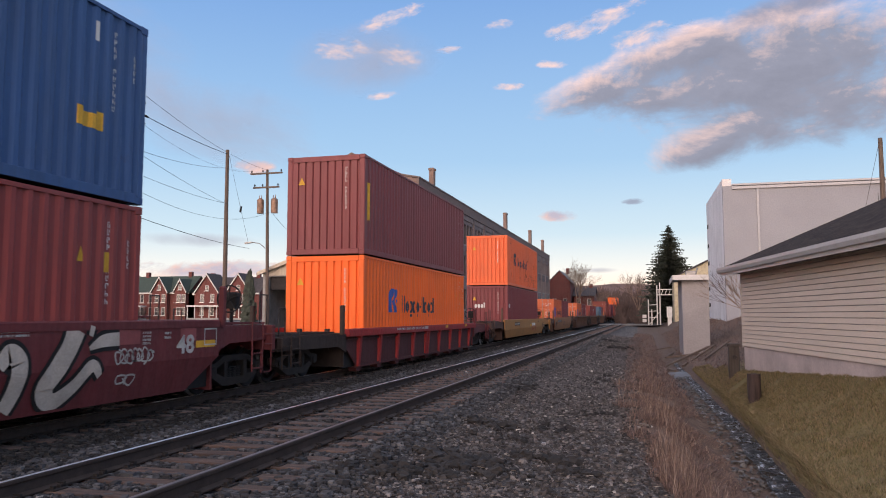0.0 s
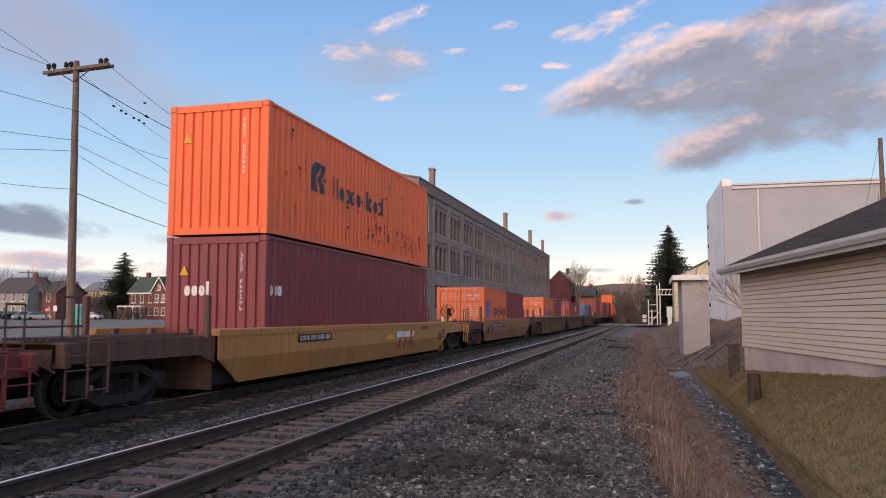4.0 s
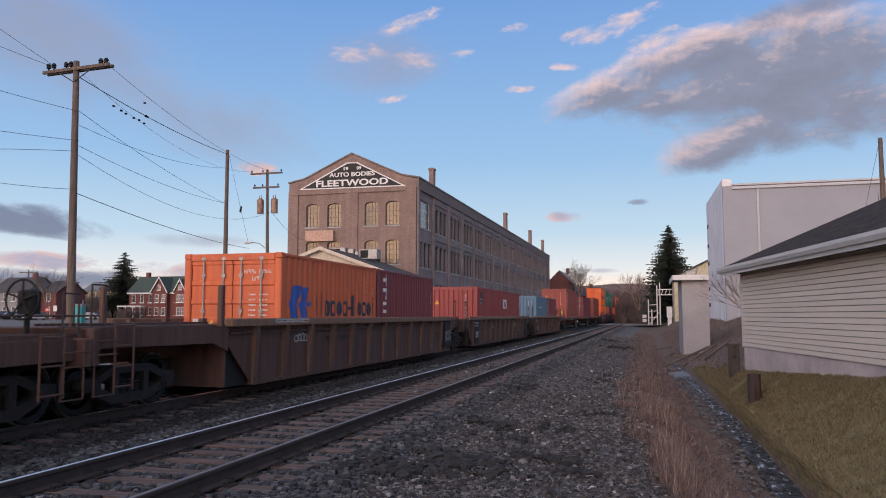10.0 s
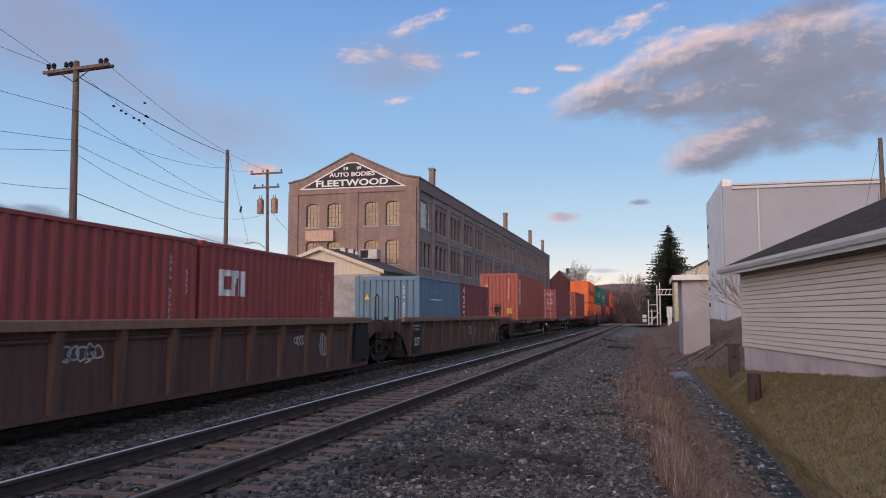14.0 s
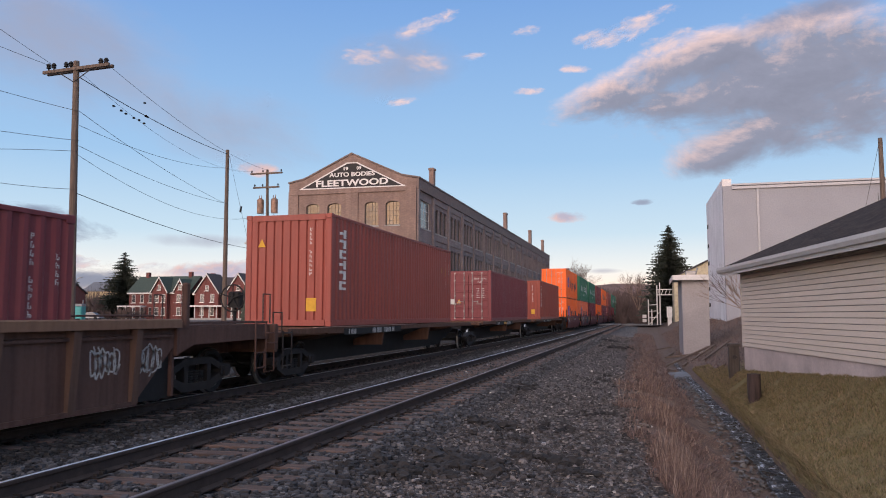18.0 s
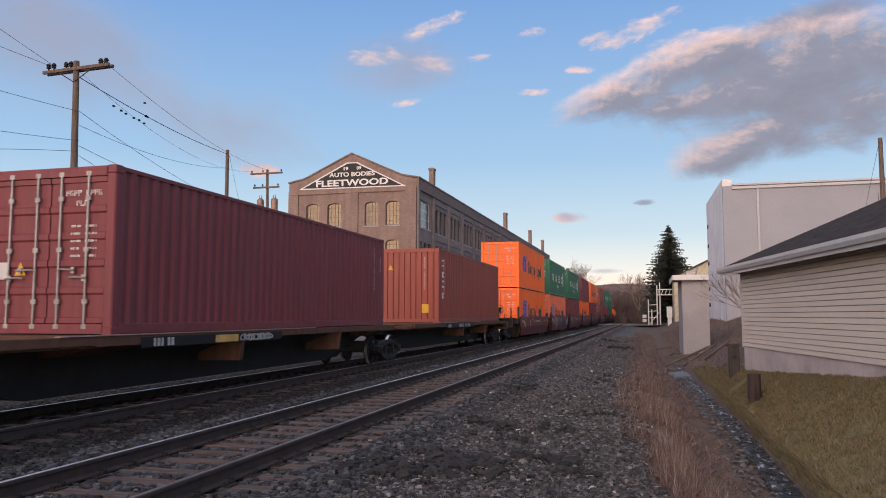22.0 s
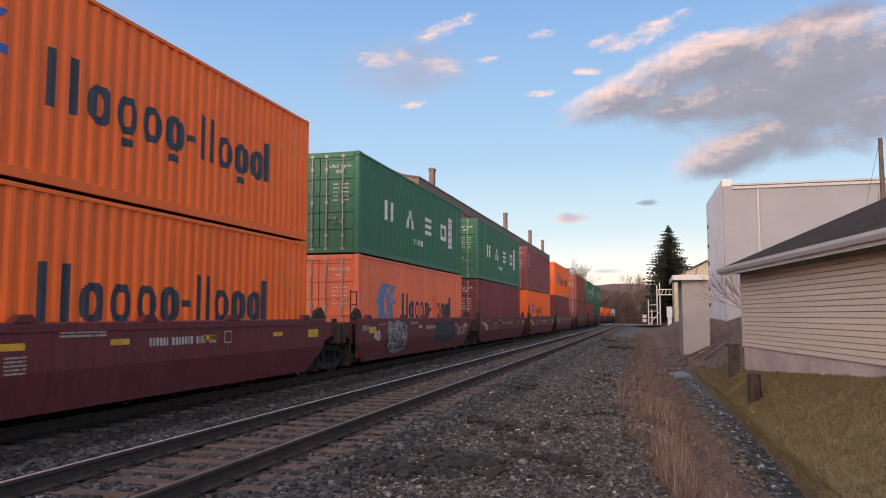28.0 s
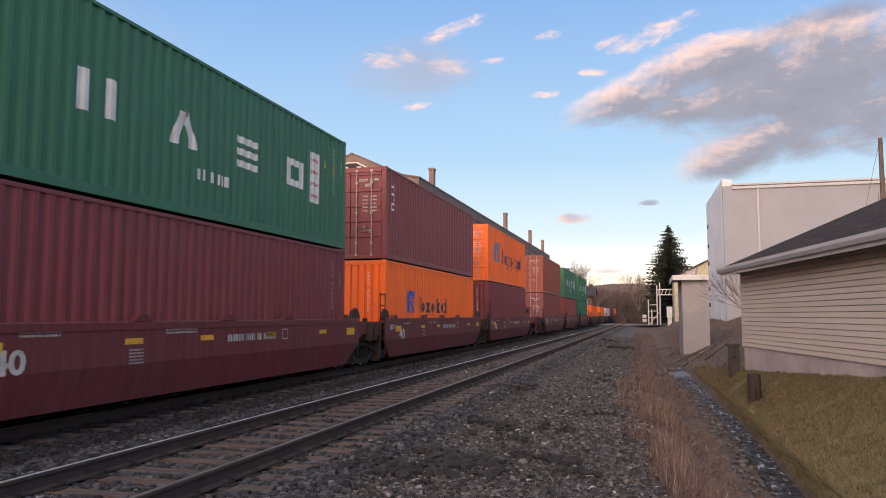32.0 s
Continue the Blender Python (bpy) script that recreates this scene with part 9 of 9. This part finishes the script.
# dark broken lumps lying on the gravel
_ico = bmesh.new()
bmesh.ops.create_icosphere(_ico, subdivisions=2, radius=1.0)
CLOD_V = np.array([tuple(q.co * (1.0 + 0.55 * noise.noise(q.co * 1.9))) for q in _ico.verts])
CLOD_F = np.array([[q.index for q in f.verts] for f in _ico.faces])
_ico.free()
lump = []
for cx, cy, n, sx, sy, sz in ((-2.41, 9.4, 60, 0.5, 0.3, 0.06), (-2.1, 9.3, 34, 0.35, 0.22, 0.05), (-2.5, 8.7, 50, 0.5, 0.25, 0.045), (-1.61, 10.15, 16, 0.16, 0.1, 0.055), (-1.14, 10.0, 16, 0.18, 0.1, 0.055), (-0.85, 9.5, 14, 0.25, 0.15, 0.035), (-2.55, 12.5, 22, 0.35, 0.25, 0.05), (-2.95, 8.3, 40, 0.45, 0.3, 0.04), (-2.0, 11.5, 22, 0.8, 0.5, 0.035), (-1.36, 12.8, 14, 0.5, 0.4, 0.035), (-2.87, 18.3, 12, 0.3, 0.8, 0.045), (-0.95, 15.0, 14, 0.5, 0.6, 0.035), (-1.79, 44.4, 60, 0.6, 0.6, 0.07), (-2.6, 54, 34, 0.5, 0.8, 0.07), (-1.2, 22, 16, 0.6, 2.5, 0.04), (-1.9, 9.0, 70, 1.3, 0.9, 0.022)):
    for _ in range(n):
        lump.append((cx + rng.randn() * sx * 0.6, cy + rng.randn() * sy * 0.6, sz * rng.uniform(0.3, 1.6)))
lump = np.array(lump)
scatter("debris_lumps", CLOD_V, CLOD_F, np.stack([lump[:, 0], lump[:, 1], ground_z(lump[:, 0], lump[:, 1]) + lump[:, 2] * 0.4 + 0.01], -1), np.stack([lump[:, 2] * 1.5, lump[:, 2] * 1.15, lump[:, 2] * 0.8], -1), rng.rand(len(lump)) * 6, island_material("black_asphalt_crumbs", [(0, (0.008, 0.008, 0.009)), (1, (0.034, 0.031, 0.031))]), "black broken lumps lying on gravel", "debris")


N = 420
tw = np.stack([-3.0 + 3.2 * rng.rand(N), 8.2 + 26 * rng.rand(N) ** 1.8], -1)
tw_size = 0.02 + 0.06 * rng.rand(N) ** 2
scatter("twigs", OCTA_V, OCTA_F, np.stack([tw[:, 0], tw[:, 1], ground_z(tw[:, 0], tw[:, 1]) + 0.04], -1), np.stack([tw_size, 0.006 + 0.0 * tw_size, 0.005 + 0.0 * tw_size], -1), rng.rand(N) * 6.28, island_material("broken_twigs", [(0, (0.06, 0.045, 0.035)), (0.7, (0.2, 0.16, 0.125)), (1, (0.5, 0.45, 0.4))]), "broken twigs and straw on gravel", "twigs")


def blades(name, xy, height, width, lean, mat, label, category):
    """Thin bent blades in one mesh."""
    n = len(xy)
    z = ground_z(xy[:, 0], xy[:, 1])
    a = rng.rand(n) * 6.283
    dx, dy = np.cos(a) * lean, np.sin(a) * lean
    wx, wy = np.sin(a + rng.randn(n)) * width, np.cos(a + rng.randn(n)) * width
    p = np.zeros((n, 5, 3))
    p[:, 0] = np.stack([xy[:, 0] - wx, xy[:, 1] - wy, z - 0.02], -1)
    p[:, 1] = np.stack([xy[:, 0] + wx, xy[:, 1] + wy, z - 0.02], -1)
    p[:, 2] = np.stack([xy[:, 0] - wx * 0.7 + dx * 0.35, xy[:, 1] - wy * 0.7 + dy * 0.35, z + height * 0.58], -1)
    p[:, 3] = np.stack([xy[:, 0] + wx * 0.7 + dx * 0.35, xy[:, 1] + wy * 0.7 + dy * 0.35, z + height * 0.58], -1)
    p[:, 4] = np.stack([xy[:, 0] + dx, xy[:, 1] + dy, z + height], -1)
    base = (np.arange(n) * 5)[:, None]
    quads = (base + np.array([[0, 1, 3, 2]])).tolist()
    tris = (base + np.array([[2, 3, 4]])).tolist()
    me = bpy.data.meshes.new(name)
    me.from_pydata(p.reshape(-1, 3).tolist(), [], quads + tris)
    me.materials.append(mat)
    return tagged(new(name, me), label, category, kind="stuff")


M_STRAW = island_material("dry_reddish_grass", [(0.0, (0.09, 0.06, 0.05)), (0.4, (0.2, 0.13, 0.105)), (0.8, (0.33, 0.235, 0.19)), (1.0, (0.52, 0.42, 0.34))])
M_MOSS = island_material("mossy_winter_grass", [(0.0, (0.085, 0.062, 0.036)), (0.4, (0.16, 0.138, 0.06)), (0.7, (0.21, 0.185, 0.085)), (0.78, (0.26, 0.19, 0.11)), (1.0, (0.36, 0.27, 0.17))])
N = 120000
yy = 6.5 + 34 * rng.rand(N) ** 1.5
e0 = np.interp(yy, [0, 8.6, 9.4, 11.2, 14, 19, 26, 43, 60], [1.2, 0.4, 0.28, 0.0, -0.25, -0.5, -0.55, -0.5, -0.5]) + np.array([0.35 * noise.noise(Vector((y * 0.8, 1.7, 5.0))) for y in yy])
span = ditch_x(yy) - 0.36 - e0
xx = e0 - 0.25 + (span + 0.25) * rng.rand(N)
clump = np.array([noise.noise(Vector((x * 1.6, y * 0.7, 3.0))) for x, y in zip(xx, yy)])
keep = clump * 1.2 + rng.rand(N) * 0.9 + 0.6 * np.clip((xx - e0) / 0.8, -0.5, 0.4) > 0.74
xx, yy, clump = xx[keep], yy[keep], clump[keep]
fade = np.clip((ditch_x(yy) - 0.3 - xx) / 1.1, 0.3, 1.0) * np.interp(yy, [15, 20, 26, 40], [1.0, 0.7, 0.35, 0.25])
low = rng.rand(len(xx)) < 0.84
M_MAT = island_material("matted_brown_grass", [(0.0, (0.05, 0.034, 0.03)), (0.5, (0.15, 0.095, 0.08)), (1.0, (0.28, 0.185, 0.155))])
for pick, name, mat, tall, wide, lean, label in ((low, "matted_grass", M_MAT, 0.05 + 0.12 * rng.rand(len(xx)), 0.003, 0.14, "low matted brown grass along a ditch"), (~low, "dry_grass", M_STRAW, (0.1 + 0.26 * rng.rand(len(xx)) ** 1.4) * np.clip(1.0 + 1.3 * clump, 0.4, 1.7), 0.0013, 0.05, "dry reddish grass stalks along a ditch")):
    k = np.nonzero(pick)[0]
    blades(name, np.stack([xx[k], yy[k]], -1), (tall * fade)[k], wide + 0.0009 * yy[k] / 10, lean + 0.2 * rng.rand(len(k)) ** 2, mat, label, "grass")
N = 120000
yy = 6.0 + 26 * rng.rand(N) ** 1.3
e0 = ditch_x(yy) + 0.36
xx = e0 + (np.maximum(wall_x(yy), e0 + 0.5) + 0.1 - e0) * rng.rand(N)
keep = ~((yy > 23) & (xx > 2.5))
xx, yy = xx[keep], yy[keep]
blades("lawn_grass", np.stack([xx, yy], -1), (0.015 + 0.045 * rng.rand(len(xx))) * (1.0 + 0.9 * np.array([noise.noise(Vector((x * 2.2, y * 2.2, 9.0))) for x, y in zip(xx, yy)])), 0.003 + 0.002 * yy / 10, 0.03 + 0.06 * rng.rand(len(xx)), M_MOSS, "short mossy winter grass on a bank", "grass")
N = 12000
yy = 7.0 + 17 * rng.rand(N) ** 1.2
blades("brink_grass", np.stack([ditch_x(yy) + 0.39 + 0.05 * rng.randn(N), yy], -1), 0.05 + 0.13 * rng.rand(N) ** 2, 0.003 + 0.001 * yy / 10, 0.12 + 0.14 * rng.rand(N), M_MOSS, "ragged grass hanging over a ditch brink", "grass")
N = 24000
yy = 22 + 60 * rng.rand(N) ** 1.2
xx = ditch_x(yy) - 2.2 + 7.5 * rng.rand(N)
keep = ~((yy < 24) & (xx > 2.4)) & (np.abs(xx - ditch_x(yy)) > 0.4)
xx, yy = xx[keep], yy[keep]
blades("bank_weeds", np.stack([xx, yy], -1), 0.04 + 0.18 * rng.rand(len(xx)) ** 2, 0.008 + 0.0 * yy, 0.1 + 0.1 * rng.rand(len(xx)), M_MAT, "dry brown weeds on a rough bank", "grass")
N = 900
yy = 7 + 26 * rng.rand(N) ** 1.2
xx = ditch_x(yy) - 0.22 + (rng.rand(N) - 0.5) * 0.5
sz = 0.015 + 0.05 * rng.rand(N) ** 3
scatter("ditch_stones", ROCK_V, ROCK_F, np.stack([xx, yy, ground_z(xx, yy) + 0.03], -1), np.stack([sz * 1.3, sz, sz * 0.7], -1), rng.rand(N) * 6, island_material("wet_ditch_stone", [(0, (0.04, 0.036, 0.034)), (0.7, (0.07, 0.063, 0.057)), (1, (0.14, 0.13, 0.125))], 0.4), "wet stones in a shallow ditch", "stones")


def motions():
    """Everything that rolls past, keyed from start to end."""
    way = [travel(t) for t in range(33)]
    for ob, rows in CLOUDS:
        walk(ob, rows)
    for ob, s, z in MOVERS:
        walk(ob, [(t, track_pose(s - way[t], z)) for t in range(33)])
    # wheels on the side that shows, rolling on their rails: a quarter turn takes about 0.09 s
    starts = {ob: s for ob, s, z in MOVERS}
    times = [0.08 * k for k in range(401)]
    rolled = [math.degrees(travel(t) / 0.424) for t in times]
    for wheel, x, y, turn, car in WHEELS:
        if x > 0 and starts[car] < 240:
            sign = 1 if turn == 0 else -1
            walk(wheel, [(t, pose(x, y, 0.424, sign * a, 0, turn)) for t, a in zip(times, rolled)])


motions()
